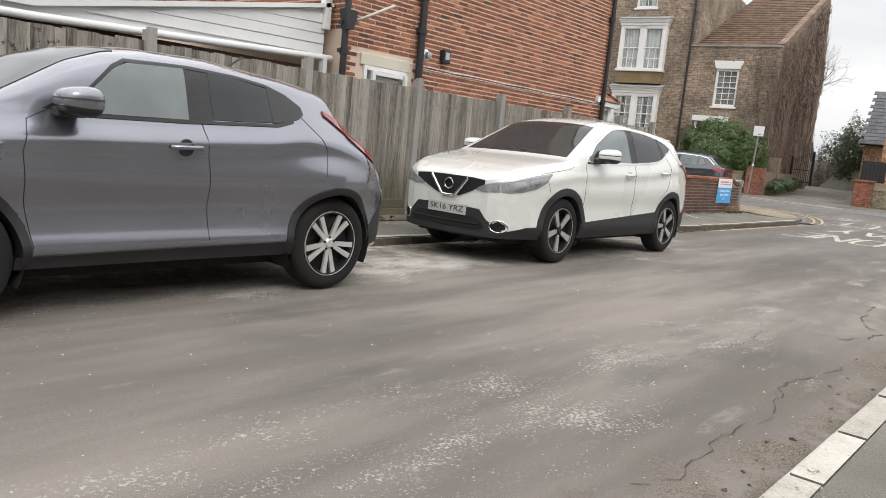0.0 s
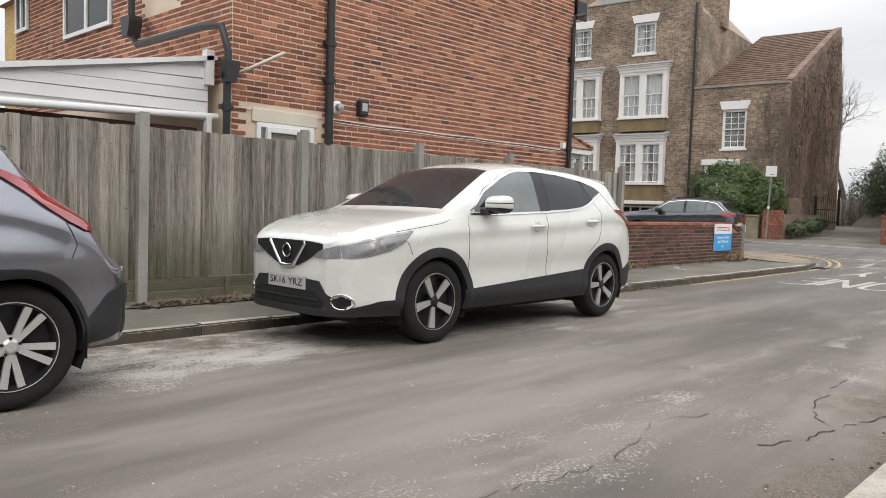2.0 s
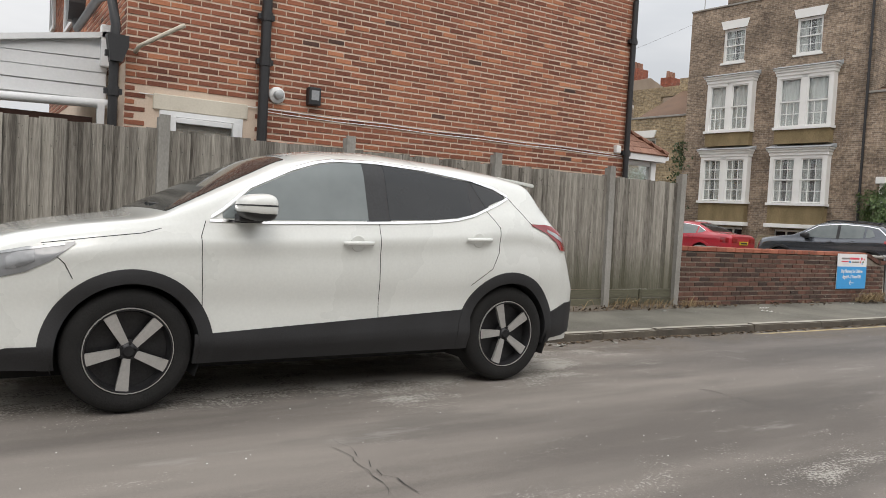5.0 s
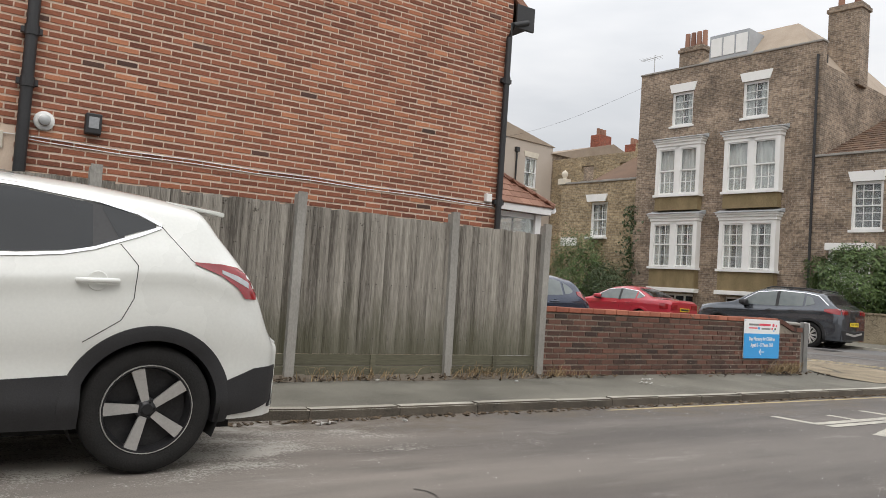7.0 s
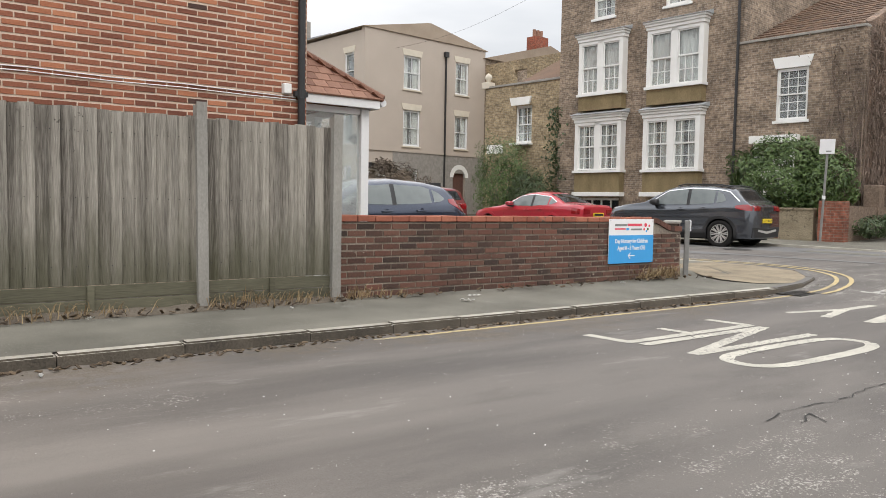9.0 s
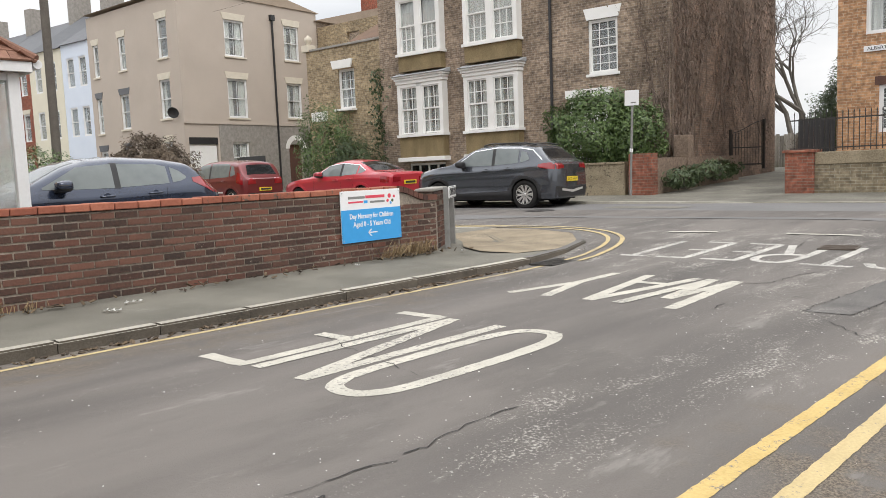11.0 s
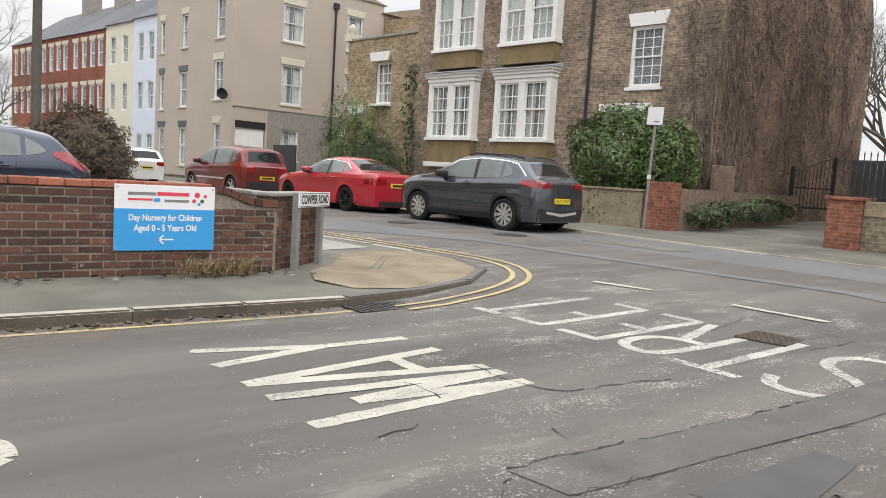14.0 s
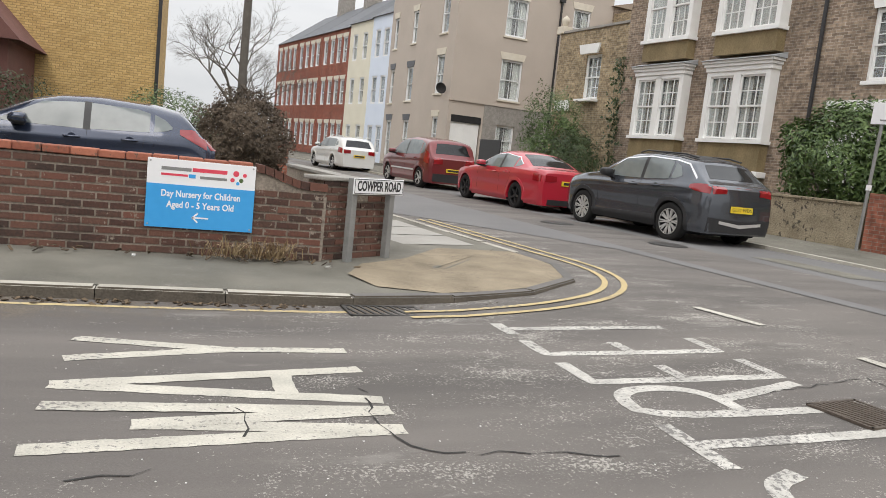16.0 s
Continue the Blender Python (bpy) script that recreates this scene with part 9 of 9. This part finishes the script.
car("pale_estate", hub_place(f_xy(-16.7, -7.0), TURN + 2, 0.9, 0.86, 0.13), "off-white estate car parked down the road", eb_, SILVER_CAR, (0.9, 3.5), 0.32, 0.21, "five", ALLOY,
    plain_spec(4.5, 1.48, None, 0.97, (1.3, 2.05, 3.95), (4.16, 4.36), CAR_GLASS, [(4.1, 0.78, 1.0), (4.3, 0.76, 0.98), (4.42, 0.74, 0.92)], plate=("", 0, 0.66, True, PLATE_YELLOW),
               bars=[("roof_rail", [(2.2, 0.55, 1.44), (2.4, 0.56, 1.49), (3.7, 0.55, 1.47), (3.9, 0.54, 1.42)], 0.014, SILVER_CAR)]))

# dark blue hatchback in the yard
nb_ = Body(4.0, [(0, 0.62), (0.05, 0.76), (0.2, 0.86), (0.7, 0.98), (1.0, 1.04), (1.6, 1.36), (1.95, 1.46), (2.4, 1.49), (3.1, 1.45), (3.5, 1.38), (3.6, 1.3), (3.85, 1.02), (3.95, 0.94), (4.0, 0.86)],
           [(0, 0.55), (0.1, 0.74), (0.6, 0.9), (1.2, 0.95), (2.2, 0.96), (3.2, 1.0), (3.7, 1.0), (4.0, 0.8)],
           [(0, 0.56), (0.1, 0.7), (0.35, 0.81), (0.8, 0.85), (2, 0.855), (3.3, 0.865), (3.7, 0.83), (3.92, 0.76), (4.0, 0.68)],
           [(0, 0.56), (0.95, 0.77), (1.2, 0.73), (1.7, 0.68), (2.4, 0.64), (3.4, 0.61), (3.7, 0.66), (4.0, 0.64)], 0.19, waist=0.58)
car("dark_blue_hatchback", pose(16.72, 12.15, 0.075), "dark blue five-door hatchback parked behind the low wall", nb_, NAVY_CAR, (0.8, 3.31), 0.315, 0.2, "five", ALLOY,
    plain_spec(4.0, 1.49, None, 1.0, (1.05, 1.8, 3.4), (3.62, 3.86), CAR_GLASS, [(3.50, 1.05, 1.12), (3.66, 0.97, 1.13), (3.80, 0.90, 1.10), (3.88, 0.86, 1.02)]))


# ---- the nursery board on the wall ----
board = thing("nursery_sign", pose(20.44, 7.225, 0.62, 90, 0, 0), "blue and white notice board fixed to the brick wall", "sign")
part("panel", boxed((-0.48, 0.48, -0.315, 0.315, -0.012, 0.0), bevel=0.003), SIGN_WHITE, board)
part("blue_field", boxed((-0.48, 0.48, -0.315, 0.085, 0.0, 0.003)), SIGN_BLUE, board, "blue lower field")
letters("Day Nursery for Children", 0.085, pose(0, 0.0, 0.004), SIGN_WHITE, board, width=0.70, depth=0.001, bold=0.002)
letters("Aged 0 - 5 Years Old", 0.085, pose(0, -0.10, 0.004), SIGN_WHITE, board, width=0.60, depth=0.001, bold=0.002)
bm = bmesh.new()
box(bm, -0.06, 0.075, -0.217, -0.203, 0.003, 0.005)
for s in (-1, 1):
    box(bm, -0.035, 0.035, -0.007, 0.007, 0.003, 0.005, pose(-0.045, -0.21 + s * 0.02, 0, 0, 0, s * 42))
part("arrow", bm, SIGN_WHITE, board, "white arrow")
part("title_bar", boxed((-0.36, -0.10, 0.215, 0.245, 0.0, 0.002)), GREY_POST, board)
part("title_bar", boxed((-0.09, 0.22, 0.215, 0.25, 0.0, 0.002)), SIGN_RED, board)
part("underline_bar", boxed((-0.36, -0.13, 0.165, 0.185, 0.0, 0.002)), SIGN_RED, board)
part("underline_bar", boxed((-0.12, -0.06, 0.155, 0.19, 0.0, 0.002)), SIGN_BLUE, board)
part("subtitle_bar", boxed((-0.02, 0.22, 0.155, 0.18, 0.0, 0.002)), GREY_POST, board)
for x, y, q, mt in ((0.30, 0.23, 0.028, SIGN_RED), (0.27, 0.17, 0.02, SIGN_RED), (0.35, 0.17, 0.02, LEAF), (0.38, 0.22, 0.018, SIGN_RED), (0.32, 0.14, 0.016, SIGN_BLUE)):
    bm = bmesh.new()
    lathe(bm, [(0.001, 0.002), (q, 0.002), (q, 0.0)], 14, pose(x, y, 0, 90, 0, 0))
    part("motif_dot", bm, mt, board)
for x in (-0.455, 0.455):
    for y in (-0.29, 0.29):
        bm = bmesh.new()
        lathe(bm, [(0.001, 0.004), (0.008, 0.003), (0.009, 0.0)], 10, pose(x, y, 0.003, 90, 0, 0))
        part("screw", bm, STEEL, board)

# ---- the street name sign ----
cow = thing("street_name_sign", pose(22.18, 7.56, 0.05, 0, 0, 37), "black and white street name sign COWPER ROAD on two posts", "sign")
part("plate", boxed((-0.41, 0.41, -0.055, -0.04, 0.70, 0.865), bevel=0.004), SIGN_WHITE, cow)
part("border", boxed((-0.40, 0.40, -0.0565, -0.055, 0.708, 0.714), (-0.40, 0.40, -0.0565, -0.055, 0.851, 0.857), (-0.40, -0.394, -0.0565, -0.055, 0.714, 0.851), (0.394, 0.40, -0.0565, -0.055, 0.714, 0.851)), SIGN_BLACK, cow)
letters("COWPER ROAD", 0.14, pose(0, -0.057, 0.782, 90, 0, 0), SIGN_BLACK, cow, width=0.72, depth=0.001, bold=0.004)
for x in (-0.36, 0.26):
    part("post", boxed((x - 0.04, x + 0.04, -0.035, 0.035, 0.0, 0.86), bevel=0.006), GREY_POST, cow, "square grey concrete post")


# ---- greenery ----
def leafy(name, m, radii, count, size, material, label, category, seed, stems=14, uneven=0.35, parts=1, flat_base=True):
    """A shrub: thin stems from the ground and a crown of many single leaves with an uneven outline."""
    r = random.Random(seed)
    s = thing(name, m, label, category)
    rx, ry, rz = radii
    bm = bmesh.new()
    for k in range(stems):
        a, q = r.uniform(0, math.tau), r.uniform(0.2, 0.75)
        end = Vector((rx * q * math.cos(a), ry * q * math.sin(a), rz * r.uniform(0.9, 1.6)))
        tube(bm, [(0.15 * end.x, 0.15 * end.y, 0), (0.5 * end.x, 0.5 * end.y, 0.5 * end.z), tuple(end)], 0.022, 5, taper=0.006)
    part("stem", bm, BARK, s)
    bm = bmesh.new()
    off = Vector((seed * 3.1, seed * 1.7, 0))
    made = 0
    while made < count:
        d = Vector((r.gauss(0, 1), r.gauss(0, 1), r.gauss(0, 1))).normalized()
        edge = 1 + uneven * noise.noise(d * 2.2 + off) + 0.5 * uneven * noise.noise(d * 6 + off)
        q = edge * (1 - abs(r.gauss(0, 0.16)))
        p = Vector((d.x * rx * q, d.y * ry * q, rz + d.z * rz * q))
        if p.z < 0.02:
            continue
        up = (d + Vector((r.uniform(-0.8, 0.8), r.uniform(-0.8, 0.8), r.uniform(-0.3, 0.9)))).normalized()
        along = up.cross(Vector((r.uniform(-1, 1), r.uniform(-1, 1), r.uniform(-1, 1)))).normalized()
        wide = up.cross(along)
        l = size * r.uniform(0.6, 1.25)
        tip = p + along * l - up * l * 0.12
        bm.faces.new([bm.verts.new(p - along * l), bm.verts.new(p + wide * l * 0.36 + up * l * 0.06), bm.verts.new(tip), bm.verts.new(p - wide * l * 0.36 + up * l * 0.06)])
        made += 1
    tagged(part("crown", bm, material, s), kind="stuff")
    return s


leafy("laurel_shrub", F @ pose(6.1, -1.35, 0.80), (1.6, 0.95, 1.3), 12000, 0.07, LEAF, "glossy green evergreen shrub behind the garden wall", "shrub", 1)
leafy("laurel_shrub", F @ pose(7.5, -1.4, 0.8), (0.85, 0.75, 1.1), 4800, 0.07, LEAF, "glossy green evergreen shrub beside the pier", "shrub", 2)
leafy("garden_bush", F @ pose(-5.6, -1.4, 0.3), (1.35, 1.0, 1.75), 11000, 0.055, LEAF, "green garden bush in front of the brick wing", "bush", 3, uneven=0.5)
leafy("garden_bush", F @ pose(-3.95, -1.6, 0.3), (1.0, 0.9, 1.15), 6500, 0.055, LEAF_DARK, "dark green garden bush below the bay windows", "bush", 4)
leafy("brown_hedge", pose(21.4, 15.4, 0.05), (0.95, 1.15, 1.03), 24000, 0.04, LEAF_BROWN, "dense brown twiggy hedge at the edge of the yard", "hedge", 5, stems=110, uneven=0.42)
leafy("green_hedge", pose(19.9, 18.4, 0.05), (1.3, 1.2, 1.0), 9000, 0.04, LEAF, "clipped green hedge beside the yard", "hedge", 6, uneven=0.18)
leafy("green_hedge", pose(15.0, 19.5, 0.05), (2.9, 0.9, 1.12), 11000, 0.045, LEAF_DARK, "dark green hedge in front of the gabled house", "hedge", 7, uneven=0.2)
leafy("alley_hedge", F @ pose(9.0, 19.0, 0.2), (2.2, 0.9, 1.35), 9000, 0.05, LEAF_BROWN, "brown winter hedge across the end of the alley", "hedge", 15, stems=40, uneven=0.3)
leafy("evergreen_bush", F @ pose(8.3, 22.0, 0.2), (1.6, 1.0, 2.2), 5200, 0.10, LEAF_DARK, "dark evergreen bush behind the alley fence", "bush", 16, uneven=0.4)
leafy("conifer", F @ pose(9.5, 16.2, 0.3), (0.85, 1.1, 2.3), 6500, 0.085, LEAF_DARK, "dark evergreen tree at the end of the alley", "tree", 8, uneven=0.45)
leafy("verge_plants", F @ pose(8.95, 1.2, 0.5), (0.35, 2.2, 0.32), 1500, 0.07, LEAF_DARK, "low weeds along the foot of the alley wall", "weeds", 9, uneven=0.5)
leafy("verge_plants", F @ pose(8.9, -1.4, 0.35), (0.4, 1.0, 0.3), 900, 0.07, LEAF_DARK, "low weeds beside the rubble wall", "weeds", 10, uneven=0.5)


def bare_tree(m, height, label, seed, spread=0.5):
    r = random.Random(seed)
    t = thing("bare_tree", m, label, "tree")
    trunk = bmesh.new()
    twig = bmesh.new()

    def grow(bm, p, d, l, rad, depth):
        pts = [p]
        for k in range(3):
            d = (d + Vector((r.gauss(0, 0.12), r.gauss(0, 0.12), r.gauss(0.05, 0.08)))).normalized()
            p = p + d * l / 3
            pts.append(p)
        tube(bm, pts, rad, 6 if depth < 2 else 4, taper=rad * 0.62, cap=False)
        if depth < 7:
            for k in range(3 if depth < 5 else 2):
                a = r.uniform(0, math.tau)
                side = d.orthogonal().normalized()
                side.rotate(Matrix.Rotation(a, 3, d))
                nd = (d + side * r.uniform(0.45, 0.95) * (spread * 2)).normalized()
                grow(twig if depth >= 1 else bm, pts[r.choice((2, 3, 3))], nd, l * r.uniform(0.62, 0.82), rad * 0.55, depth + 1)
    grow(trunk, Vector((0, 0, 0)), Vector((0, 0, 1)), height * 0.28, height * 0.018, 0)
    part("trunk", trunk, BARK, t)
    part("crown", twig, BARK, t, "leafless branching crown")


bare_tree(pose(22.9, 52, 0), 11.0, "bare winter tree beyond the hedge", 31, 0.6)
bare_tree(pose(24.3, 60, 0), 10, "bare winter tree beyond the hedge", 32)
bare_tree(F @ pose(6.3, 27, 0), 14.0, "bare winter tree behind the mews", 33)
bare_tree(F @ pose(4.0, 33, 0), 15, "bare winter tree behind the mews", 34)


def tuft(bm, r, x, y, z, n, length, spread):
    for k in range(n):
        a, l = r.uniform(0, math.tau), length * r.uniform(0.5, 1.2)
        lean = r.uniform(0.3, 1.4)
        p = Vector((x + r.gauss(0, spread), y + r.gauss(0, spread * 0.3), z))
        mid_ = p + Vector((math.cos(a) * l * 0.3 * lean, -abs(math.sin(a)) * l * 0.25 * lean, l * 0.45))
        end = mid_ + Vector((math.cos(a) * l * 0.4 * lean, -abs(math.sin(a)) * l * 0.3 * lean, l * (0.35 - 0.3 * lean)))
        n_ = Vector((-math.sin(a), math.cos(a), 0)) * 0.004
        vs = [bm.verts.new(q) for q in (p - n_, p + n_, mid_ + n_, mid_ - n_)]
        bm.faces.new(vs)
        bm.faces.new((vs[3], vs[2], bm.verts.new(end)))


r = random.Random(77)
for x, n, l, sp, lab in ((20.75, 130, 0.30, 0.16, "clump of dead straw-coloured grass under the board"), (21.15, 120, 0.34, 0.14, "clump of dead straw-coloured grass by the wall end"), (15.9, 50, 0.22, 0.14, "dead grass at the foot of the fence post"), (16.3, 40, 0.18, 0.2, "dead grass at the foot of the wall"),
                         (14.55, 60, 0.22, 0.2, "dead weeds at the foot of the fence"), (13.4, 40, 0.16, 0.25, "dead weeds at the foot of the fence"), (11.2, 40, 0.16, 0.3, "dead weeds at the foot of the fence"), (12.9, 90, 0.24, 0.35, "dry straggling weeds at the foot of the fence"), (14.9, 110, 0.26, 0.3, "dry straggling weeds at the foot of the fence"), (9.3, 70, 0.2, 0.4, "dry straggling weeds at the foot of the fence"), (5.6, 90, 0.2, 0.4, "dry straggling weeds at the foot of the fence"), (7.2, 60, 0.16, 0.3, "dead weeds at the foot of the fence"), (15.2, 40, 0.16, 0.2, "dead weeds at the foot of the fence")):
    bm = bmesh.new()
    tuft(bm, r, x, 7.14, 0.07, n, l, sp)
    tagged(part("dead_grass", bm, STRAW), lab, "grass", "dead grass along the wall", "stuff")
for cx, n in ((6.8, 90), (12.2, 40), (14.2, 30), (16.0, 40), (18.5, 30), (20.9, 40)):
    bm = bmesh.new()
    for k in range(n):
        x, y = cx + r.gauss(0, 0.6), 7.12 - abs(r.gauss(0, 0.09))
        box(bm, -0.03, 0.03, -0.012, 0.012, 0, 0.006, pose(x, y, pave(x, y) + r.uniform(0.004, 0.03), r.uniform(-40, 40), r.uniform(-40, 40), r.uniform(0, 360)))
    tagged(part("leaf_litter", bm, DEAD_LEAF), "dead leaves and soil along the foot of the fence", "leaves", "leaf litter", "stuff")
bm = bmesh.new()
for k in range(520):
    x = r.uniform(8, 21.3)
    y = (5.90 if x < 10.5 else 5.64) - abs(r.gauss(0, 0.06)) - 0.02
    box(bm, -0.022, 0.022, -0.012, 0.012, 0, 0.005, pose(x, y, gz(x, y) + r.uniform(0.003, 0.012), r.uniform(-30, 30), r.uniform(-30, 30), r.uniform(0, 360)))
tagged(part("gutter_leaves", bm, DEAD_LEAF), "brown dead leaves and grit lying in the gutter", "leaves", kind="stuff")
bm = bmesh.new()
for k in range(900):
    x, y = r.uniform(0.5, 24.5), r.uniform(0.75, 5.3)
    if noise.noise(Vector((x * 0.45, y * 0.7, 2.0))) < -0.05:
        continue
    q = r.uniform(0.0015, 0.0045)
    box(bm, -q, q, -q * 0.7, q * 0.7, 0, q * 0.6, pose(x, y, gz(x, y) + 0.004, 0, 0, r.uniform(0, 360)))
tagged(part("loose_grit", bm, LITTER), "scattered pale grit and paint chips on the road", "grit", kind="stuff")
for x, y, l, w in ((17.2, 6.75, 0.16, 0.05), (16.9, 6.5, 0.17, 0.08), (13.2, 6.95, 0.10, 0.04), (11.9, 5.42, 0.22, 0.07), (19.9, 6.9, 0.08, 0.04), (21.6, 6.8, 0.07, 0.03), (12.6, 5.35, 0.07, 0.03), (14.95, 6.75, 0.06, 0.03)):
    bm = bmesh.new()
    n = 8
    top_ = [[bm.verts.new((l * (i / n - 0.5), w * (j - 0.5) * (0.6 + 0.5 * math.sin(i * 1.9 + j)), 0.012 + 0.012 * math.sin(i * 2.1 + j * 1.3))) for j in (0, 1)] for i in range(n + 1)]
    for a, b in zip(top_, top_[1:]):
        bm.faces.new((a[0], b[0], b[1], a[1]))
    bmesh.ops.solidify(bm, geom=bm.faces[:], thickness=0.003)
    sc = part("paper_scrap", bm, LITTER)
    hgt = pave if y > 5.8 else gz
    sc.matrix_world = pose(x, y, hgt(x, y) + 0.004, 0, 0, r.uniform(0, 180))
    tagged(sc, "crumpled scrap of pale litter on the ground", "litter", "scraps of litter")


# ---- bricks, piece by piece ----
def house_pick(r, s, z):
    t = r.random()
    if t < 0.014:
        return BURNT_BRICK
    return PALE_BRICK if t < 0.16 else RED_BRICK


side_holes = [(8.55 - HX0, 9.62 - HX0, 1.5, 2.41)]
lay(house, (HX0, HY), 0, HX1 - HX0, 1.725, 6.6, house_pick, side_holes, single=lambda s, z: 1.2 < s < 5.2 and 2.4 < z < 4.2, seed=4, joint=0.020, perp=0.010)
lay(house, (HX0, 17), -90, 17 - HY, 2.7, EAVE, house_pick, [(5.9, 6.8, 3.9, 5.2)], seed=5, joint=0.020, perp=0.010)
lay(house, (HX1, HY), 90, 3.0, 2.0, EAVE, house_pick, (), seed=6)
lay(garden_wall, (15.72, 7.262), 0, 5.2, 0.06, 0.886, wall_pick, (), single=lambda s, z: True, seed=7, proud=0.010, joint=0.015, perp=0.011)
lay(garden_wall, (20.92, 7.262), 0, 0.68, 0.06, 0.74, wall_pick, (), seed=8, proud=0.01, joint=0.015, perp=0.011)
lay(splay, SP, ang, 1.06, 0.06, 0.86, wall_pick, (), seed=9, proud=0.01, joint=0.015, perp=0.011)
lay(return_wall, RW, 96, 4.0, 0.06, 0.80, wall_pick, (), seed=10, proud=0.01)
